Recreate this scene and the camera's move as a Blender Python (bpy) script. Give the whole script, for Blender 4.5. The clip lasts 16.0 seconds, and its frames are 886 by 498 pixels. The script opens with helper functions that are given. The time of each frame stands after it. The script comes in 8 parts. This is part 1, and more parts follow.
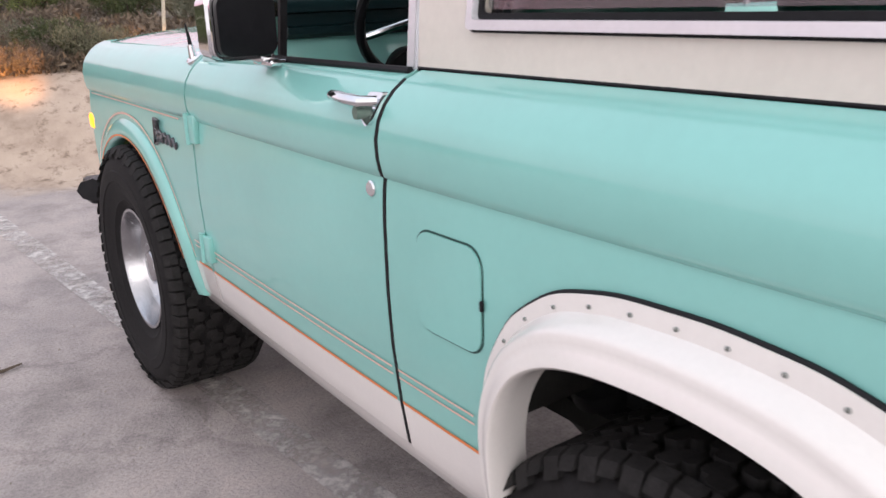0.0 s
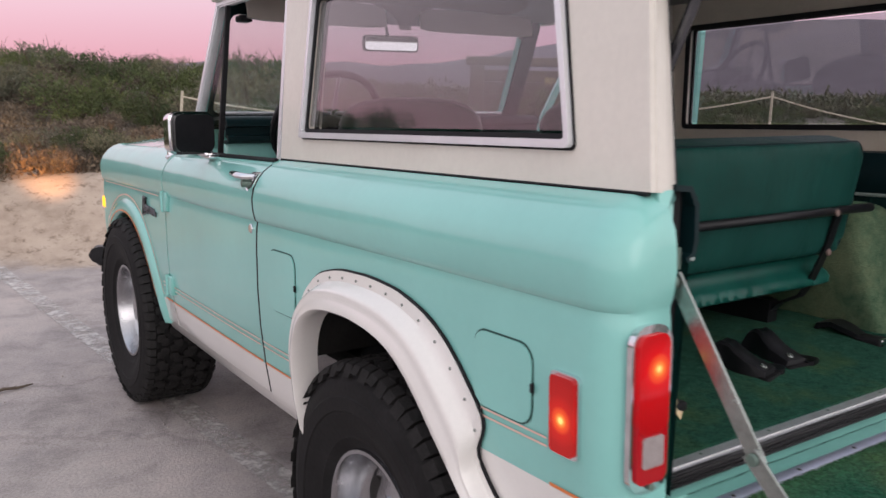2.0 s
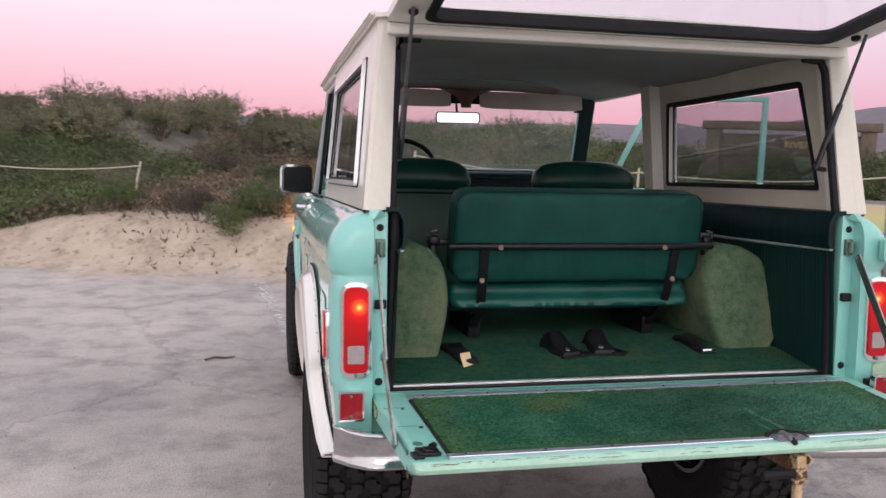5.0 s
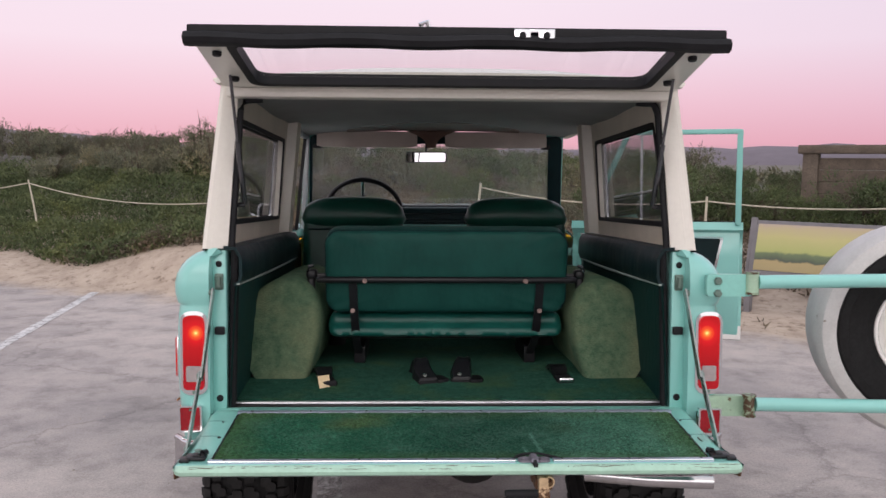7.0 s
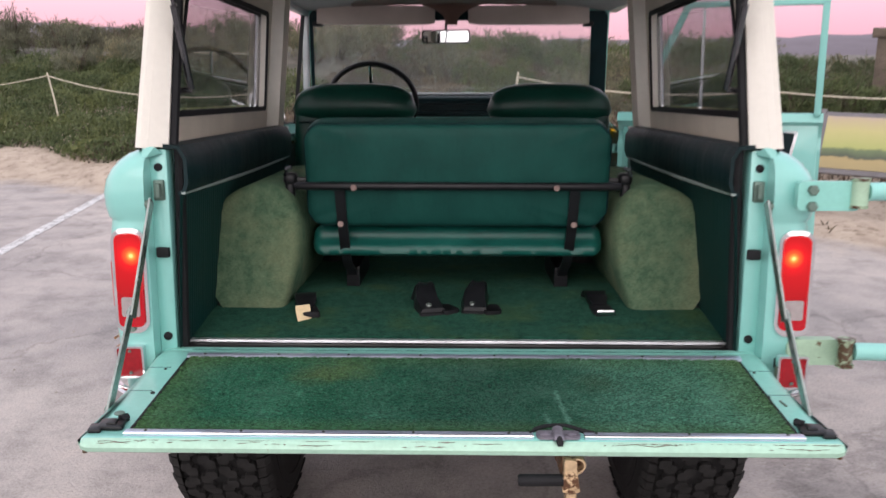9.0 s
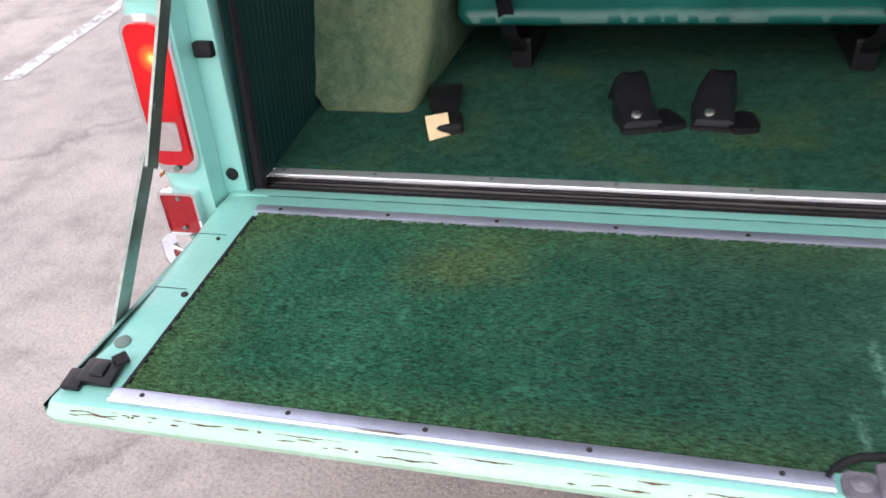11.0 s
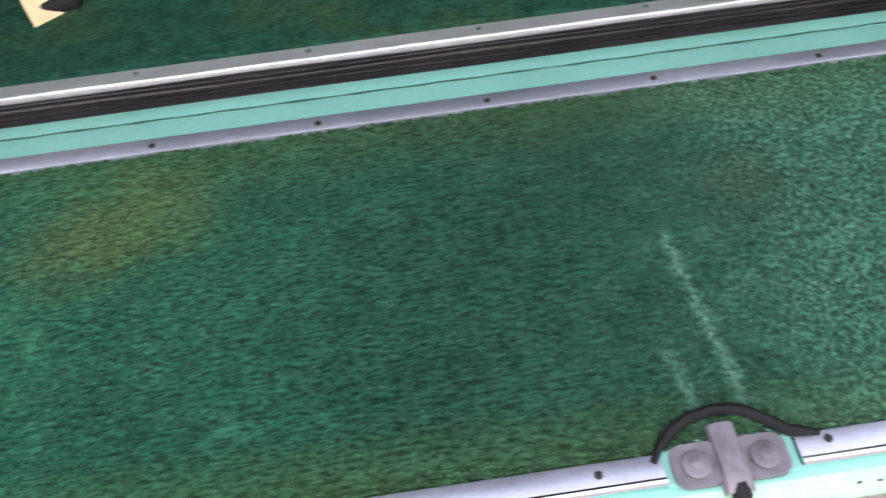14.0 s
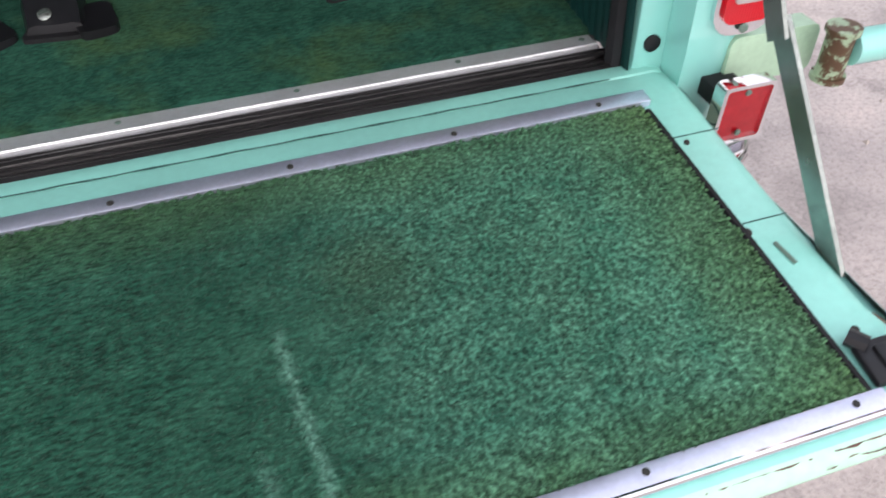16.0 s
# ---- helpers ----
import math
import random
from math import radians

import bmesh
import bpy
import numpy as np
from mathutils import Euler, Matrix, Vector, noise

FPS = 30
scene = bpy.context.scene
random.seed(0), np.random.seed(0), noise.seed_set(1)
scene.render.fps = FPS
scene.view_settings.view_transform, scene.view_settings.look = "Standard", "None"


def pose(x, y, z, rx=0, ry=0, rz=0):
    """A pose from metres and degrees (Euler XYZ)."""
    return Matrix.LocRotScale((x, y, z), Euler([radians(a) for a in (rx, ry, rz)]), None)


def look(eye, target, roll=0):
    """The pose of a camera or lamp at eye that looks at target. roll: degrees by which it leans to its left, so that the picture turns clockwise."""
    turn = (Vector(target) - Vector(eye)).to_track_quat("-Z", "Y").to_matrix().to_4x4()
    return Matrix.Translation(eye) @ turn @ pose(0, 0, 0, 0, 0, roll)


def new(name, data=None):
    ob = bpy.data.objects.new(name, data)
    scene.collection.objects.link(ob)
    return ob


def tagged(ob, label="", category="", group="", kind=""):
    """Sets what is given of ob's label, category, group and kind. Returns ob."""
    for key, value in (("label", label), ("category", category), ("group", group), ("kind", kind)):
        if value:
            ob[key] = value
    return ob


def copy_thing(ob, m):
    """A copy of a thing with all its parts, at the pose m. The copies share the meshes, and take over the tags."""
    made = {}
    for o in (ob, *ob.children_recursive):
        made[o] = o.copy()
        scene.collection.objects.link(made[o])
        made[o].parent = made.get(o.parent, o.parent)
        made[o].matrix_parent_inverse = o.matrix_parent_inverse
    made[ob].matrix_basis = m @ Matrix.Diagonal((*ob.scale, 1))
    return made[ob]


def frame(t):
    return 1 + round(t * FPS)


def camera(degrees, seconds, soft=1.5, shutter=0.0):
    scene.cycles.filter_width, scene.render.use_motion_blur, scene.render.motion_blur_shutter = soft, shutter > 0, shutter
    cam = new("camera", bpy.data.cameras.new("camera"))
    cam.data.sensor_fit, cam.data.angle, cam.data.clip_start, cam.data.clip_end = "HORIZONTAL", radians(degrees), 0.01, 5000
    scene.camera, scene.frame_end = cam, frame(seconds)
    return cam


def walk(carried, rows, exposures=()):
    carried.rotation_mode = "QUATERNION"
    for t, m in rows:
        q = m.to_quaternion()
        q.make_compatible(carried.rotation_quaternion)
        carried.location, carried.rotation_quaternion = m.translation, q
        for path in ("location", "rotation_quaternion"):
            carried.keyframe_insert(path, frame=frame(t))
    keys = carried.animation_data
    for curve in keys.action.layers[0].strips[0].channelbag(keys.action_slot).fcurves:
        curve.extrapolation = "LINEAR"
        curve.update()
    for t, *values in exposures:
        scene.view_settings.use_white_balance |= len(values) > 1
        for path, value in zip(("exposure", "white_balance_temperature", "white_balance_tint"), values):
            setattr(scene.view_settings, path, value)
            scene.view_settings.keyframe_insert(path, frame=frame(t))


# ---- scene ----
cam = camera(56.0, 16.0, shutter=0.45)
# the car stands a little nose-down; path and car are both written in the car's own frame
STANCE = Matrix.Translation((0, 0, 0.136)) @ Matrix.Rotation(radians(-2.9), 4, "X")
PATH = [
    (0, (-1.5420, 0.2320, 1.2795), (-0.4420, 1.7970, 0.6945), -2.1),
    (0.5, (-1.5960, 0.0190, 1.2845), (-0.4880, 1.6010, 0.7675), -1),
    (1, (-1.6790, -0.2500, 1.2895), (-0.5170, 1.3170, 0.8485), -0.4),
    (1.5, (-1.7000, -0.5260, 1.2795), (-0.5360, 1.0610, 0.9225), -0.3),
    (2, (-1.7000, -0.8200, 1.2775), (-0.5990, 0.8220, 0.9665), -0.3),
    (2.5, (-1.7460, -1.0680, 1.2815), (-0.6910, 0.6090, 1.0105), -0.4),
    (3, (-1.7530, -1.3300, 1.2835), (-0.7570, 0.3850, 1.0275), -0.4),
    (3.5, (-1.6100, -1.5950, 1.2675), (-0.7200, 0.1790, 1.0185), -0.3),
    (4, (-1.4360, -1.8390, 1.2775), (-0.6770, -0.0050, 1.0355), 0.6),
    (4.2, (-1.3780, -1.9250, 1.2725), (-0.6820, -0.0640, 1.0395), 0.6),
    (6.3, (-0.3410, -2.4850, 1.2695), (-0.2470, -0.4900, 1.1605), 1.1),
    (6.5, (-0.2560, -2.5330, 1.2865), (-0.1830, -0.5370, 1.1785), 0.7),
    (7, (-0.1100, -2.5610, 1.3155), (-0.0450, -0.5650, 1.2025), 0.3),
    (7.5, (-0.0510, -2.5290, 1.3215), (-0.0040, -0.5340, 1.1865), 0.9),
    (8, (0.0080, -2.4450, 1.3105), (0.0080, -0.4530, 1.1385), 0.2),
    (8.5, (0.0132, -2.2286, 1.2951), (-0.0059, -0.2433, 1.0559), 0.34),
    (9, (0.0027, -1.9608, 1.2905), (-0.0329, 0.0056, 0.9281), 0.05),
    (9.5, (0.0516, -1.6998, 1.2811), (-0.0980, 0.2300, 0.7810), -0.66),
    (10, (0.0615, -1.4711, 1.2780), (-0.2592, 0.3870, 0.6125), -1.41),
    (10.2, (0.0475, -1.3891, 1.2740), (-0.3226, 0.4358, 0.5434), -1.7),
    (12.3, (-0.0832, -0.7744, 1.2309), (-0.6739, 0.6415, -0.1347), -10.6),
    (12.5, (-0.0809, -0.7556, 1.2202), (-0.6147, 0.6607, -0.1684), -11.01),
    (13, (-0.0736, -0.7280, 1.2302), (-0.3712, 0.6653, -0.2493), -9.19),
    (13.5, (-0.0553, -0.7444, 1.2207), (-0.1375, 0.6658, -0.2704), -7.18),
    (14, (-0.0025, -0.7409, 1.1965), (0.0599, 0.6871, -0.2787), -6.2),
    (14.5, (0.0591, -0.7385, 1.1769), (0.2608, 0.6913, -0.2839), -4.83),
    (15, (0.1083, -0.7402, 1.1780), (0.4297, 0.6796, -0.2711), -3.49),
    (15.5, (0.1501, -0.7361, 1.1850), (0.5704, 0.6696, -0.2524), -1.98),
    (16, (0.1944, -0.7279, 1.1921), (0.6850, 0.6978, -0.2028), -0.12),
]
EXPOSURES = [(0, 0.04), (1, -0.18), (1.5, -0.30), (2.5, -0.22), (3.5, -0.06), (4.2, -0.08), (6.5, -0.30), (8, -0.24), (9, 0.12), (10, 0.36), (12.5, 0.66), (14, 0.70), (16, 0.58)]
walk(cam, [(t, STANCE @ look(eye, target, roll)) for t, eye, target, roll in PATH], EXPOSURES)
# ---------------------------------------------------------------- world and light
world = bpy.data.worlds.new("dusk_sky")
scene.world = world
world.use_nodes = True
wn, wl = world.node_tree.nodes, world.node_tree.links
wn.clear()
w_out, w_bg = wn.new("ShaderNodeOutputWorld"), wn.new("ShaderNodeBackground")
w_co, w_sep = wn.new("ShaderNodeTexCoord"), wn.new("ShaderNodeSeparateXYZ")
w_ramp, w_glow, w_mix = wn.new("ShaderNodeValToRGB"), wn.new("ShaderNodeMapRange"), wn.new("ShaderNodeMix")
wl.new(w_co.outputs["Generated"], w_sep.inputs[0])
wl.new(w_sep.outputs["Z"], w_ramp.inputs[0])
SKY = ((0.0, (0.55, 0.36, 0.42)), (0.02, (0.92, 0.48, 0.57)), (0.065, (0.98, 0.62, 0.72)), (0.13, (1.02, 0.82, 0.92)),
       (0.36, (0.95, 0.92, 1.04)), (1.0, (0.78, 0.87, 1.06)))
for n, (p, c) in enumerate(SKY):
    e = w_ramp.color_ramp.elements[n] if n < 2 else w_ramp.color_ramp.elements.new(p)
    e.position, e.color = p, (*c, 1)
# the afterglow stands in the west, behind the car
w_glow.inputs["From Min"].default_value, w_glow.inputs["From Max"].default_value = 0.6, -0.8
w_glow.inputs["To Min"].default_value, w_glow.inputs["To Max"].default_value = 0.0, 1.0
wl.new(w_sep.outputs["Y"], w_glow.inputs["Value"])
w_mix.data_type = "RGBA"
wl.new(w_glow.outputs[0], w_mix.inputs["Factor"])
# dimmer and more violet away from the afterglow, to the east
w_east, w_dim = wn.new("ShaderNodeMapRange"), wn.new("ShaderNodeMix")
w_east.inputs["From Min"].default_value, w_east.inputs["From Max"].default_value = 0.10, 0.75
wl.new(w_sep.outputs["X"], w_east.inputs["Value"])
w_dim.data_type, w_dim.blend_type = "RGBA", "MULTIPLY"
wl.new(w_east.outputs[0], w_dim.inputs["Factor"])
wl.new(w_ramp.outputs[0], w_dim.inputs[6])
w_dim.inputs[7].default_value = (0.86, 0.87, 0.92, 1)
wl.new(w_dim.outputs[2], w_mix.inputs[6])
w_mix.inputs[7].default_value = (1.45, 1.37, 1.38, 1)
wl.new(w_mix.outputs[2], w_bg.inputs[0])
w_bg.inputs[1].default_value = 1.15
wl.new(w_bg.outputs[0], w_out.inputs[0])

sun = new("sun", bpy.data.lights.new("sun", "SUN"))
sun.data.energy, sun.data.angle, sun.data.color = 0.55, radians(35), (1.0, 0.89, 0.88)
sun.matrix_world = look((-2.0, -10, 5.0), (0, 0, 0))
for sx in (-0.56, 0.56):
    beam = new("headlight_beam", bpy.data.lights.new("headlight_beam", "SPOT"))
    beam.data.energy, beam.data.color = 2200, (1.0, 0.40, 0.08)
    beam.data.spot_size, beam.data.spot_blend, beam.data.shadow_soft_size = radians(10), 1.0, 0.06
    beam.matrix_world = STANCE @ look((sx, 3.62, 0.93), (sx + 0.04, 6.7, 0.86))

# ---------------------------------------------------------------- materials
def nodes_of(name):
    m = bpy.data.materials.new(name)
    m.use_nodes = True
    nt = m.node_tree
    return m, nt.nodes, nt.links, nt.nodes["Principled BSDF"]


def noise_node(n, l, co, scale, detail=3.0, rough=0.6, out="Object"):
    t = n.new("ShaderNodeTexNoise")
    t.inputs["Scale"].default_value, t.inputs["Detail"].default_value, t.inputs["Roughness"].default_value = scale, detail, rough
    l.new(co.outputs[out], t.inputs["Vector"])
    return t


def ramp_node(n, l, src, stops):
    r = n.new("ShaderNodeValToRGB")
    for k, (p, c) in enumerate(stops):
        e = r.color_ramp.elements[k] if k < 2 else r.color_ramp.elements.new(p)
        e.position, e.color = p, (*c, 1) if len(c) == 3 else c
    l.new(src, r.inputs[0])
    return r


def mix_node(n, l, fac, a, b, mode="MIX"):
    m = n.new("ShaderNodeMix")
    m.data_type, m.blend_type = "RGBA", mode
    for key, v in (("Factor", fac), (6, a), (7, b)):
        if hasattr(v, "node"):
            l.new(v, m.inputs[key])
        elif isinstance(v, tuple):
            m.inputs[key].default_value = (*v, 1)
        else:
            m.inputs[key].default_value = v
    return m.outputs[2]


def mat(name, col, rough=0.5, metal=0.0, var=0.15, scale=6.0, grain=0.0, gscale=120.0, bump=0.0, coat=0.0, spots=None, spec=0.5, crease=None, wave=0.0):
    """A surface with broad and fine variation of colour and roughness, and a fine relief."""
    m, n, l, b = nodes_of(name)
    co = n.new("ShaderNodeTexCoord")
    big = noise_node(n, l, co, scale, 4)
    lo, hi = tuple(c * (1 - var) for c in col), tuple(min(1, c * (1 + var)) for c in col)
    c = ramp_node(n, l, big.outputs[0], ((0.3, lo), (0.7, hi))).outputs[0]
    fine = noise_node(n, l, co, gscale, 3)
    if grain:
        g = ramp_node(n, l, fine.outputs[0], ((0.3, (1 - grain,) * 3), (0.7, (1 + 0 * grain,) * 3)))
        c = mix_node(n, l, 1.0, c, g.outputs[0], "MULTIPLY")
    if spots:
        s = noise_node(n, l, co, spots[1], 6, 0.7)
        f = ramp_node(n, l, s.outputs[0], ((spots[2], (0, 0, 0)), (spots[2] + 0.04, (1, 1, 1))))
        c = mix_node(n, l, f.outputs[0], c, spots[0])
    l.new(c, b.inputs["Base Color"])
    r = n.new("ShaderNodeMapRange")
    r.inputs["To Min"].default_value, r.inputs["To Max"].default_value = max(0.02, rough * 0.82), min(1, rough * 1.18)
    l.new(big.outputs[0], r.inputs["Value"])
    l.new(r.outputs[0], b.inputs["Roughness"])
    b.inputs["Metallic"].default_value = metal
    b.inputs["Coat Weight"].default_value = coat
    b.inputs["Specular IOR Level"].default_value = spec
    b.inputs["Coat Roughness"].default_value = 0.05
    if wave:
        roll, kw = noise_node(n, l, co, 3.2, 2, 0.5), n.new("ShaderNodeBump")
        kw.inputs["Strength"].default_value, kw.inputs["Distance"].default_value = wave, 0.02
        l.new(roll.outputs[0], kw.inputs["Height"])
        l.new(kw.outputs[0], b.inputs["Normal"])
        l.new(kw.outputs[0], b.inputs["Coat Normal"])
    if bump:
        k = n.new("ShaderNodeBump")
        k.inputs["Strength"].default_value, k.inputs["Distance"].default_value = bump, 0.004
        l.new(fine.outputs[0], k.inputs["Height"])
        l.new(k.outputs[0], b.inputs["Normal"])
        if crease:
            pull, fold, k2 = n.new("ShaderNodeMapping"), noise_node(n, l, co, crease[0], 3, 0.5), n.new("ShaderNodeBump")
            pull.inputs["Rotation"].default_value, pull.inputs["Scale"].default_value = (0, 0.5, 0), (1.0, 1.0, 0.35)
            l.new(co.outputs["Object"], pull.inputs[0])
            l.new(pull.outputs[0], fold.inputs["Vector"])
            k2.inputs["Strength"].default_value, k2.inputs["Distance"].default_value = crease[1], 0.02
            l.new(fold.outputs[0], k2.inputs["Height"])
            l.new(k2.outputs[0], k.inputs["Normal"])
    return m


def glow_mat(name, col, strength, rough=0.15):
    m, n, l, b = nodes_of(name)
    co = n.new("ShaderNodeTexCoord")
    w = n.new("ShaderNodeTexWave")
    w.inputs["Scale"].default_value = 90
    l.new(co.outputs["Object"], w.inputs["Vector"])
    k = n.new("ShaderNodeBump")
    k.inputs["Strength"].default_value, k.inputs["Distance"].default_value = 0.25, 0.002
    l.new(w.outputs[1], k.inputs["Height"])
    l.new(k.outputs[0], b.inputs["Normal"])
    b.inputs["Base Color"].default_value = (*col, 1)
    b.inputs["Roughness"].default_value = rough
    b.inputs["Emission Color"].default_value = (*col, 1)
    b.inputs["Emission Strength"].default_value = strength
    return m


def glass_mat(name, tint, gloss=0.05, dust=0.0):
    m, n, l, b = nodes_of(name)
    out = n["Material Output"]
    n.remove(b)
    tr, gl, fr, mx = n.new("ShaderNodeBsdfTransparent"), n.new("ShaderNodeBsdfGlossy"), n.new("ShaderNodeLayerWeight"), n.new("ShaderNodeMixShader")
    tr.inputs[0].default_value = (*tint, 1)
    gl.inputs["Roughness"].default_value = 0.01
    fr.inputs[0].default_value = 0.5
    facing = ramp_node(n, l, fr.outputs["Facing"], ((0.0, (gloss,) * 3), (0.30, (gloss * 1.3,) * 3), (0.48, (gloss * 2.4,) * 3), (0.66, (gloss * 4.6,) * 3), (0.82, (gloss * 7,) * 3), (1.0, (0.95,) * 3)))
    l.new(facing.outputs[0], mx.inputs[0])
    l.new(tr.outputs[0], mx.inputs[1])
    l.new(gl.outputs[0], mx.inputs[2])
    last = mx
    if dust:
        # a thin film of dust that scatters daylight
        df, tl, film, mx2 = n.new("ShaderNodeBsdfDiffuse"), n.new("ShaderNodeBsdfTranslucent"), n.new("ShaderNodeAddShader"), n.new("ShaderNodeMixShader")
        df.inputs[0].default_value = tl.inputs[0].default_value = (0.40, 0.39, 0.38, 1)
        l.new(df.outputs[0], film.inputs[0])
        l.new(tl.outputs[0], film.inputs[1])
        co = n.new("ShaderNodeTexCoord")
        smear = noise_node(n, l, co, 4.0, 4, 0.6)
        amount = ramp_node(n, l, smear.outputs[0], ((0.3, (dust * 0.75,) * 3), (0.7, (dust * 1.25,) * 3)))
        l.new(amount.outputs[0], mx2.inputs[0])
        l.new(mx.outputs[0], mx2.inputs[1])
        l.new(film.outputs[0], mx2.inputs[2])
        last = mx2
    l.new(last.outputs[0], out.inputs[0])
    return m


def lamp_lens_mat(name, bulb, radius, hot, dim):
    """Red lens of a burning lamp: brightest round the bulb behind it."""
    m, n, l, b = nodes_of(name)
    co, dist, rng = n.new("ShaderNodeTexCoord"), n.new("ShaderNodeVectorMath"), n.new("ShaderNodeMapRange")
    dist.operation = "DISTANCE"
    l.new(co.outputs["Object"], dist.inputs[0])
    dist.inputs[1].default_value = bulb
    rng.inputs["From Min"].default_value, rng.inputs["From Max"].default_value = 0.0, radius
    rng.inputs["To Min"].default_value, rng.inputs["To Max"].default_value = 1.0, 0.0
    l.new(dist.outputs["Value"], rng.inputs["Value"])
    c = ramp_node(n, l, rng.outputs[0], ((0.0, dim), (0.60, tuple(0.5 * (p + q) for p, q in zip(dim, hot))), (0.78, hot), (0.88, (1.25, 0.16, 0.03)), (0.93, (1.6, 0.50, 0.08)), (0.965, (2.4, 1.5, 0.45))))
    w = n.new("ShaderNodeTexWave")
    w.inputs["Scale"].default_value = 70
    w.bands_direction = "Z"
    l.new(co.outputs["Object"], w.inputs["Vector"])
    k = n.new("ShaderNodeBump")
    k.inputs["Strength"].default_value, k.inputs["Distance"].default_value = 0.08, 0.002
    l.new(w.outputs[1], k.inputs["Height"])
    l.new(k.outputs[0], b.inputs["Normal"])
    b.inputs["Base Color"].default_value = (0.22, 0.002, 0.003, 1)
    b.inputs["Roughness"].default_value = 0.3
    b.inputs["Specular IOR Level"].default_value = 0.12
    l.new(c.outputs[0], b.inputs["Emission Color"])
    b.inputs["Emission Strength"].default_value = 0.78
    b.inputs["Coat Weight"].default_value, b.inputs["Coat Roughness"].default_value = 0.5, 0.06
    return m


def carpet_mat(name, a, b_col, olive, olive_at=0.62, scale=5.0, fine=260.0, bump=0.8, stain=None, sheen=0.08, low=0.45, high=1.25):
    m, n, l, b = nodes_of(name)
    co = n.new("ShaderNodeTexCoord")
    big, mid, fin = noise_node(n, l, co, scale, 5, 0.65), noise_node(n, l, co, scale * 7, 4, 0.7), noise_node(n, l, co, fine, 2, 0.7)
    squeeze = n.new("ShaderNodeMapping")
    squeeze.inputs["Scale"].default_value = (0.45, 1.0, 1.0)
    l.new(co.outputs["Object"], squeeze.inputs[0])
    l.new(squeeze.outputs[0], fin.inputs["Vector"])
    c = ramp_node(n, l, mid.outputs[0], ((0.28, a), (0.72, b_col))).outputs[0]
    f = ramp_node(n, l, big.outputs[0], ((olive_at - 0.10, (0, 0, 0)), (olive_at + 0.12, (0.85,) * 3)))
    c = mix_node(n, l, f.outputs[0], c, olive)
    if stain:
        d, r = n.new("ShaderNodeVectorMath"), n.new("ShaderNodeMapRange")
        d.operation = "DISTANCE"
        warp = n.new("ShaderNodeVectorMath")
        warp.operation = "MULTIPLY_ADD"
        l.new(mid.outputs["Color"], warp.inputs[0])
        warp.inputs[1].default_value = (0.08,) * 3
        l.new(co.outputs["Object"], warp.inputs[2])
        l.new(warp.outputs[0], d.inputs[0])
        d.inputs[1].default_value = tuple(v + 0.04 for v in stain)
        r.inputs["From Min"].default_value, r.inputs["From Max"].default_value = 0.02, 0.085
        r.inputs["To Min"].default_value, r.inputs["To Max"].default_value = 0.65, 0.0
        l.new(d.outputs["Value"], r.inputs["Value"])
        c = mix_node(n, l, r.outputs[0], c, (0.075, 0.115, 0.03))
    g = ramp_node(n, l, fin.outputs[0], ((0.3, (low,) * 3), (0.7, (high,) * 3)))
    c = mix_node(n, l, 1.0, c, g.outputs[0], "MULTIPLY")
    l.new(c, b.inputs["Base Color"])
    b.inputs["Roughness"].default_value = 0.95
    b.inputs["Specular IOR Level"].default_value = 0.05
    b.inputs["Sheen Weight"].default_value = sheen
    b.inputs["Sheen Tint"].default_value = (0.3, 0.7, 0.5, 1)
    k = n.new("ShaderNodeBump")
    k.inputs["Strength"].default_value, k.inputs["Distance"].default_value = bump, 0.004
    l.new(fin.outputs[0], k.inputs["Height"])
    l.new(k.outputs[0], b.inputs["Normal"])
    return m



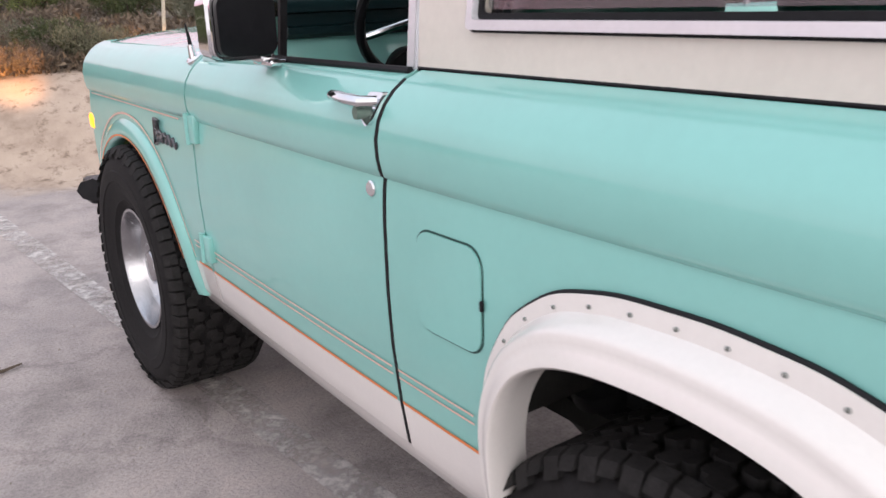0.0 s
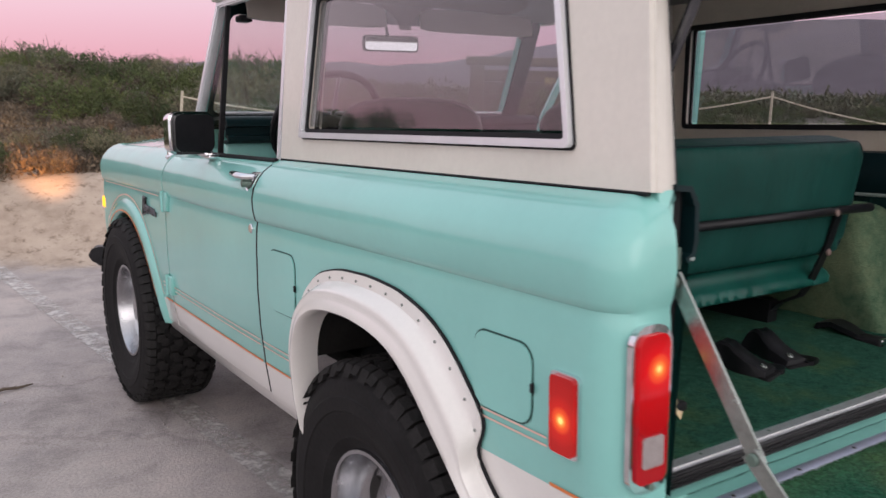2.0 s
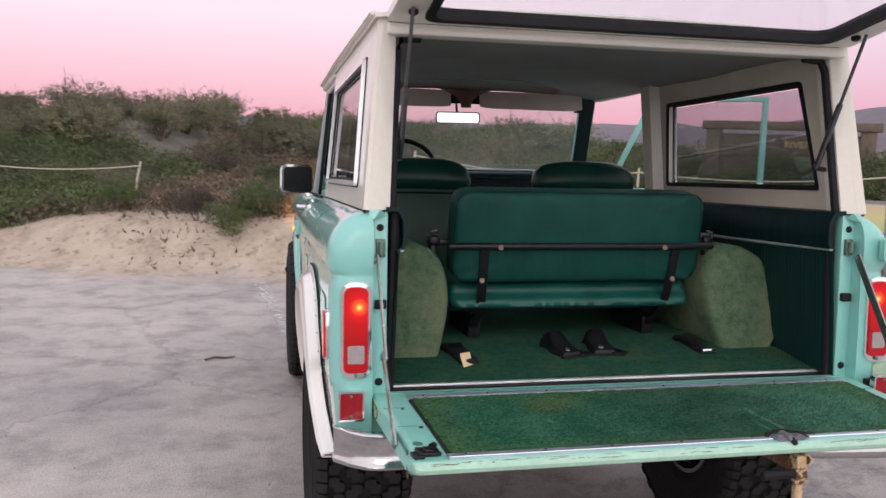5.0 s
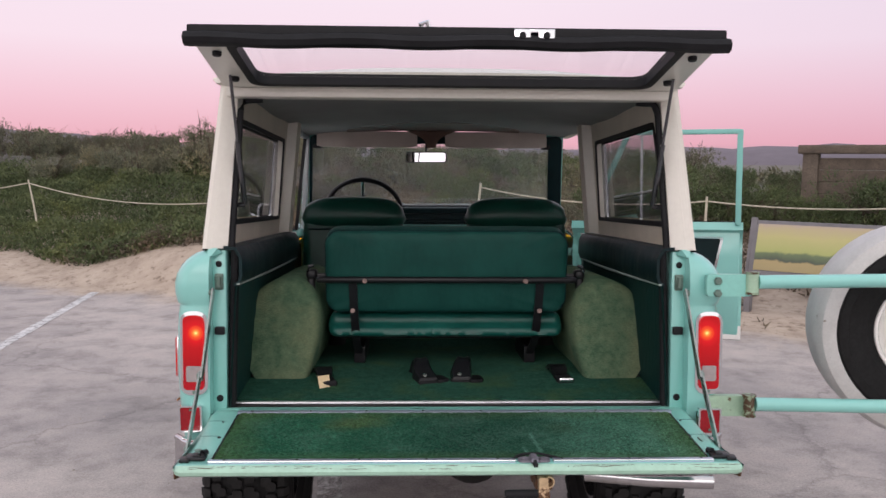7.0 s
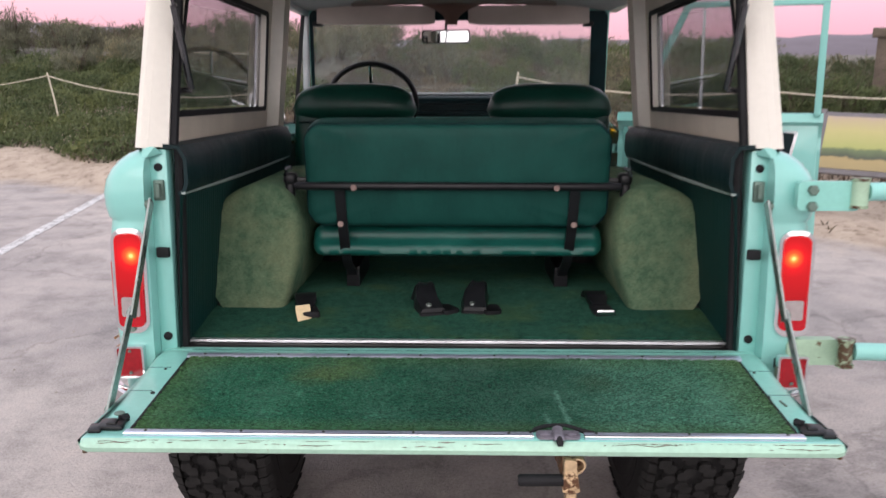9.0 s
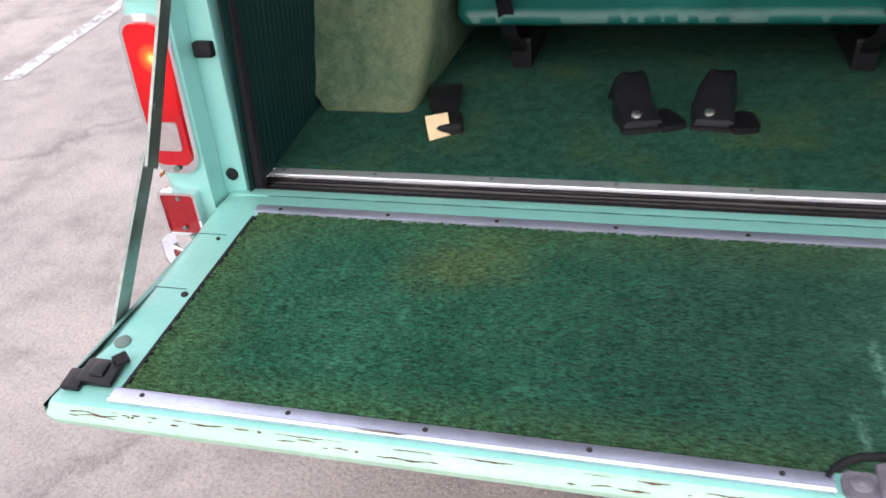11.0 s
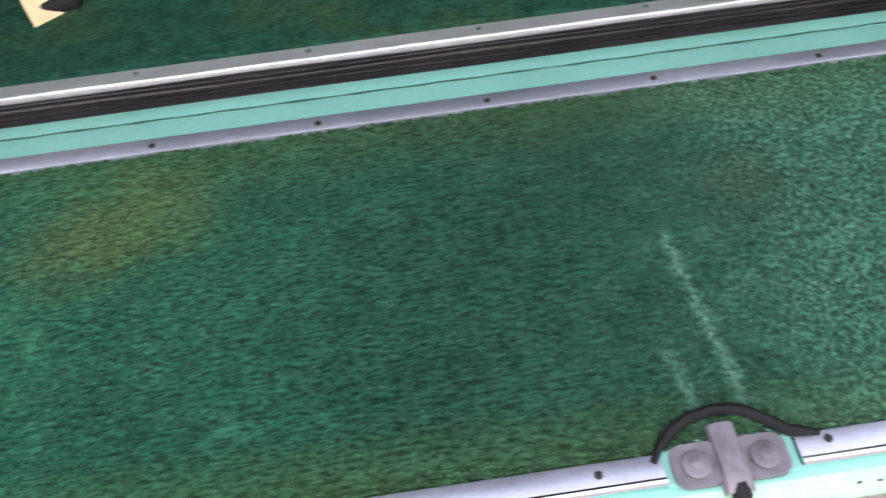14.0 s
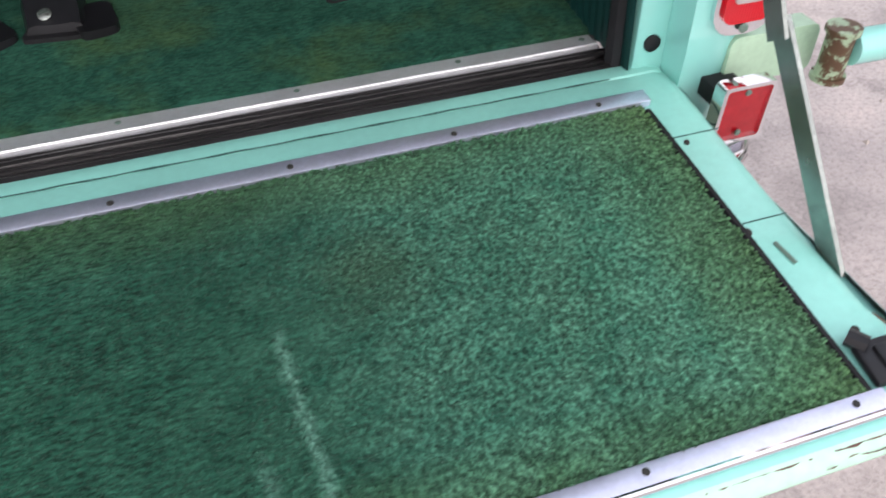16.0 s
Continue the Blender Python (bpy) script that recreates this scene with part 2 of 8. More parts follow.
def gate_carpet_mat(name):
    """Pile carpet of the tailgate: dark and streaky on one half, paler by painted sheen and coarser on the other, olive
    along the edges.
    """
    m, n, l, b = nodes_of(name)
    here, co, sep = n.new("ShaderNodeTexCoord"), n.new("ShaderNodeMapping"), n.new("ShaderNodeSeparateXYZ")
    co.inputs["Location"].default_value = (0.0034, -0.0403, 0.0366)
    co.inputs["Scale"].default_value = (0.9737,) * 3
    l.new(here.outputs["Object"], co.inputs[0])
    l.new(co.outputs["Vector"], sep.inputs[0])
    big, mid = noise_node(n, l, co, 6.0, 5, 0.65, "Vector"), noise_node(n, l, co, 26.0, 4, 0.7, "Vector")
    blot = noise_node(n, l, co, 215.0, 2, 0.6, "Vector")
    squeeze = n.new("ShaderNodeMapping")
    squeeze.inputs["Scale"].default_value = (0.38, 1.0, 1.0)
    l.new(co.outputs["Vector"], squeeze.inputs[0])
    streak = noise_node(n, l, co, 300.0, 2, 0.6, "Vector")
    l.new(squeeze.outputs[0], streak.inputs["Vector"])

    def along(axis, wob, amount, a, c):
        add, r = n.new("ShaderNodeMath"), n.new("ShaderNodeMapRange")
        add.operation = "MULTIPLY_ADD"
        l.new(wob.outputs[0], add.inputs[0])
        add.inputs[1].default_value = amount
        l.new(sep.outputs[axis], add.inputs[2])
        r.inputs["From Min"].default_value, r.inputs["From Max"].default_value = a + amount / 2, c + amount / 2
        l.new(add.outputs[0], r.inputs["Value"])
        return r.outputs[0]
    c = ramp_node(n, l, mid.outputs[0], ((0.28, (0.010, 0.074, 0.040)), (0.72, (0.026, 0.128, 0.070)))).outputs[0]
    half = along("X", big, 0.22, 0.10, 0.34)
    # sheen of the leaning pile, painted as colour that brightens along x
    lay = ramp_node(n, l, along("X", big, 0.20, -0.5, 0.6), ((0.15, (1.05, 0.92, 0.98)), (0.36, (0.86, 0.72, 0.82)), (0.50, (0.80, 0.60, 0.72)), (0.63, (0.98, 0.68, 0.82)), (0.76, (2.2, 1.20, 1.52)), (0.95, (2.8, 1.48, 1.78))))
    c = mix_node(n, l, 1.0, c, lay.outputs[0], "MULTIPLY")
    olive = (0.085, 0.135, 0.034)
    for axis, wob, amount, a, e, k in (("X", big, 0.16, -0.50, -0.66, 0.55), ("X", big, 0.12, 0.54, 0.69, 0.65), ("Y", mid, 0.05, -0.42, -0.495, 0.38), ("Y", big, 0.10, -0.165, -0.09, 0.25)):
        f = ramp_node(n, l, along(axis, wob, amount, a, e), ((0.0, (0, 0, 0)), (1.0, (k,) * 3)))
        c = mix_node(n, l, f.outputs[0], c, olive)
    for cx, cy, r0, col, k in ((-0.305, -0.195, 0.075, (0.095, 0.105, 0.032), 0.48), (-0.238, -0.162, 0.085, (0.085, 0.130, 0.038), 0.55), (0.305, -0.232, 0.070, (0.040, 0.062, 0.030), 0.36)):
        d, r, warp = n.new("ShaderNodeVectorMath"), n.new("ShaderNodeMapRange"), n.new("ShaderNodeVectorMath")
        d.operation, warp.operation = "DISTANCE", "MULTIPLY_ADD"
        l.new(mid.outputs["Color"], warp.inputs[0])
        warp.inputs[1].default_value = (0.09,) * 3
        l.new(co.outputs["Vector"], warp.inputs[2])
        l.new(warp.outputs[0], d.inputs[0])
        d.inputs[1].default_value = (cx + 0.045, cy + 0.045, 0.685 + 0.045)
        r.inputs["From Min"].default_value, r.inputs["From Max"].default_value = 0.01, r0
        r.inputs["To Min"].default_value, r.inputs["To Max"].default_value = k, 0.0
        l.new(d.outputs["Value"], r.inputs["Value"])
        c = mix_node(n, l, r.outputs[0], c, col)
    # low ends of both noises darken the colour like shaded pits between tufts
    g1 = ramp_node(n, l, streak.outputs[0], ((0.33, (0.38,) * 3), (0.67, (1.58,) * 3))).outputs[0]
    g2 = ramp_node(n, l, blot.outputs[0], ((0.33, (0.32,) * 3), (0.52, (0.92,) * 3), (0.68, (1.75,) * 3))).outputs[0]
    c = mix_node(n, l, 1.0, c, mix_node(n, l, half, g1, g2), "MULTIPLY")
    # rubbed pale creases in the pile
    patch = noise_node(n, l, co, 60.0, 3, 0.7, "Vector")
    for x0, slope, ya, yb, k in ((0.215, -0.055, -0.465, -0.262, 0.85), (0.177, -0.06, -0.475, -0.375, 0.60), (0.49, 0.5, -0.40, -0.33, 0.35), (-0.39, -0.1, -0.43, -0.385, 0.4)):
        ny, nx, ab, fall, on, tot, pat = [n.new("ShaderNodeMath") for _ in range(3)] + [n.new("ShaderNodeMapRange") for _ in range(2)] + [n.new("ShaderNodeMath") for _ in range(2)]
        ny.operation, nx.operation, ab.operation, tot.operation, pat.operation = "MULTIPLY_ADD", "MULTIPLY_ADD", "ABSOLUTE", "MULTIPLY", "MULTIPLY"
        l.new(sep.outputs["Y"], ny.inputs[0])
        ny.inputs[1].default_value, ny.inputs[2].default_value = -slope, -x0 + slope * -0.35
        l.new(patch.outputs[0], nx.inputs[0])
        nx.inputs[1].default_value = 0.022
        sm = n.new("ShaderNodeMath")
        sm.operation = "ADD"
        l.new(ny.outputs[0], sm.inputs[0])
        l.new(sep.outputs["X"], sm.inputs[1])
        l.new(sm.outputs[0], nx.inputs[2])
        off = n.new("ShaderNodeMath")
        off.operation = "SUBTRACT"
        l.new(nx.outputs[0], off.inputs[0])
        off.inputs[1].default_value = 0.011
        l.new(off.outputs[0], ab.inputs[0])
        fall.inputs["From Min"].default_value, fall.inputs["From Max"].default_value = 0.0, 0.0075
        fall.inputs["To Min"].default_value, fall.inputs["To Max"].default_value = k, 0.0
        l.new(ab.outputs[0], fall.inputs["Value"])
        mid_y, half_y = (ya + yb) / 2, (yb - ya) / 2
        dy, da = n.new("ShaderNodeMath"), n.new("ShaderNodeMath")
        dy.operation, da.operation = "SUBTRACT", "ABSOLUTE"
        l.new(sep.outputs["Y"], dy.inputs[0])
        dy.inputs[1].default_value = mid_y
        l.new(dy.outputs[0], da.inputs[0])
        on.inputs["From Min"].default_value, on.inputs["From Max"].default_value = half_y - 0.03, half_y
        on.inputs["To Min"].default_value, on.inputs["To Max"].default_value = 1.0, 0.0
        l.new(da.outputs[0], on.inputs["Value"])
        l.new(fall.outputs[0], tot.inputs[0])
        l.new(on.outputs[0], tot.inputs[1])
        spot = ramp_node(n, l, blot.outputs[0], ((0.35, (0.15,) * 3), (0.6, (1, 1, 1))))
        l.new(tot.outputs[0], pat.inputs[0])
        l.new(spot.outputs[0], pat.inputs[1])
        c = mix_node(n, l, pat.outputs[0], c, (0.12, 0.26, 0.20))
    l.new(c, b.inputs["Base Color"])
    b.inputs["Roughness"].default_value = 0.95
    b.inputs["Specular IOR Level"].default_value = 0.05
    b.inputs["Sheen Weight"].default_value = 0.12
    b.inputs["Sheen Tint"].default_value = (0.56, 0.80, 0.68, 1)
    k = n.new("ShaderNodeBump")
    k.inputs["Strength"].default_value, k.inputs["Distance"].default_value = 0.7, 0.004
    l.new(blot.outputs[0], k.inputs["Height"])
    l.new(k.outputs[0], b.inputs["Normal"])
    return m


MINT = mat("mint_paint", (0.245, 0.572, 0.522), 0.42, var=0.05, scale=2.5, grain=0.02, gscale=60, coat=1.0, spec=0.35, wave=0.16)
MINT_WORN = mat("worn_mint_paint", (0.25, 0.585, 0.515), 0.38, var=0.08, scale=5, grain=0.08, gscale=90, coat=0.2,
                spots=((0.16, 0.05, 0.025), 9.0, 0.70))
MINT_OLD = mat("yellowed_mint_paint", (0.36, 0.52, 0.38), 0.42, var=0.2, scale=9, grain=0.1, spots=((0.10, 0.05, 0.02), 22.0, 0.64))
RUSTY_MINT = mat("rust_stained_mint_paint", (0.30, 0.40, 0.27), 0.5, var=0.3, scale=20, grain=0.2, spots=((0.07, 0.035, 0.015), 24.0, 0.50))
CREAM = mat("cream_white_paint", (0.73, 0.69, 0.625), 0.34, var=0.04, scale=3, grain=0.05, gscale=70, coat=0.3)
WHITE = mat("white_paint", (0.80, 0.775, 0.745), 0.34, var=0.04, scale=3, grain=0.03, coat=1.0, wave=0.06)
VISOR = mat("pale_visor_vinyl", (0.60, 0.53, 0.48), 0.6, var=0.1, scale=6, grain=0.1, gscale=300, bump=0.2)
LINER = mat("grey_headliner", (0.30, 0.30, 0.295), 0.85, var=0.12, scale=4, grain=0.12, gscale=300, bump=0.3)
TRIM = mat("bright_window_trim", (0.80, 0.81, 0.84), 0.24, metal=0.4, var=0.06, scale=12, grain=0.05)
BUMPER = mat("worn_bumper_chrome", (0.56, 0.55, 0.56), 0.12, metal=1.0, var=0.1, scale=8, grain=0.06)
DARK_CHROME = mat("dark_chrome", (0.12, 0.12, 0.13), 0.25, metal=0.8, var=0.2, scale=40)
CHROME = mat("chrome", (0.78, 0.78, 0.80), 0.08, metal=1.0, var=0.06, scale=12, grain=0.05)
SILL_ALU = mat("bright_sill_metal", (0.56, 0.57, 0.60), 0.34, metal=0.5, var=0.12, scale=20, grain=0.12, gscale=200, bump=0.05)
ALU = mat("aluminium_trim", (0.66, 0.68, 0.84), 0.42, metal=0.85, var=0.10, scale=14, grain=0.12, gscale=200, bump=0.05)
ALLOY = mat("polished_alloy", (0.46, 0.46, 0.48), 0.26, metal=1.0, var=0.08, scale=20)
BLACK = mat("black_rubber", (0.013, 0.013, 0.015), 0.6, var=0.3, scale=20, grain=0.2, bump=0.1, spec=0.2)
GLOSS_BLACK = mat("glossy_black_rubber", (0.012, 0.011, 0.012), 0.30, var=0.3, scale=18, grain=0.2, bump=0.15, spots=((0.05, 0.045, 0.045), 30.0, 0.66))
PLASTIC = mat("black_plastic", (0.010, 0.010, 0.012), 0.34, var=0.3, scale=25, spec=0.3)
TREAD = mat("dusty_tread_rubber", (0.024, 0.023, 0.023), 0.8, var=0.35, scale=30, grain=0.3, gscale=200, bump=0.2, spec=0.18)
TYRE = mat("tyre_rubber", (0.015, 0.0145, 0.015), 0.72, var=0.35, scale=12, grain=0.3, gscale=90, bump=0.2,
           spots=((0.05, 0.045, 0.04), 40.0, 0.70), spec=0.18)
UNDER = mat("dirty_underbody", (0.02, 0.019, 0.018), 0.8, var=0.4, scale=15, grain=0.3)
STEEL = mat("grey_green_steel", (0.13, 0.19, 0.16), 0.42, metal=0.3, var=0.2, scale=15, spots=((0.10, 0.05, 0.02), 40.0, 0.70))
ARM = mat("worn_grey_steel", (0.34, 0.37, 0.35), 0.26, metal=0.85, var=0.25, scale=14, grain=0.2, spots=((0.12, 0.07, 0.04), 40.0, 0.70))
RUST = mat("rusty_steel", (0.13, 0.06, 0.03), 0.8, var=0.5, scale=60, grain=0.4, bump=0.5)
BOLT = mat("dull_bolt", (0.22, 0.15, 0.135), 0.5, metal=0.3, var=0.3, scale=60)
BRASS = mat("worn_brass", (0.56, 0.40, 0.24), 0.45, metal=0.25, var=0.3, scale=40, spots=((0.10, 0.045, 0.020), 34.0, 0.50))
VINYL = mat("green_vinyl", (0.010, 0.064, 0.053), 0.50, spec=0.13, crease=(11.0, 0.45), var=0.18, scale=7, grain=0.15, gscale=350, bump=0.12)
VINYL_DARK = mat("dark_green_vinyl", (0.003, 0.017, 0.020), 0.46, spec=0.2, crease=(7.0, 0.35), var=0.25, scale=7, grain=0.15, gscale=350, bump=0.12)
VINYL_GLOSS = mat("glossy_green_vinyl", (0.006, 0.085, 0.068), 0.36, spec=0.42, crease=(9.0, 0.15), var=0.18, scale=7, grain=0.15, gscale=350, bump=0.12)
VINYL_RIB = mat("green_ribbed_vinyl", (0.004, 0.030, 0.028), 0.5, spec=0.25, var=0.2, scale=9, grain=0.15, gscale=300, bump=0.12)
VINYL_SEAT = mat("dark_green_seat_vinyl", (0.003, 0.040, 0.028), 0.36, spec=0.35, crease=(8.0, 0.3), var=0.22, scale=7, grain=0.15, gscale=350, bump=0.12)
PIPING = mat("pale_piping", (0.30, 0.36, 0.34), 0.4, var=0.1)
GATE_CARPET = gate_carpet_mat("gate_carpet")
FLOOR_CARPET = carpet_mat("floor_carpet", (0.006, 0.034, 0.023), (0.024, 0.092, 0.062), (0.044, 0.082, 0.028), 0.60, 5.5, 260.0)
WELL_CARPET = carpet_mat("well_carpet", (0.050, 0.104, 0.062), (0.130, 0.184, 0.112), (0.168, 0.192, 0.112), 0.55, 5.0, 260.0, low=0.78, high=1.14)
RED_LENS = lamp_lens_mat("lit_red_lens", (0.796, -0.012, 0.912), 0.115, (0.86, 0.006, 0.012), (0.26, 0.001, 0.005))
RED_LENS_L = lamp_lens_mat("lit_red_lens_b", (-0.780, -0.012, 0.912), 0.115, (0.86, 0.006, 0.012), (0.26, 0.001, 0.005))
MARKER_LENS = lamp_lens_mat("lit_marker_lens", (-0.868, 0.10, 0.815), 0.105, (0.70, 0.02, 0.010), (0.20, 0.002, 0.005))
RED_DIM = glow_mat("dim_red_lens", (0.34, 0.003, 0.009), 0.35)
RED_DULL = mat("red_reflector", (0.34, 0.008, 0.015), 0.12, var=0.15, scale=60, grain=0.25, gscale=500)
CLEAR_LENS = mat("reversing_lens", (0.36, 0.31, 0.31), 0.15, var=0.1, scale=80)
AMBER = glow_mat("amber_lens", (1.0, 0.42, 0.02), 2.0)
GLASS = glass_mat("window_glass", (0.80, 0.80, 0.82), 0.06, 0.012)
SCREEN = glass_mat("windscreen_glass", (0.93, 0.96, 0.95), 0.05, 0.045)
CLEAR = glass_mat("clear_glass", (0.98, 0.985, 0.985), 0.012)
MIRROR = mat("mirror_glass", (0.9, 0.9, 0.92), 0.02, metal=1.0, var=0.01)
ORANGE = mat("orange_pinstripe", (0.75, 0.22, 0.06), 0.35, var=0.1)
PALE = mat("pale_pinstripe", (0.72, 0.50, 0.42), 0.35, var=0.1)
TAG = mat("paper_tag", (0.72, 0.56, 0.34), 0.8, var=0.1, scale=60)
ROPE = mat("weathered_rope", (0.50, 0.45, 0.36), 0.9, var=0.2, scale=40, bump=0.4)
TIMBER = mat("weathered_timber", (0.145, 0.112, 0.088), 0.85, var=0.3, scale=6, grain=0.4, gscale=70, bump=0.4)
GREYPOST = mat("grey_post", (0.16, 0.15, 0.16), 0.6, var=0.2)
YELLOW = mat("yellow_lettering", (0.46, 0.37, 0.15), 0.6, var=0.1)


def leaf_mat(name, a, b_col, c_col):
    m, n, l, b = nodes_of(name)
    g, o = n.new("ShaderNodeNewGeometry"), n.new("ShaderNodeObjectInfo")
    c = ramp_node(n, l, g.outputs["Random Per Island"], ((0.0, a), (0.55, b_col), (1.0, c_col))).outputs[0]
    v = ramp_node(n, l, o.outputs["Random"], ((0.0, (0.70, 0.66, 0.62)), (0.5, (1.0, 1.0, 0.95)), (1.0, (1.25, 1.15, 1.0))))
    c = mix_node(n, l, 1.0, c, v.outputs[0], "MULTIPLY")
    co = n.new("ShaderNodeTexCoord")
    broad = noise_node(n, l, co, 0.9, 4, 0.65)
    w = ramp_node(n, l, broad.outputs[0], ((0.30, (0.72, 0.78, 0.80)), (0.5, (1.0, 1.0, 1.0)), (0.70, (1.45, 1.30, 1.05))))
    c = mix_node(n, l, 1.0, c, w.outputs[0], "MULTIPLY")
    l.new(c, b.inputs["Base Color"])
    b.inputs["Roughness"].default_value = 0.75
    b.inputs["Specular IOR Level"].default_value = 0.25
    return m


LEAF_GREY = leaf_mat("grey_green_leaves", (0.110, 0.112, 0.082), (0.160, 0.162, 0.118), (0.215, 0.215, 0.160))
LEAF_GREEN = leaf_mat("green_leaves", (0.055, 0.078, 0.036), (0.088, 0.118, 0.055), (0.125, 0.155, 0.075))
LEAF_BROWN = leaf_mat("dry_brown_leaves", (0.085, 0.070, 0.060), (0.125, 0.105, 0.090), (0.165, 0.142, 0.122))
COVER = leaf_mat("ground_cover_leaves", (0.050, 0.070, 0.030), (0.095, 0.122, 0.055), (0.15, 0.165, 0.085))
TWIG = mat("dry_twigs", (0.10, 0.075, 0.055), 0.9, var=0.3, scale=10)


def ground_mat():
    """Dusty asphalt that gives way to pale sand past the edge of the car park."""
    m, n, l, b = nodes_of("dusty_asphalt_and_sand")
    co = n.new("ShaderNodeTexCoord")
    dot, add = n.new("ShaderNodeVectorMath"), n.new("ShaderNodeMath")
    dot.operation, add.operation = "DOT_PRODUCT", "MULTIPLY_ADD"
    l.new(co.outputs["Object"], dot.inputs[0])
    dot.inputs[1].default_value = (0.3387, 0.9409, 0)
    edge = noise_node(n, l, co, 1.1, 5, 0.65)
    l.new(edge.outputs[0], add.inputs[0])
    add.inputs[1].default_value = 1.5
    l.new(dot.outputs["Value"], add.inputs[2])
    to = n.new("ShaderNodeMapRange")
    to.inputs["From Min"].default_value, to.inputs["From Max"].default_value = 5.504 + 0.50, 5.504 + 0.95
    l.new(add.outputs[0], to.inputs["Value"])
    big, mid, fin = noise_node(n, l, co, 0.55, 6, 0.65), noise_node(n, l, co, 3.0, 6, 0.7), noise_node(n, l, co, 85.0, 3, 0.7)
    asp = ramp_node(n, l, big.outputs[0], ((0.28, (0.27, 0.245, 0.245)), (0.48, (0.41, 0.362, 0.348)), (0.70, (0.53, 0.465, 0.435)))).outputs[0]
    m2 = ramp_node(n, l, mid.outputs[0], ((0.30, (0.62,) * 3), (0.52, (1.0,) * 3), (0.75, (1.16, 1.13, 1.10))))
    asp = mix_node(n, l, 1.0, asp, m2.outputs[0], "MULTIPLY")
    g = ramp_node(n, l, fin.outputs[0], ((0.32, (0.70,) * 3), (0.5, (1.0,) * 3), (0.72, (1.18,) * 3)))
    asp = mix_node(n, l, 0.8, asp, g.outputs[0], "MULTIPLY")
    cr = n.new("ShaderNodeTexVoronoi")
    cr.feature = "DISTANCE_TO_EDGE"
    cr.inputs["Scale"].default_value = 0.45
    warp = n.new("ShaderNodeVectorMath")
    warp.operation = "MULTIPLY_ADD"
    l.new(mid.outputs["Color"], warp.inputs[0])
    warp.inputs[1].default_value = (0.5, 0.5, 0.5)
    l.new(co.outputs["Object"], warp.inputs[2])
    l.new(warp.outputs[0], cr.inputs["Vector"])
    crack = ramp_node(n, l, cr.outputs["Distance"], ((0.0, (0.55,) * 3), (0.012, (1.0,) * 3)))
    asp = mix_node(n, l, 0.55, asp, crack.outputs[0], "MULTIPLY")
    sand = ramp_node(n, l, mid.outputs[0], ((0.25, (0.27, 0.205, 0.158)), (0.5, (0.44, 0.350, 0.280)), (0.75, (0.53, 0.435, 0.355)))).outputs[0]
    lit = noise_node(n, l, co, 9.0, 6, 0.75)
    f = ramp_node(n, l, lit.outputs[0], ((0.54, (0, 0, 0)), (0.64, (0.75,) * 3)))
    sand = mix_node(n, l, f.outputs[0], sand, (0.16, 0.115, 0.08))
    far = n.new("ShaderNodeMapRange")
    far.inputs["From Min"].default_value, far.inputs["From Max"].default_value = 5.504 + 3.2, 5.504 + 6.5
    l.new(add.outputs[0], far.inputs["Value"])
    scrub = ramp_node(n, l, mid.outputs[0], ((0.30, (0.075, 0.070, 0.055)), (0.5, (0.13, 0.115, 0.095)), (0.7, (0.19, 0.165, 0.14)))).outputs[0]
    sand = mix_node(n, l, far.outputs[0], sand, scrub)
    l.new(mix_node(n, l, to.outputs[0], asp, sand), b.inputs["Base Color"])
    b.inputs["Roughness"].default_value = 0.92
    k = n.new("ShaderNodeBump")
    k.inputs["Strength"].default_value, k.inputs["Distance"].default_value = 0.6, 0.01
    l.new(fin.outputs[0], k.inputs["Height"])
    l.new(k.outputs[0], b.inputs["Normal"])
    return m


GROUND = ground_mat()
LINE = mat("worn_white_line", (0.76, 0.74, 0.74), 0.85, var=0.12, scale=3, grain=0.25, gscale=60, spots=((0.42, 0.39, 0.385), 7.0, 0.60))
LINE_FAINT = mat("faded_white_line", (0.70, 0.66, 0.64), 0.88, var=0.12, scale=3, grain=0.3, gscale=60, spots=((0.46, 0.42, 0.40), 5.0, 0.52))
for line, a, c in ((LINE, 0.36, 0.50), (LINE_FAINT, 0.36, 0.60)):
    ln, ll = line.node_tree.nodes, line.node_tree.links
    co = ln.new("ShaderNodeTexCoord")
    worn = noise_node(ln, ll, co, 14.0, 6, 0.75)
    ll.new(ramp_node(ln, ll, worn.outputs[0], ((a, (0, 0, 0)), (c, (0.9,) * 3))).outputs[0], ln["Principled BSDF"].inputs["Alpha"])
# distance haze is mixed into the hills' pale violet colour
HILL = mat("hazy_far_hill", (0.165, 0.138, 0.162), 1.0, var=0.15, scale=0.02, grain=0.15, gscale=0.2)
# ---------------------------------------------------------------- mesh helpers
PLACE = {}


def link(ob, parent, at):
    PLACE[ob] = at
    if parent:
        ob.parent = parent
        ob.matrix_parent_inverse = PLACE[parent].inverted()
    ob.matrix_basis = at
    return ob


def thing(name, at, label, category, group="", kind=""):
    ob = new(name)
    ob.empty_display_size = 0.1
    return tagged(link(ob, None, at), label, category, group, kind)


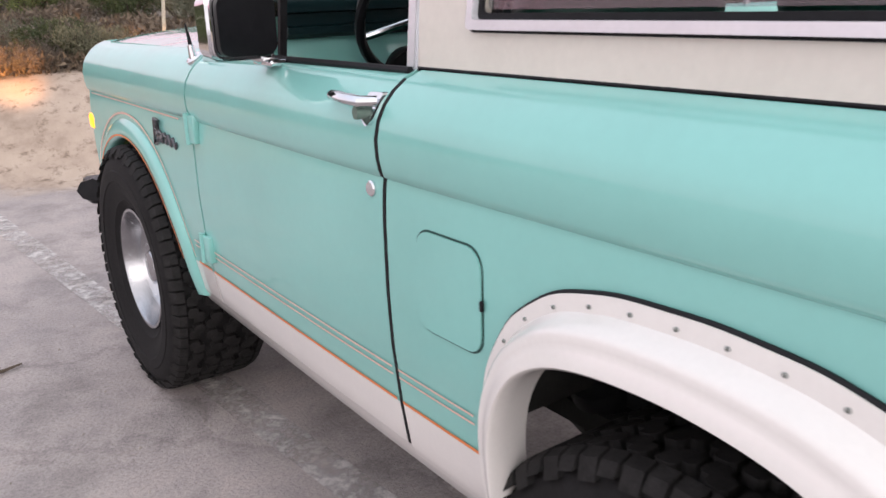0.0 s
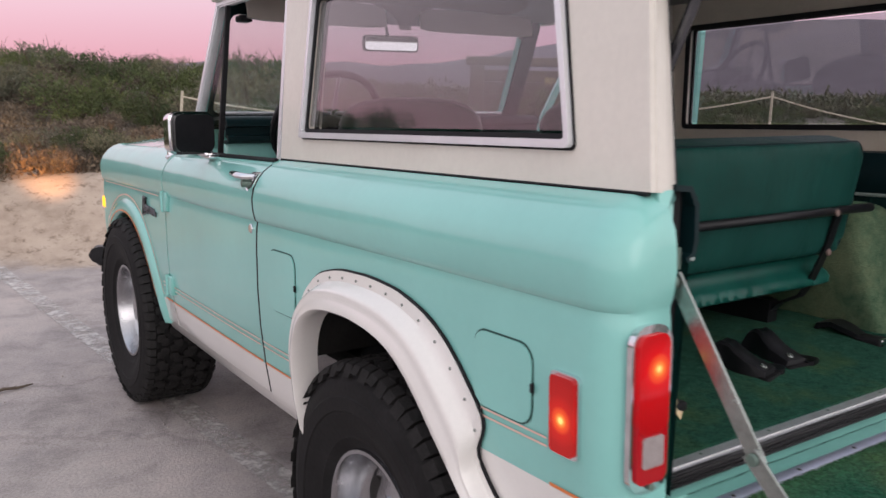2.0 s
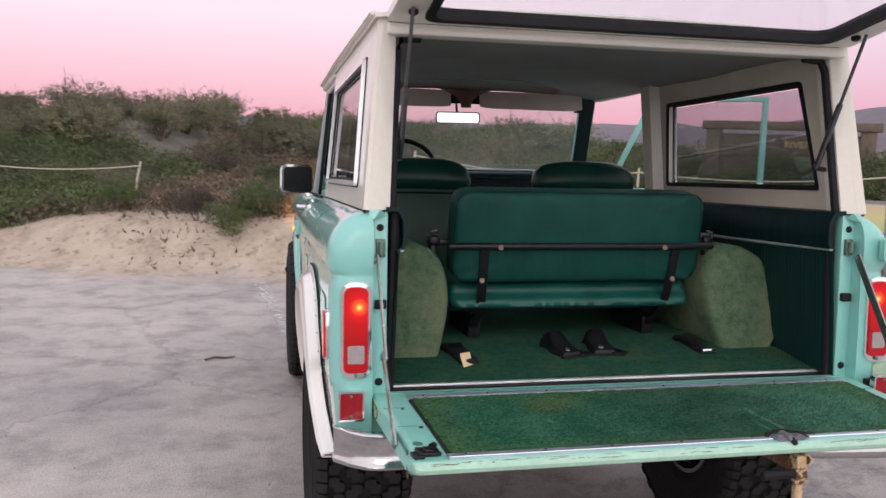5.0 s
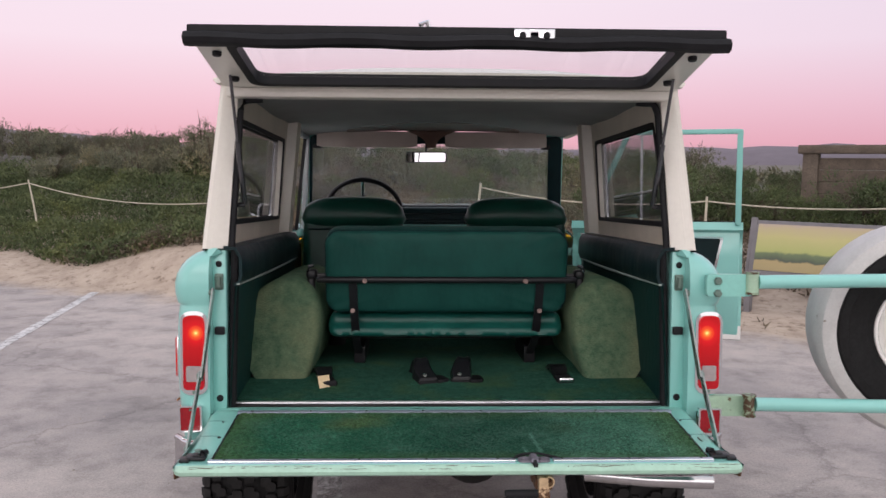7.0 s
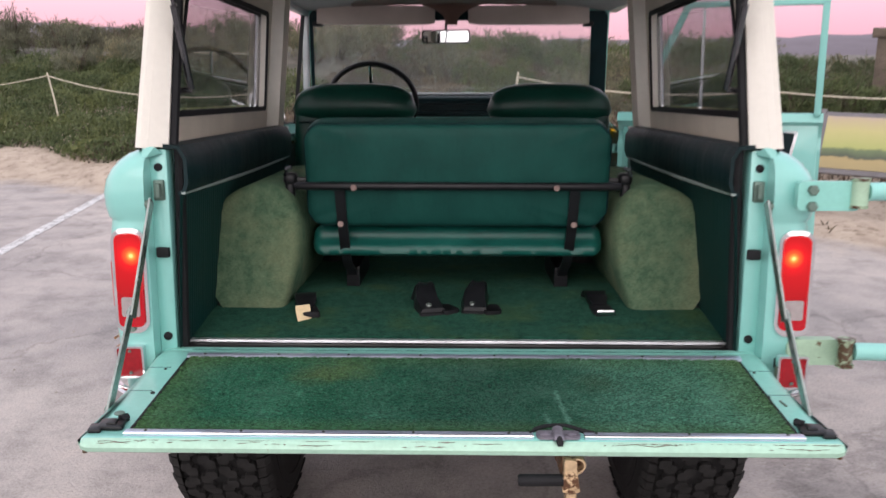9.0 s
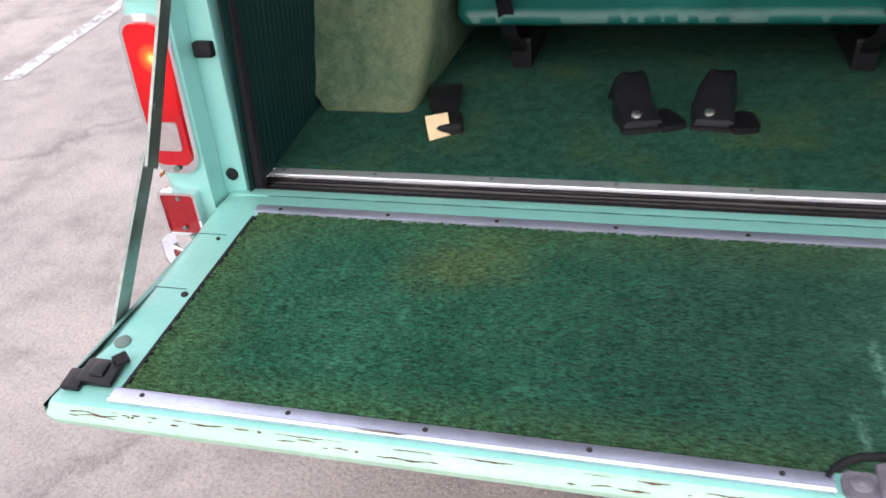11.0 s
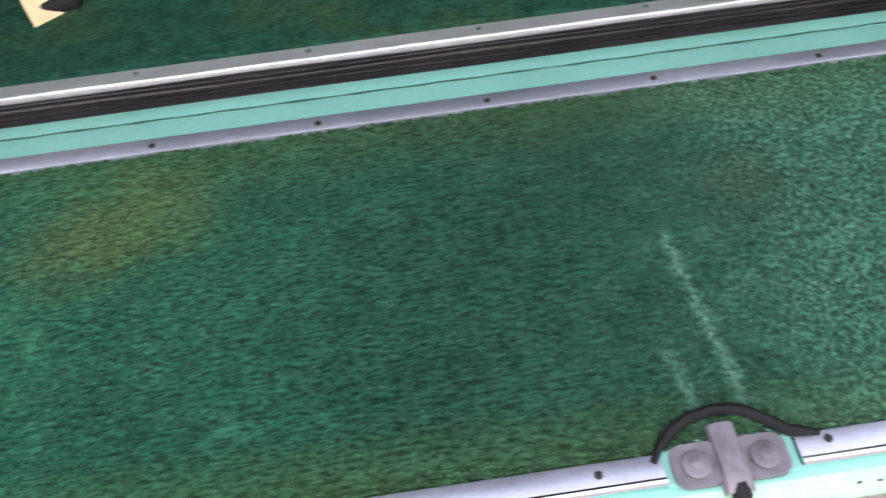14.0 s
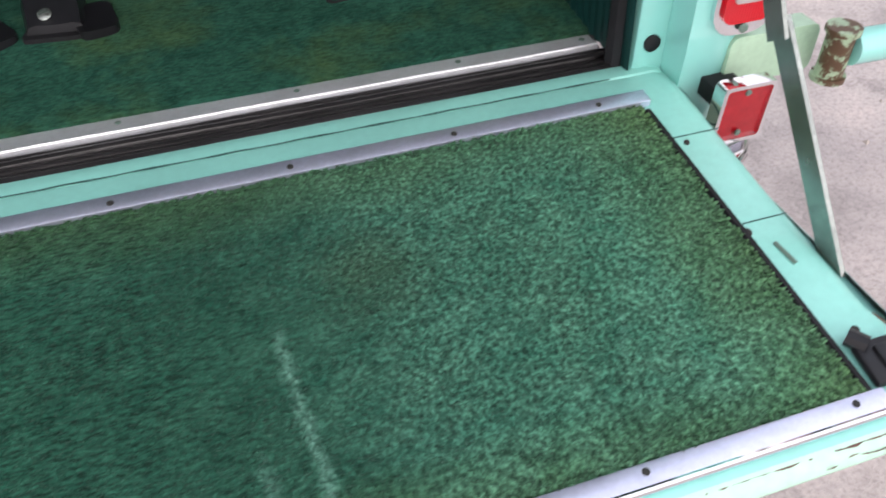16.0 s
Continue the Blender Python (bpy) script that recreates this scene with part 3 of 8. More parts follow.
def part(name, bm, material, parent=None, label="", at=Matrix(), sharp=38, kind=""):
    """One mesh object from a bmesh, under a thing or a part."""
    if isinstance(bm, bmesh.types.BMesh):
        bmesh.ops.recalc_face_normals(bm, faces=bm.faces)
        lim = radians(sharp)
        for f in bm.faces:
            f.smooth = True
        for e in bm.edges:
            e.smooth = len(e.link_faces) == 2 and e.calc_face_angle(0) < lim
        me = bpy.data.meshes.new(name)
        bm.to_mesh(me)
        bm.free()
        for m in material if isinstance(material, (list, tuple)) else [material]:
            me.materials.append(m)
    else:
        me = bm
    ob = new(name, me)
    link(ob, parent, at)
    return tagged(ob, label, kind=kind)


def mesh_np(name, verts, faces, material):
    me = bpy.data.meshes.new(name)
    me.from_pydata(verts, [], faces)
    me.materials.append(material)
    return me


def box(bm, x0, x1, y0, y1, z0, z1, bevel=0.0, seg=2, m=Matrix()):
    c = Matrix.Translation(((x0 + x1) / 2, (y0 + y1) / 2, (z0 + z1) / 2)) @ Matrix.Diagonal((abs(x1 - x0), abs(y1 - y0), abs(z1 - z0), 1))
    vs = bmesh.ops.create_cube(bm, size=1, matrix=m @ c)["verts"]
    if bevel:
        es = list({e for v in vs for e in v.link_edges})
        bmesh.ops.bevel(bm, geom=es, offset=bevel, segments=seg, profile=0.5, affect="EDGES")
    return bm


def tube(bm, pts, r, n=8, caps=True, squash=None):
    """A round bar along points; r may be one radius or one for each point."""
    pts = [Vector(p) for p in pts]
    rings = []
    for i, p in enumerate(pts):
        d = (pts[min(i + 1, len(pts) - 1)] - pts[max(i - 1, 0)]).normalized()
        u = d.cross(Vector((0, 0, 1)) if abs(d.z) < 0.9 else Vector((1, 0, 0))).normalized()
        v = d.cross(u)
        k = r[i] if isinstance(r, (list, tuple)) else r
        a, b = (k, k) if squash is None else (k, k * squash)
        rings.append([bm.verts.new(p + u * a * math.cos(2 * math.pi * j / n) + v * b * math.sin(2 * math.pi * j / n)) for j in range(n)])
    for q, w in zip(rings, rings[1:]):
        for j in range(n):
            bm.faces.new((q[j], q[(j + 1) % n], w[(j + 1) % n], w[j]))
    if caps:
        bm.faces.new(rings[0][::-1])
        bm.faces.new(rings[-1])
    return bm


def lathe(bm, profile, n=40, m=Matrix()):
    """Turns (radius, x) pairs about the x axis."""
    rings = []
    for r, x in profile:
        rings.append([bm.verts.new(m @ Vector((x, r * math.cos(2 * math.pi * j / n), r * math.sin(2 * math.pi * j / n)))) for j in range(n)])
    for a, b in zip(rings, rings[1:]):
        for j in range(n):
            bm.faces.new((a[j], a[(j + 1) % n], b[(j + 1) % n], b[j]))
    return bm


def disc(bm, m, r, h, n=12, dome=0.0):
    """A short stud along local z."""
    rings = [[bm.verts.new(m @ Vector((k * math.cos(2 * math.pi * j / n), k * math.sin(2 * math.pi * j / n), z))) for j in range(n)]
             for k, z in ((r, 0), (r, h * 0.7), (r * 0.8, h))]
    for a, b in zip(rings, rings[1:]):
        for j in range(n):
            bm.faces.new((a[j], a[(j + 1) % n], b[(j + 1) % n], b[j]))
    bm.faces.new(rings[-1])
    bm.faces.new(rings[0][::-1])
    return bm


def sheet(bm, rows, thick=0.0, keep=None, toward=(0, 1.5, 0.9)):
    """A grid of points as a skin; collapsed faces are left out; thick gives it a back."""
    vs = [[bm.verts.new(p) for p in row] for row in rows]
    fs = []
    for a, b in zip(vs, vs[1:]):
        for j in range(len(a) - 1):
            q = (a[j], a[j + 1], b[j + 1], b[j])
            if (q[0].co - q[2].co).cross(q[1].co - q[3].co).length < 1e-7:
                continue
            if keep and not keep(sum((v.co for v in q), Vector()) / 4):
                continue
            fs.append(bm.faces.new(q))
    bmesh.ops.remove_doubles(bm, verts=bm.verts, dist=1e-5)
    loose = [v for v in bm.verts if not v.link_faces]
    bmesh.ops.delete(bm, geom=loose, context="VERTS")
    if thick:
        shell(bm, thick, toward)
    return bm


def shell(bm, thick, toward):
    """Gives a skin a back, on the side of the point toward, and closes its edges."""
    bmesh.ops.recalc_face_normals(bm, faces=bm.faces)
    bm.normal_update()
    sign = 1 if sum((Vector(toward) - f.calc_center_median()).dot(f.normal) * f.calc_area() for f in bm.faces) > 0 else -1
    old, rim = list(bm.faces), [e for e in bm.edges if len(e.link_faces) == 1]
    back = {v: bm.verts.new(v.co + v.normal * thick * sign) for v in list(bm.verts)}
    for f in old:
        g = bm.faces.new([back[v] for v in reversed(f.verts)])
        g.material_index = f.material_index
    for e in rim:
        a, b = e.verts
        bm.faces.new((a, b, back[b], back[a]))


def ring_prism(bm, outer, inner, place, depth):
    """A flat frame between two outlines of as many points; place(u, v, w) puts it, w is the depth."""
    lay = [[bm.verts.new(place(u, v, w)) for u, v in o] for o in (outer, inner) for w in (0, depth)]
    n = len(outer)
    for a, b in ((0, 2), (1, 3), (0, 1), (2, 3)):
        for j in range(n):
            bm.faces.new((lay[a][j], lay[a][(j + 1) % n], lay[b][(j + 1) % n], lay[b][j]))
    return bm


def rounded(y0, y1, z0, z1, r, seg=5):
    out = []
    for cy, cz, a0 in ((y1 - r, z1 - r, 0), (y0 + r, z1 - r, 90), (y0 + r, z0 + r, 180), (y1 - r, z0 + r, 270)):
        out += [(cy + r * math.cos(radians(a0 + 90 * k / seg)), cz + r * math.sin(radians(a0 + 90 * k / seg))) for k in range(seg + 1)]
    return out


def round_poly(pts, r, seg=4):
    """Rounds the corners of an outline of a few points."""
    out, n = [], len(pts)
    for i in range(n):
        p, a, b = Vector(pts[i]), Vector(pts[i - 1]), Vector(pts[(i + 1) % n])
        k1 = p + (a - p).normalized() * r
        k2 = p + (b - p).normalized() * r
        for s in range(seg + 1):
            t = s / seg
            out.append(tuple((1 - t) ** 2 * k1 + 2 * t * (1 - t) * p + t * t * k2))
    return out


def plate(bm, outline, place, depth):
    lay = [[bm.verts.new(place(u, v, w)) for u, v in outline] for w in (0, depth)]
    n = len(outline)
    for j in range(n):
        bm.faces.new((lay[0][j], lay[0][(j + 1) % n], lay[1][(j + 1) % n], lay[1][j]))
    bm.faces.new(lay[0][::-1])
    bm.faces.new(lay[1])
    return bm


def smoothstep(a, b, v):
    t = min(1.0, max(0.0, (v - a) / (b - a)))
    return t * t * (3 - 2 * t)


# ---------------------------------------------------------------- ground and dunes
NX, NY, EDGE = 0.3387, 0.9409, 5.504


def across(x, y):
    """Metres past the edge of the car park, and along it."""
    return NX * x + NY * y - EDGE, NY * x - NX * y


def height(x, y):
    d, s = across(x, y)
    if d <= 0:
        return 0.0
    n1 = noise.noise(Vector((x * 0.35, y * 0.35, 0.3)))
    n2 = noise.noise(Vector((x * 1.3, y * 1.3, 4.1)))
    bank = 0.56 - 0.40 * smoothstep(-5.0, -7.6, s) - 0.50 * smoothstep(-1.2, 1.2, s)
    face = bank * smoothstep(0.0, 1.25 + 0.4 * n1, d)
    rise = 0.62 + 0.73 * smoothstep(-5.5, -9.5, s) - 0.34 * smoothstep(-2.0, 3.0, s)
    back = rise * smoothstep(1.0 - 0.6 * smoothstep(-5, -8, s), 11.5 - 2.5 * smoothstep(-5, -9, s), d) - 0.5 * smoothstep(16, 40, d)
    mound = 0.48 * smoothstep(-0.8, 1.0, s) * smoothstep(0.9, 4.0, d)
    return max(0.0, face + back + mound + 0.16 * n1 * smoothstep(0.2, 3, d) + 0.05 * n2 * smoothstep(0.0, 0.8, d))


ds = [-400, -200, -100, -50, -30, -20, -14, -10, -7, -5, -3.5, -2.5, -1.6, -0.9, -0.4, -0.1] + [0.12 * k for k in range(40)] + \
     [4.8 + 0.4 * k for k in range(30)] + [17 + 1.5 * k for k in range(16)] + [45, 60, 90, 140, 220, 420]
ss = [-400, -200, -100, -60, -40] + [-30 + 0.8 * k for k in range(20)] + [-14 + 0.22 * k for k in range(110)] + \
     [10.5 + 0.8 * k for k in range(20)] + [30, 45, 70, 120, 220, 400]
bm = bmesh.new()
rows = []
for d in ds:
    row = []
    for s in ss:
        x, y = NX * (d + EDGE) + NY * s, NY * (d + EDGE) - NX * s
        row.append((x, y, height(x, y)))
    rows.append(row)
sheet(bm, rows)
tagged(part("ground", bm, GROUND, sharp=80), "dusty grey asphalt car park running into a pale sand dune", "ground", kind="structure")


def strip(name, a, b, w, material, label):
    bm = bmesh.new()
    a, b = Vector(a), Vector(b)
    d = (b - a).normalized()
    n, k = Vector((-d.y, d.x)), 40
    rows = []
    for sgn in (-1, 1):
        rows.append([(*(a + (b - a) * i / k + n * sgn * (w / 2 + 0.006 * noise.noise(Vector((i * 0.7, sgn * 3, 0))))), 0.004) for i in range(k + 1)])
    sheet(bm, rows)
    return tagged(part(name, bm, material), label, "marking", kind="structure")


strip("parking_line", (-3.90, 7.60), (-3.36, 2.4), 0.10, LINE, "worn white painted bay line on the asphalt")
strip("parking_line", (-1.06, 6.2), (-0.50, 1.2), 0.12, LINE_FAINT, "faded white painted bay line under the car")

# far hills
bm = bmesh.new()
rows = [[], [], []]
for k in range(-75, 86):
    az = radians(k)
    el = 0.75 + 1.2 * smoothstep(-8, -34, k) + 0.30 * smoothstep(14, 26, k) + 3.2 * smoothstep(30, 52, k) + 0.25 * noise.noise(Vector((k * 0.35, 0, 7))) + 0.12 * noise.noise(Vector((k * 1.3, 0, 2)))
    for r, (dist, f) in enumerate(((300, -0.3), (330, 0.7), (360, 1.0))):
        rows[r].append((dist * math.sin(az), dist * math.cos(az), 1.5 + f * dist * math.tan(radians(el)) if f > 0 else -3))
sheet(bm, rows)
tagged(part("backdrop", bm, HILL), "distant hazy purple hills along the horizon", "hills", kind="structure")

# ---------------------------------------------------------------- the car: outer body
BASE = Matrix.Translation((0, 1.8, 0))
car = thing("off_road_car", BASE, "mint green vintage two-door off-road car with cream hardtop, tailgate down", "car")

ZS_X = ((0.44, 0.795), (0.47, 0.813), (0.50, 0.826), (0.58, 0.838), (0.70, 0.850), (0.80, 0.854), (0.92, 0.853), (0.960, 0.8508), (0.978, 0.8492),
        (0.9890, 0.8474), (0.9945, 0.8468), (0.9990, 0.8528), (1.010, 0.8562), (1.030, 0.8600), (1.06, 0.861), (1.09, 0.854), (1.115, 0.840), (1.135, 0.822), (1.152, 0.798), (1.163, 0.770))
ZK, XK = [p[0] for p in ZS_X], [p[1] for p in ZS_X]
REAR_Z = ([0.44, 0.55, 0.70, 0.97, 0.988, 0.998, 1.010, 1.03, 1.06, 1.11, 1.14, 1.163], [0.02, 0.004, -0.004, -0.003, 0.000, 0.000, -0.004, -0.008, -0.010, -0.006, 0.008, 0.028])


def side_x(z, y=0.0):
    return float(np.interp(z, ZK, XK)) - 0.034 * smoothstep(1.2, 3.4, y)


ROWS_Z = sorted(set(ZK + [0.46, 0.485, 0.53, 0.555, 0.586, 0.62, 0.66, 0.69, 0.73, 0.76, 0.84, 0.88, 0.95, 1.045, 1.075, 1.10, 1.125, 1.144]))
ARCH_R = ((0.20, 0.47), (0.27, 0.555), (0.36, 0.67), (0.46, 0.78), (0.60, 0.855), (0.75, 0.88), (0.93, 0.865), (1.03, 0.80), (1.07, 0.66), (1.085, 0.47))


def rear_arch(y):
    return float(np.interp(y, [p[0] for p in ARCH_R], [p[1] for p in ARCH_R])) if 0.20 < y < 1.085 else 0.0


def front_arch(y, r=0.445):
    u = (y - 2.97) / r
    return 0.43 + r * (1 - abs(u) ** 2.3) ** (1 / 2.1) if abs(u) < 1 else 0.0


def skin(s, ys, floor, split, thick=0.012, top=1.163):
    """Side panel of the body between two stations; split(y): below it the paint is white."""
    bm = bmesh.new()
    zs = [z for z in ROWS_Z if z <= top + 1e-6]
    rows = []
    for y in ys:
        lo = floor(y)
        cut = split(y)
        col = sorted(zs + [cut])
        rows.append([Vector((s * side_x(max(z, lo), y), y, max(z, lo))) for z in col])
    sheet(bm, rows, thick)
    for f in bm.faces:
        c = f.calc_center_median()
        f.material_index = 1 if c.z < split(c.y) else 0
    return bm


def steps(a, b, n):
    return [a + (b - a) * i / n for i in range(n + 1)]


def quarter(s):
    bm = bmesh.new()
    ys = steps(1.372, 1.10, 6) + [1.086, 1.0845, 1.07] + steps(1.05, 0.21, 28) + [0.2005, 0.199] + steps(0.18, 0.065, 5)
    rows, zs = [], ROWS_Z
    cut = lambda y: 0.585 if y > 0.6 else 0.690
    for y in ys:
        lo = max(rear_arch(y), 0.475 if y > 0.6 else 0.53)
        rows.append([Vector((s * side_x(max(z, lo)), y, max(z, lo))) for z in sorted(zs + [cut(y)])])
    r = 0.060
    for a in range(1, 9):
        t = radians(90 * a / 8)
        row = []
        for z in sorted(zs + [0.690]):
            z = max(z, 0.53)
            yy = float(np.interp(z, *REAR_Z))
            row.append(Vector((s * (side_x(z) - r * (1 - math.cos(t))), 0.065 - (0.065 - yy) * math.sin(t), z)))
        rows.append(row)
    for k in (0.35, 0.7, 1.0):
        row = []
        for z in sorted(zs + [0.690]):
            z = max(z, 0.53)
            x0 = side_x(z) - r
            row.append(Vector((s * (x0 + (0.742 - x0) * k), float(np.interp(z, *REAR_Z)), z)))
        rows.append(row)
    row = [Vector((s * 0.739, 0.06, p.z)) for p in rows[-1]]
    rows.append(row)
    sheet(bm, rows, 0.010)
    for f in bm.faces:
        c = f.calc_center_median()
        f.material_index = 1 if c.z < cut(c.y) and c.y > 0.045 and abs(c.x) > 0.77 else 0
    return bm


def ribbon(bm, s, y0, y1, z0, z1, w, out=0.0025, n=24):
    """A thin band of paint along the flank."""
    rows = [[], []]
    for i in range(n + 1):
        y = y0 + (y1 - y0) * i / n
        z = z0 + (z1 - z0) * i / n
        for k, dz in ((0, -w / 2), (1, w / 2)):
            rows[k].append((s * (side_x(z + dz, y) + out), y, z + dz))
    return sheet(bm, rows)


FLARE_OUT = ((1.075, 0.475), (1.115, 0.56), (1.125, 0.66), (1.105, 0.76), (1.05, 0.855), (0.965, 0.915), (0.86, 0.938), (0.72, 0.943), (0.60, 0.934), (0.50, 0.908),
             (0.432, 0.872), (0.384, 0.832), (0.338, 0.785), (0.303, 0.742), (0.322, 0.708), (0.345, 0.682), (0.288, 0.606), (0.215, 0.553), (0.130, 0.521), (0.062, 0.506))
FLARE_IN = ((1.060, 0.468), (1.062, 0.56), (1.058, 0.66), (1.035, 0.745), (0.995, 0.800), (0.93, 0.836), (0.85, 0.850), (0.74, 0.854), (0.64, 0.844), (0.565, 0.824),
            (0.510, 0.790), (0.462, 0.745), (0.422, 0.703), (0.388, 0.664), (0.362, 0.634), (0.338, 0.606), (0.288, 0.556), (0.218, 0.514), (0.150, 0.490), (0.090, 0.476))


def dense(poly, n):
    p = np.array(poly)
    t = np.r_[0, np.cumsum(np.hypot(*np.diff(p, axis=0).T))]
    u = np.linspace(0, t[-1], n)
    return np.c_[np.interp(u, t, p[:, 0]), np.interp(u, t, p[:, 1])]


def eased(poly, n, times):
    p = dense(poly, n)
    for _ in range(times):
        p[1:-1] = 0.25 * p[:-2] + 0.5 * p[1:-1] + 0.25 * p[2:]
    return p


def flare(s):
    bm = bmesh.new()
    o, i = eased(FLARE_OUT, 90, 3), eased(FLARE_IN, 90, 8)
    rows = []
    for (yo, zo), (yi, zi) in zip(o, i):
        row = []
        for k, x in ((0.0, 0.004), (0.0, 0.010), (0.26, 0.012), (0.34, 0.024), (0.42, 0.038), (0.50, 0.044), (0.60, 0.0435), (0.72, 0.046), (0.84, 0.052), (0.95, 0.053), (1.0, 0.048), (1.0, 0.02), (0.97, -0.02)):
            y, z = yo + (yi - yo) * k, zo + (zi - zo) * k
            row.append(Vector((s * (side_x(z) + x), y, z)))
        rows.append(row)
    return sheet(bm, rows, 0.004)


def flare_gasket(s):
    bm = bmesh.new()
    return tube(bm, [(s * (side_x(z) + 0.004), y, z) for y, z in eased(FLARE_OUT, 90, 3)], 0.0042, 6)


def front_lip(s):
    """Rolled lip round the front wheel opening."""
    bm = bmesh.new()
    rows = []
    for k in range(41):
        a = radians(190 - 200 * k / 40)
        row = []
        for r, x in ((0.505, 0.001), (0.495, 0.012), (0.470, 0.020), (0.450, 0.018), (0.440, 0.004), (0.442, -0.03)):
            y = 2.97 + r * math.cos(a)
            u = abs(math.sin(a)) ** 0.86 * (1 if math.sin(a) > 0 else -1)
            z = max(0.475, 0.43 + r * u * 1.0)
            row.append(Vector((s * (side_x(z, y) + x), y, z)))
        rows.append(row)
    return sheet(bm, rows, 0.003)


def rivets(s, pts, parent):
    n = Vector((s, 0, 0))
    for y, z in pts:
        bm = bmesh.new()
        disc(bm, Matrix.Translation((s * (side_x(z) + 0.0115), y, z)) @ n.to_track_quat("Z", "Y").to_matrix().to_4x4(), 0.0032, 0.0025, 8)
        part("screw", bm, ARM, parent)


def hole_panel(s, y0, y1, z0, z1, name, label):
    """Filler door, set in its recess."""
    bm = bmesh.new()
    o = rounded(y0, y1, z0, z1, 0.035)
    i = rounded(y0 + 0.0032, y1 - 0.0032, z0 + 0.0032, z1 - 0.0032, 0.033)
    put = lambda off: lambda u, v, w: Vector((s * (side_x(v) + off + w), u, v))
    ring_prism(bm, o, i, put(-0.002), 0.0032)
    rim = part("filler_recess", bm, DARKGAP, car)
    bm = bmesh.new()
    plate(bm, i, put(-0.004), 0.0078)
    flap = part(name, bm, MINT, car, label, sharp=60)
    bm = bmesh.new()
    box(bm, s * (side_x(0.85) + 0.002), s * (side_x(0.85) + 0.007), y0 - 0.004, y0 + 0.003, (z0 + z1) / 2 - 0.008, (z0 + z1) / 2 + 0.008, 0.0015)
    part("catch", bm, BLACK, flap)


DARKGAP = mat("dark_gap", (0.02, 0.07, 0.06), 0.7, var=0.2)
for s in (-1, 1):
    part("quarter_panel", quarter(s), [MINT, WHITE], car, "mint quarter panel with white lower edge")
    fl = part("fender_flare", flare(s), WHITE, car, "white bolted-on wheel arch flare", sharp=50)
    part("gasket", flare_gasket(s), BLACK, fl)
    o, i = eased(FLARE_OUT, 200, 40), eased(FLARE_IN, 200, 40)
    rivets(s, [tuple(o[k] + (i[k] - o[k]) * 0.16) for k in range(5, 150, 8)], fl)
    bm = skin(s, steps(2.335, 2.52, 5) + [2.524, 2.526] + steps(2.54, 3.40, 34) + [3.414, 3.416] + steps(3.43, 3.44, 1), lambda y: max(front_arch(y), 0.475), lambda y: 0.585)
    for f in bm.faces:
        c = f.calc_center_median()
        f.material_index = 1 if c.z < 0.585 and c.y < 2.97 else 0
    part("front_fender", bm, [MINT, WHITE], car, "mint front fender")
    part("arch_lip", front_lip(s), MINT, car, sharp=60)
    bm = bmesh.new()
    rows = []
    for k in range(41):
        a = radians(182 - 184 * k / 40)
        row = []
        for r in (0.520, 0.527):
            y = 2.97 + r * math.cos(a)
            z = max(0.60, 0.43 + r * abs(math.sin(a)) ** 0.86)
            row.append((s * (side_x(z, y) + 0.003), y, z))
        rows.append(row)
    sheet(bm, rows)
    part("pinstripe", bm, PALE, car)
    bm = bmesh.new()
    rows = []
    for k in range(41):
        a = radians(180 - 184 * k / 40)
        row = []
        for r in (0.452, 0.458):
            y = 2.97 + r * math.cos(a)
            z = max(0.58, 0.43 + r * abs(math.sin(a)) ** 0.86)
            row.append((s * (side_x(z, y) + 0.0205), y, z))
        rows.append(row)
    sheet(bm, rows)
    part("pinstripe", bm, ORANGE, car)
    # front corner round the grille
    bm = bmesh.new()
    rows = []
    for a in range(0, 9):
        t = radians(90 * a / 8)
        rows.append([Vector((s * (side_x(z, 3.4) - 0.08 * (1 - math.cos(t))), 3.44 + 0.05 * math.sin(t) - 0.03 * smoothstep(1.08, 1.163, z), z)) for z in ROWS_Z if z > 0.55])
    rows.append([Vector((s * 0.30, v.y, v.z)) for v in rows[-1]])
    sheet(bm, rows, 0.008)
    part("fender_nose", bm, MINT, car)
    bm = bmesh.new()
    box(bm, s * 0.78, s * 0.825, 3.415, 3.475, 0.855, 0.915, 0.015, 3)
    part("turn_signal", bm, AMBER, car, "glowing amber front marker lamp")
    # rocker and pinstripes
    bm = bmesh.new()
    sheet(bm, [[Vector((s * side_x(z, y), y, z)) for z in (0.44, 0.46, 0.478, 0.497)] for y in steps(1.095, 2.53, 12)], 0.03)
    part("rocker_panel", bm, WHITE, car, "white sill under the door")
    for y0, y1 in ((1.135, 1.37), (2.335, 2.44)):
        part("pinstripe", ribbon(bmesh.new(), s, y0, y1, 0.590, 0.590, 0.006), ORANGE, car)
        for dz in (0.640, 0.655):
            part("pinstripe", ribbon(bmesh.new(), s, y0 + (0.02 if y0 < 2 else 0), y1, dz, dz, 0.004), PALE, car)
    part("pinstripe", ribbon(bmesh.new(), s, 0.025, 0.14, 0.694, 0.694, 0.006), ORANGE, car)
    for dz in (0.756, 0.770):
        part("pinstripe", ribbon(bmesh.new(), s, 0.145, 0.335, dz, dz, 0.004), PALE, car)
    part("pinstripe", ribbon(bmesh.new(), s, 2.44, 3.40, 0.988, 0.988, 0.004), PALE, car)
hole_panel(-1, 1.115, 1.285, 0.765, 0.935, "filler_door", "mint fuel filler door")
hole_panel(-1, 0.180, 0.345, 0.772, 0.915, "filler_door", "mint fuel filler door")

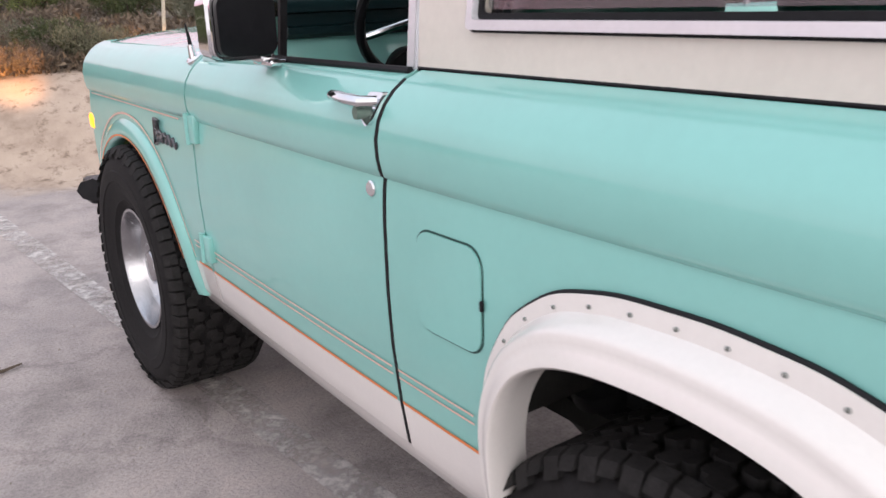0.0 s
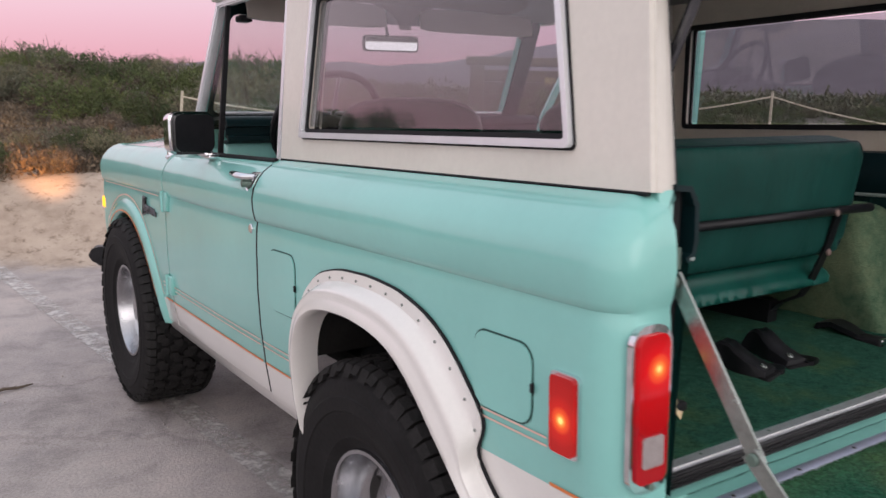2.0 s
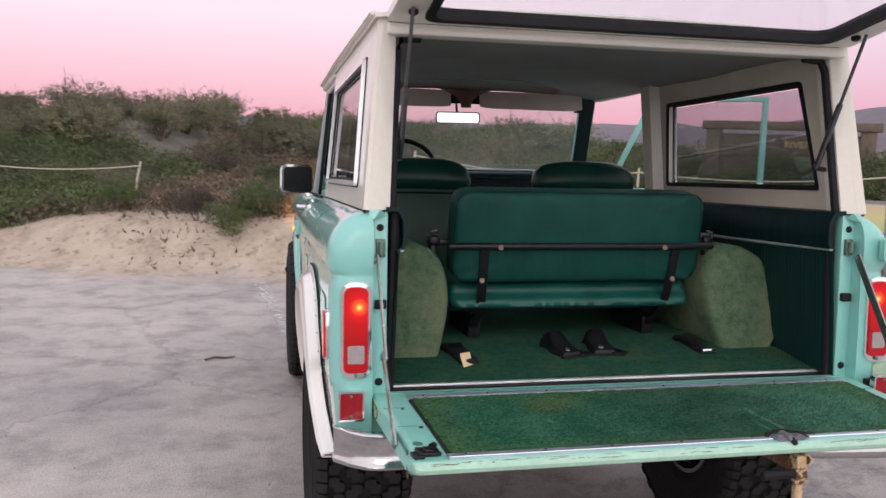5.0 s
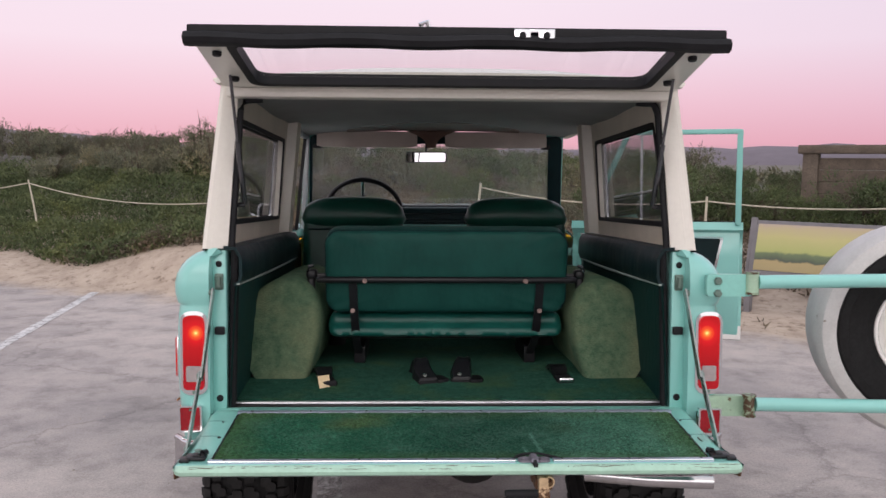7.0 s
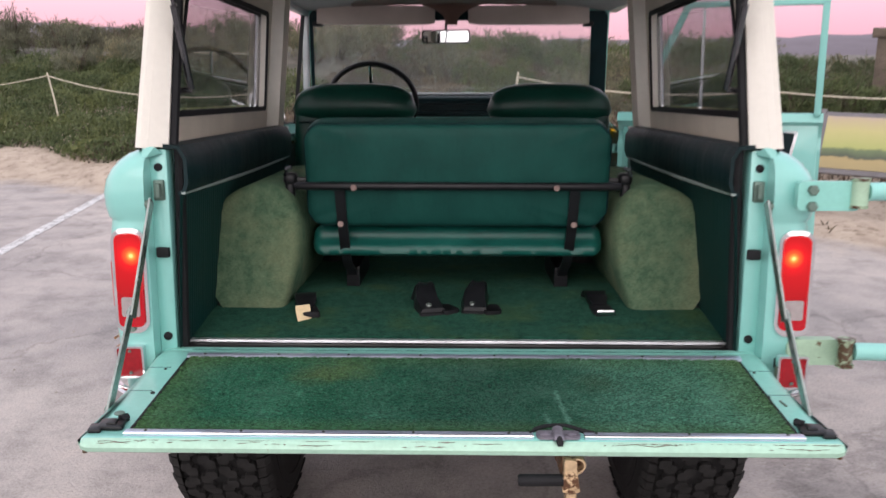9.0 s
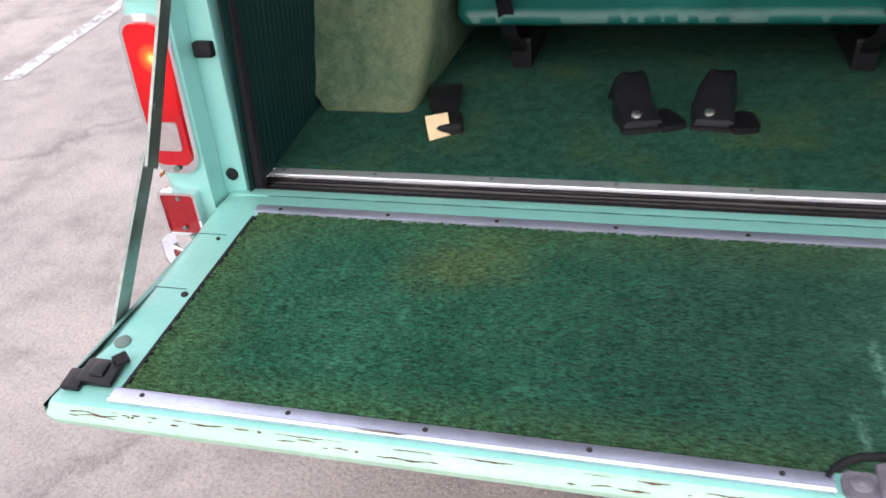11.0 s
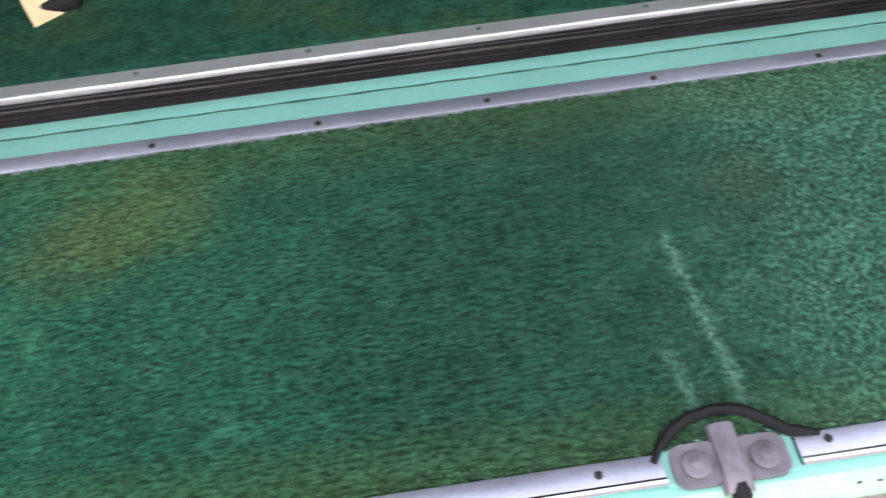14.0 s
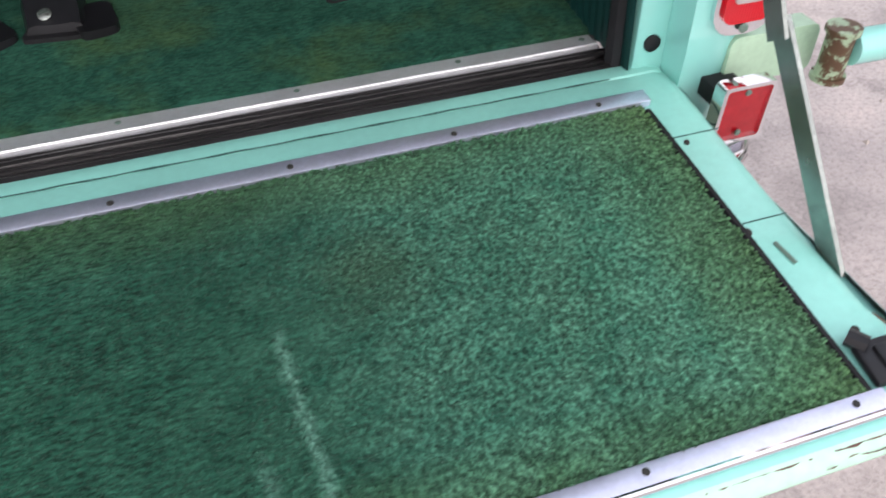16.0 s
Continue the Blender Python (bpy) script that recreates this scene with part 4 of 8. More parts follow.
# dark shut lines round the doors
for s in (-1, 1):
    for y0, y1, off in ((1.3745, 1.3830, 0.0006), (2.320, 2.340, -0.006)):
        bm = bmesh.new()
        sheet(bm, [[Vector((s * (side_x(z, y) + off), y, z)) for z in [q for q in ROWS_Z if 0.49 < q < 1.16]] for y in (y0, y1)], 0.004)
        part("shut_line", bm, BLACK, car)
# hood, cowl and nose
bm = bmesh.new()
rows = []
for y in steps(2.335, 3.40, 14) + [3.43, 3.455, 3.465]:
    fall = 0.05 * smoothstep(3.36, 3.465, y)
    rows.append([Vector((x, y, 1.163 + 0.030 * (1 - (abs(x) / 0.745) ** 4) + 0.012 * (1 - (x / 0.745) ** 2) - fall)) for x in np.linspace(-0.745, 0.745, 25)])
sheet(bm, rows, 0.012)
part("hood", bm, MINT, car, "mint hood")
bm = bmesh.new()
box(bm, -0.74, 0.74, 2.20, 2.338, 1.125, 1.176, 0.012)
part("cowl", bm, MINT, car)
bm = bmesh.new()
box(bm, -0.66, 0.66, 3.44, 3.475, 0.74, 1.06, 0.01)
for k in range(9):
    box(bm, -0.42, 0.42, 3.475, 3.487, 0.79 + 0.026 * k, 0.802 + 0.026 * k, 0.003)
part("grille", bm, CREAM, car)
for s in (-1, 1):
    bm = bmesh.new()
    lathe(bm, ((0.0, 0.03), (0.05, 0.028), (0.085, 0.012), (0.092, 0.0), (0.10, -0.01)), 24, Matrix.Translation((s * 0.56, 3.49, 0.93)) @ pose(0, 0, 0, 0, 0, 90))
    part("headlight", bm, CLEAR_LENS, car, "burning round headlight")
bm = bmesh.new()
tube(bm, [(-0.82, 3.60, 0.60), (-0.76, 3.69, 0.60), (0.76, 3.69, 0.60), (0.82, 3.60, 0.60)], 0.065, 8, squash=0.7)
box(bm, -0.835, -0.76, 3.60, 3.72, 0.54, 0.64, 0.02)
part("front_bumper", bm, PLASTIC, car, "dark front bumper")
bm = bmesh.new()
disc(bm, Matrix.Translation((-0.788, 2.365, 1.140)) @ pose(0, 0, 0, 0, -32, 0), 0.024, 0.014, 14)
tube(bm, [(-0.796, 2.365, 1.148), (-0.800, 2.365, 1.180)], [0.011, 0.007], 10)
aer = part("antenna", bm, CHROME, car, "chrome aerial base with thin mast")
bm = bmesh.new()
tube(bm, [(-0.800, 2.365, 1.178), (-0.802, 2.366, 1.200), (-0.806, 2.37, 1.232)], [0.0055, 0.0045, 0.002], 8)
part("mast", bm, BLACK, aer)

# script badge, as a plain shape
bm = bmesh.new()
wave = [(-(side_x(0.93, 2.55) + 0.004), 2.650 - 0.185 * t, 0.928 - 0.012 * t + 0.016 * math.sin(32 * t) * (1 - 0.35 * t)) for t in np.linspace(0, 1, 50)]
tube(bm, wave, 0.0052, 6)
tube(bm, [(wave[0][0], 2.655, 0.897), (wave[0][0], 2.640, 0.972), (wave[0][0], 2.612, 0.968), (wave[0][0], 2.622, 0.938), (wave[0][0], 2.602, 0.912), (wave[0][0], 2.650, 0.898)], 0.0060, 6)
part("badge", bm, DARK_CHROME, car, "dark chrome script badge on the fender")


# ---------------------------------------------------------------- doors
def door(s, T, opened):
    """Door with its window frame, built shut and then swung by T."""
    bm = skin(s, steps(1.385, 2.325, 24), lambda y: 0.498, lambda y: 0.585, 0.045)
    d = part("door", bm, [MINT, WHITE], car, "open mint passenger door with window frame" if opened else "closed mint driver's door", at=T)
    for z in (0.590,):
        part("pinstripe", ribbon(bmesh.new(), s, 1.39, 2.32, z, z, 0.006), ORANGE, d, at=T)
    for z in (0.640, 0.655):
        part("pinstripe", ribbon(bmesh.new(), s, 1.39, 2.32, z, z, 0.004), PALE, d, at=T)
    # frame of the window: rear post, top rail, sloping front, vent post
    xf = lambda z: s * (0.766 - 0.050 * (z - 1.165) / 0.5)
    fm = MINT if opened else TRIM
    for (a, b, w) in (((1.412, 1.15), (1.412, 1.660), 0.030), ((1.397, 1.655), (2.005, 1.660), 0.026), ((2.000, 1.665), (2.235, 1.16), 0.030)):
        bm = bmesh.new()
        (y0, z0), (y1, z1) = a, b
        v = Vector((y1 - y0, z1 - z0)).normalized()
        n = Vector((-v.y, v.x)) * w / 2
        quad = [(y0 + n.x, z0 + n.y), (y1 + n.x, z1 + n.y), (y1 - n.x, z1 - n.y), (y0 - n.x, z0 - n.y)]
        plate(bm, quad, lambda u, vv, k: Vector((xf(vv) - s * k, u, vv)), 0.030)
        bmesh.ops.bevel(bm, geom=list(bm.edges), offset=0.005, segments=2, affect="EDGES")
        part("window_frame", bm, fm, d, "mint window frame" if opened else "bright metal window frame", at=T)
    bm = bmesh.new()
    plate(bm, [(1.925, 1.16), (1.925, 1.65), (1.938, 1.65), (1.938, 1.16)], lambda u, vv, k: Vector((xf(vv) - s * (0.006 + k), u, vv)), 0.016)
    part("vent_post", bm, TRIM if opened else BLACK, d, at=T)
    bm = bmesh.new()
    plate(bm, [(1.940, 1.17), (1.940, 1.645), (1.995, 1.645), (2.215, 1.17)], lambda u, vv, k: Vector((xf(vv) - s * (0.012 + k), u, vv)), 0.004)
    vp = part("vent_glass", bm, CLEAR, d, "tinted quarter light", at=T)
    vp.visible_shadow = False
    bm = bmesh.new()
    tube(bm, [(s * 0.780, 1.39, 1.162), (s * 0.778, 2.23, 1.162)], 0.007, 6)
    part("window_seal", bm, BLACK, d, at=T)
    # hinges
    for z in (0.976, 0.660):
        bm = bmesh.new()
        x = side_x(z, 2.32)
        box(bm, s * (x - 0.004), s * (x + 0.016), 2.282, 2.324, z - 0.036, z + 0.036, 0.005)
        tube(bm, [(s * (x + 0.013), 2.330, z - 0.040), (s * (x + 0.013), 2.330, z + 0.040)], 0.0095, 10)
        box(bm, s * (x - 0.004), s * (x + 0.008), 2.336, 2.372, z - 0.024, z + 0.024, 0.004)
        part("hinge", bm, MINT, d, at=T)
    # handle with its push button, and the lock
    x = side_x(1.12, 1.46)
    bm = bmesh.new()
    tube(bm, [(s * (x + 0.004), 1.545, 1.116), (s * (x + 0.020), 1.525, 1.122), (s * (x + 0.036), 1.49, 1.124), (s * (x + 0.040), 1.44, 1.122), (s * (x + 0.036), 1.405, 1.120), (s * (x + 0.012), 1.392, 1.119)],
         [0.006, 0.010, 0.012, 0.013, 0.013, 0.012], 10, squash=0.75)
    plate(bm, round_poly([(1.388, 1.132), (1.435, 1.130), (1.425, 1.095), (1.402, 1.078), (1.390, 1.085)], 0.008), lambda u, v, w: Vector((s * (side_x(v, u) - 0.003 + w), u, v)), 0.012)
    h = part("door_handle", bm, CHROME, d, "chrome push-button handle", at=T)
    bm = bmesh.new()
    tube(bm, [(s * (x + 0.004), 1.412, 1.100), (s * (x + 0.040), 1.416, 1.101)], 0.011, 12)
    part("push_button", bm, STEEL, h, at=T)
    bm = bmesh.new()
    disc(bm, Matrix.Translation((s * (side_x(0.972, 1.41) - 0.002), 1.418, 0.972)) @ Vector((s, 0, 0.05)).to_track_quat("Z", "Y").to_matrix().to_4x4(), 0.014, 0.008, 14)
    part("door_lock", bm, CHROME, d, at=T)
    # mirror on its arm
    if not opened:
        bm = bmesh.new()
        box(bm, s * 0.785, s * 0.825, 1.835, 1.925, 1.150, 1.164, 0.006, 3)
        tube(bm, [(s * 0.80, 1.885, 1.160), (s * 0.83, 1.888, 1.170), (s * 0.862, 1.89, 1.185)], [0.018, 0.013, 0.010], 10)
        mi = part("side_mirror", bm, CHROME, d, "black side mirror on a chrome arm", at=T)
        R = Matrix.Translation((s * 0.868, 1.865, 1.232)) @ pose(0, 0, 0, 0, 0, 12)
        bm = bmesh.new()
        plate(bm, rounded(-0.074, 0.074, -0.062, 0.066, 0.024), lambda u, v, w: R @ Vector((u, -0.012 - w, v)), -0.012)
        plate(bm, rounded(-0.078, 0.078, -0.066, 0.070, 0.026), lambda u, v, w: R @ Vector((u * (1 - 2.0 * w), w, v * (1 - 2.0 * w))), 0.045)
        part("housing", bm, CHROME, mi, at=T)
        bm = bmesh.new()
        plate(bm, rounded(-0.068, 0.068, -0.056, 0.060, 0.022), lambda u, v, w: R @ Vector((u, -0.014 - w, v)), 0.012)
        part("mirror_back", bm, PLASTIC, mi, "black mirror face", at=T)
    # inside of the door
    bm = bmesh.new()
    xi = side_x(0.9, 1.8) - 0.050
    box(bm, s * xi, s * (xi - 0.012), 1.40, 2.30, 0.52, 1.155, 0.006)
    inner = part("inner_panel", bm, MINT, d, at=T)
    bm = bmesh.new()
    trim_at = lambda w0: lambda u, v, w: Vector((s * (xi - w0 - w), u, v))
    plate(bm, round_poly([(1.585, 0.62), (2.26, 0.62), (2.26, 1.075), (1.492, 1.075)], 0.02), trim_at(0.012), 0.006)
    part("door_trim", bm, VINYL_DARK, inner, "dark green vinyl door trim", at=T)
    bm = bmesh.new()
    ring_prism(bm, round_poly([(1.578, 0.612), (2.268, 0.612), (2.268, 1.083), (1.484, 1.083)], 0.02), round_poly([(1.592, 0.624), (2.256, 0.624), (2.256, 1.071), (1.500, 1.071)], 0.015), trim_at(0.012), 0.014)
    part("trim_edge", bm, CHROME, inner, at=T)
    bm = bmesh.new()
    tube(bm, [(s * (xi - 0.03), 1.70, 0.93), (s * (xi - 0.075), 1.74, 0.94), (s * (xi - 0.075), 1.95, 0.94), (s * (xi - 0.03), 1.99, 0.93)], 0.014, 8)
    part("armrest", bm, VINYL_SEAT, inner, at=T)
    return d


door(-1, Matrix(), False)
HINGE = Matrix.Translation((0.815, 2.33, 0))
door(1, Matrix.Translation((0, 0, 0.048)) @ HINGE @ Matrix.Rotation(radians(70), 4, "Z") @ HINGE.inverted(), True)


# ---------------------------------------------------------------- hardtop
def top_x(z):
    return 0.768 - 0.046 * (z - 1.165) / 0.515


def fill(poly, n):
    """Even points along a closed outline of four corners, as many on each side."""
    out = []
    for i in range(4):
        a, b = Vector(poly[i]), Vector(poly[(i + 1) % 4])
        out += [tuple(a + (b - a) * k / n) for k in range(n)]
    return out


WIN = ((0.200, 1.236), (1.238, 1.236), (1.205, 1.590), (0.278, 1.590))
SHELL = ((0.022, 1.168), (1.385, 1.168), (1.395, 1.690), (0.096, 1.690))
for s in (-1, 1):
    bm = bmesh.new()
    o, i = fill(SHELL, 6), fill(WIN, 6)
    rows = []
    for k in (0, 0.25, 0.5, 0.75, 1.0):
        rows.append([Vector((s * top_x(a[1] + (b[1] - a[1]) * k), a[0] + (b[0] - a[0]) * k, a[1] + (b[1] - a[1]) * k)) for a, b in zip(o + o[:1], i + i[:1])])
    sheet(bm, rows, 0.030)
    side = part("hardtop_side", bm, CREAM, car, "cream hardtop side with a framed window")
    put = lambda off: lambda u, v, w: Vector((s * (top_x(v) + off + w), u, v))
    grow = lambda q, e: [(y + e * sy, z + e * sz) for (y, z), (sy, sz) in zip(q, ((-1, -1), (1, -1), (1, 1), (-1, 1)))]
    bm = bmesh.new()
    ring_prism(bm, round_poly(grow(WIN, 0.008), 0.012), round_poly(grow(WIN, -0.006), 0.010), put(-0.004), 0.018)
    bmesh.ops.bevel(bm, geom=[e for e in bm.edges if e.calc_face_angle(0) > 1.2], offset=0.004, segments=2, affect="EDGES")
    win = part("side_window", bm, TRIM, car, "bright metal framed side window")
    bm = bmesh.new()
    ring_prism(bm, round_poly(grow(WIN, 0.0125), 0.014), round_poly(grow(WIN, 0.005), 0.012), put(-0.004), 0.007)
    part("outer_gasket", bm, BLACK, win)
    bm = bmesh.new()
    ring_prism(bm, round_poly(grow(WIN, -0.004), 0.012), round_poly(grow(WIN, -0.015), 0.012), put(-0.004), 0.006)
    part("window_seal", bm, BLACK, win)
    bm = bmesh.new()
    plate(bm, round_poly(grow(WIN, -0.020), 0.014), put(-0.010), 0.004)
    g = part("pane", bm, GLASS, win, "tinted window glass")
    g.visible_shadow = False
    bm = bmesh.new()
    ring_prism(bm, round_poly(grow(WIN, 0.002), 0.02), round_poly(grow(WIN, -0.014), 0.014), lambda u, v, w: Vector((s * (top_x(v) - 0.028 - w), u, v)), 0.006)
    part("inner_seal", bm, BLACK, win)
    # rear pillar, middle pillar and gutter
    bm = bmesh.new()
    rows = []
    for k in range(7):
        z = 1.168 + 0.50 * k / 6
        y = 0.020 + 0.070 * k / 6
        xo, xi = top_x(z) - 0.002, top_x(z) - 0.074 + 0.022 * k / 6
        rows.append([Vector((s * xo, y + 0.10, z)), Vector((s * xo, y + 0.02, z)), Vector((s * (xo - 0.010), y, z)), Vector((s * (xo - 0.034), y + 0.004, z)), Vector((s * xi, y + 0.020, z)), Vector((s * xi, y + 0.085, z)), Vector((s * xo, y + 0.10, z))])
    sheet(bm, rows)
    part("rear_pillar", bm, CREAM, car, "cream rear pillar of the hardtop")
    bm = bmesh.new()
    tube(bm, [(s * (top_x(z) - 0.080 + 0.022 * (z - 1.168) / 0.5), 0.058 + 0.070 * (z - 1.168) / 0.5, z) for z in steps(1.17, 1.60, 6)] + [(s * 0.655, 0.128, 1.635), (s * 0.60, 0.133, 1.640)], 0.0125, 8)
    part("opening_seal", bm, BLACK, car)
    bm = bmesh.new()
    rows = []
    for z in steps(1.15, 1.68, 6):
        x = top_x(z) - 0.028
        rows.append([Vector((s * x, 1.27, z)), Vector((s * (x - 0.045), 1.285, z)), Vector((s * (x - 0.05), 1.36, z)), Vector((s * x, 1.385, z))])
    sheet(bm, rows)
    part("middle_pillar", bm, CREAM, car)
    bm = bmesh.new()
    tube(bm, [(s * 0.735, 0.092, 1.694), (s * 0.738, 1.2, 1.700), (s * 0.735, 2.02, 1.694)], 0.012, 8, squash=0.6)
    part("drip_rail", bm, CREAM, car)
    bm = bmesh.new()
    box(bm, s * 0.690, s * 0.732, 1.38, 2.02, 1.665, 1.700, 0.008)
    part("roof_rail", bm, CREAM, car)
    bm = bmesh.new()
    tube(bm, [(s * (side_x(1.163) - 0.006), y, 1.1655) for y in steps(0.03, 1.385, 10)], 0.005, 6)
    part("body_seam", bm, BLACK, car)

bm = bmesh.new()
xs = np.linspace(-0.735, 0.735, 29)
rows = []
for y in [0.075, 0.09] + steps(0.13, 1.98, 15) + [2.01, 2.03]:
    f = smoothstep(0.065, 0.21, y) * (1 - 0.7 * smoothstep(1.85, 2.05, y))
    rows.append([Vector((x, y, 1.692 + (0.028 + 0.042 * f) * (1 - abs(x / 0.735) ** 3.2))) for x in xs])
sheet(bm, rows, 0.012)
part("roof", bm, CREAM, car, "cream hardtop roof")
bm = bmesh.new()
rows = []
for y in steps(0.125, 1.99, 11):
    rows.append([Vector((x, y, 1.672 + 0.030 * (1 - abs(x / 0.70) ** 3) - 0.004 * math.sin(y * 9))) for x in np.linspace(-0.70, 0.70, 15)])
sheet(bm, rows, 0.006)
part("headliner", bm, LINER, car, "grey headliner")
bm = bmesh.new()
box(bm, -0.70, 0.70, 0.066, 0.132, 1.638, 1.668, 0.006)
part("rear_header", bm, CREAM, car)
# windscreen
SCR = lambda z: 2.250 - 0.26 * (z - 1.165) / 0.5
WX = -0.032
bm = bmesh.new()
ring_prism(bm, round_poly([(-0.725, 1.160), (0.725, 1.160), (0.690, 1.690), (-0.690, 1.690)], 0.03), round_poly([(-0.672 + WX, 1.292), (0.676 + WX, 1.292), (0.650 + WX, 1.640), (-0.646 + WX, 1.640)], 0.03),
           lambda u, v, w: Vector((u, SCR(v) + w, v)), 0.045)
ws = part("windscreen_frame", bm, MINT, car, "mint windscreen frame")
bm = bmesh.new()
ring_prism(bm, round_poly([(-0.716, 1.240), (0.716, 1.240), (0.682, 1.672), (-0.682, 1.672)], 0.03), round_poly([(-0.664 + WX, 1.298), (0.668 + WX, 1.298), (0.642 + WX, 1.630), (-0.638 + WX, 1.630)], 0.03),
           lambda u, v, w: Vector((u, SCR(v) - 0.003 + w, v)), -0.012)
part("screen_seal", bm, VINYL_DARK, ws, "dark green inner windscreen trim")
bm = bmesh.new()
plate(bm, [(-0.68 + WX, 1.285), (0.684 + WX, 1.285), (0.658 + WX, 1.645), (-0.654 + WX, 1.645)], lambda u, v, w: Vector((u, SCR(v) + 0.02 + w, v)), 0.005)
g = part("screen_glass", bm, SCREEN, ws, "clear windscreen filmed with dust")
g.visible_shadow = False
BROWN = mat("brown_trim", (0.13, 0.075, 0.058), 0.6)
for x0, x1 in ((-0.640, -0.105), (0.045, 0.590)):
    bm = bmesh.new()
    rows = []
    for k, dy in ((0.0, 0.004), (0.02, -0.009), (0.5, -0.011), (0.98, -0.009), (1.0, 0.004)):
        z = 1.604 + (1.692 - 1.604) * k
        rows.append([Vector((x, 1.930 + 0.20 * (z - 1.604) + dy + 0.003 * noise.noise(Vector((x * 6, z * 9, 2))), z - 0.008 * ((2 * (x - x0) / (x1 - x0) - 1) ** 8) * (1 if k > 0.5 else -1))) for x in np.linspace(x0, x1, 18)])
    sheet(bm, rows, 0.010, toward=(0, 2.2, 1.65))
    vis = part("sun_visor", bm, VISOR, car, "pale beige vinyl sun visor")
    bm = bmesh.new()
    q = x0 if x0 < 0 else x1
    box(bm, q - 0.022, q + 0.022, 1.935, 1.985, 1.600, 1.622, 0.005)
    part("visor_clip", bm, BLACK, vis)
# brown centre piece between the visors, running up to a shallow sheet under the headliner
bm = bmesh.new()
rows = []
for k in range(9):
    z = 1.604 + 0.092 * k / 8
    hw = 0.026 + 0.120 * (k / 8) ** 2.6
    rows.append([Vector((-0.030 + hw * u, 1.915 + 0.16 * (z - 1.604) - 0.010 * (1 - u * u), z)) for u in np.linspace(-1, 1, 11)])
sheet(bm, rows, 0.008, toward=(0, 2.2, 1.65))
part("mirror_mount_cover", bm, BROWN, car)
# added dark sheet: gives the brown front of the headliner its shade
bm = bmesh.new()
rows = []
for k in range(7):
    y = 1.46 + 0.46 * k / 6
    hw = 0.46 * (0.30 + 0.70 * math.sin(math.pi / 2 * (k / 6) ** 0.8))
    rows.append([Vector((-0.02 + hw * u, y, 1.6985 - 0.030 * abs((-0.02 + hw * u) / 0.70) ** 3 - 0.006 - 0.004 * math.sin(y * 9) * 0)) for u in np.linspace(-1, 1, 21)])
sheet(bm, rows, 0.006, toward=(0, 1.7, 3))
part("headliner_bow", bm, BROWN, car, "brown sheet added for the shaded brown front of the headliner")
bm = bmesh.new()
tube(bm, [(-0.056, 2.02, 1.640), (-0.056, 1.995, 1.570)], 0.006, 8)
im = part("inner_mirror", bm, PLASTIC, car, "interior mirror")
RM = Matrix.Translation((-0.056, 1.975, 1.556)) @ pose(0, 0, 0, 1.5, 0, -8)
bm = bmesh.new()
plate(bm, rounded(-0.112, 0.112, -0.030, 0.030, 0.014), lambda u, v, w: RM @ Vector((u, w, v)), 0.016)
part("mirror_shell", bm, PLASTIC, im)
bm = bmesh.new()
plate(bm, rounded(-0.106, 0.106, -0.0245, 0.0245, 0.012), lambda u, v, w: RM @ Vector((u, -0.002 + w, v)), 0.004)
part("mirror_face", bm, MIRROR, im, "bright mirror glass")

# tan lining on the inner faces of the hardtop
TAN = mat("tan_hardtop_lining", (0.62, 0.56, 0.475), 0.6, var=0.10, scale=5, grain=0.1, gscale=200, bump=0.1)
for ob in [o for o in car.children if o.name.split(".")[0] in ("hardtop_side", "middle_pillar", "inner_sill")]:
    me = ob.data
    me.materials.append(TAN)
    lining = len(me.materials) - 1
    for f in me.polygons:
        if f.normal.x * f.center.x < -0.25:
            f.material_index = lining

# ---------------------------------------------------------------- raised rear window
LH, LE = Vector((0, 0.068, 1.690)), Vector((0, -0.392, 1.760))
LD = (LE - LH).normalized()
LN = Vector((0, LD.z, -LD.y))
LEN = (LE - LH).length
lift_at = lambda u, v, w: Vector((u, 0, 0)) + LH + LD * v + LN * w
half = lambda v: 0.712 - 0.014 * v / LEN
bm = bmesh.new()
ring_prism(bm, round_poly([(-0.705, 0), (0.705, 0), (0.692, LEN), (-0.692, LEN)], 0.02), round_poly([(-0.606, 0.036), (0.606, 0.036), (0.606, LEN - 0.052), (-0.606, LEN - 0.052)], 0.05),
           lambda u, v, w: lift_at(u, v, w - 0.022), 0.022)
lg = part("liftgate", bm, CREAM, car, "raised cream rear window frame")
bm = bmesh.new()
ring_prism(bm, round_poly([(-0.614, 0.028), (0.614, 0.028), (0.614, LEN - 0.046), (-0.614, LEN - 0.046)], 0.05), round_poly([(-0.590, 0.052), (0.590, 0.052), (0.590, LEN - 0.062), (-0.590, LEN - 0.062)], 0.05),
           lambda u, v, w: lift_at(u, v, w - 0.028), 0.034)
part("glass_seal", bm, BLACK, lg)
bm = bmesh.new()
plate(bm, round_poly([(-0.602, 0.040), (0.602, 0.040), (0.602, LEN - 0.056), (-0.602, LEN - 0.056)], 0.05), lambda u, v, w: lift_at(u, v, w - 0.016), 0.005)
g = part("pane", bm, CLEAR, lg, "clear rear window glass")
g.visible_shadow = False
bm = bmesh.new()
tube(bm, [lift_at(x, LEN + 0.002, -0.036 + 0.003 * math.sin(x * 17)) for x in np.linspace(-0.700, 0.700, 30)], 0.024, 8, squash=0.8)
box(bm, -0.695, 0.695, LE.y - 0.006, LE.y + 0.006, LE.z - 0.052, LE.z + 0.004, 0.004)
part("edge_seal", bm, BLACK, lg, "black rubber edge seal")
bm = bmesh.new()
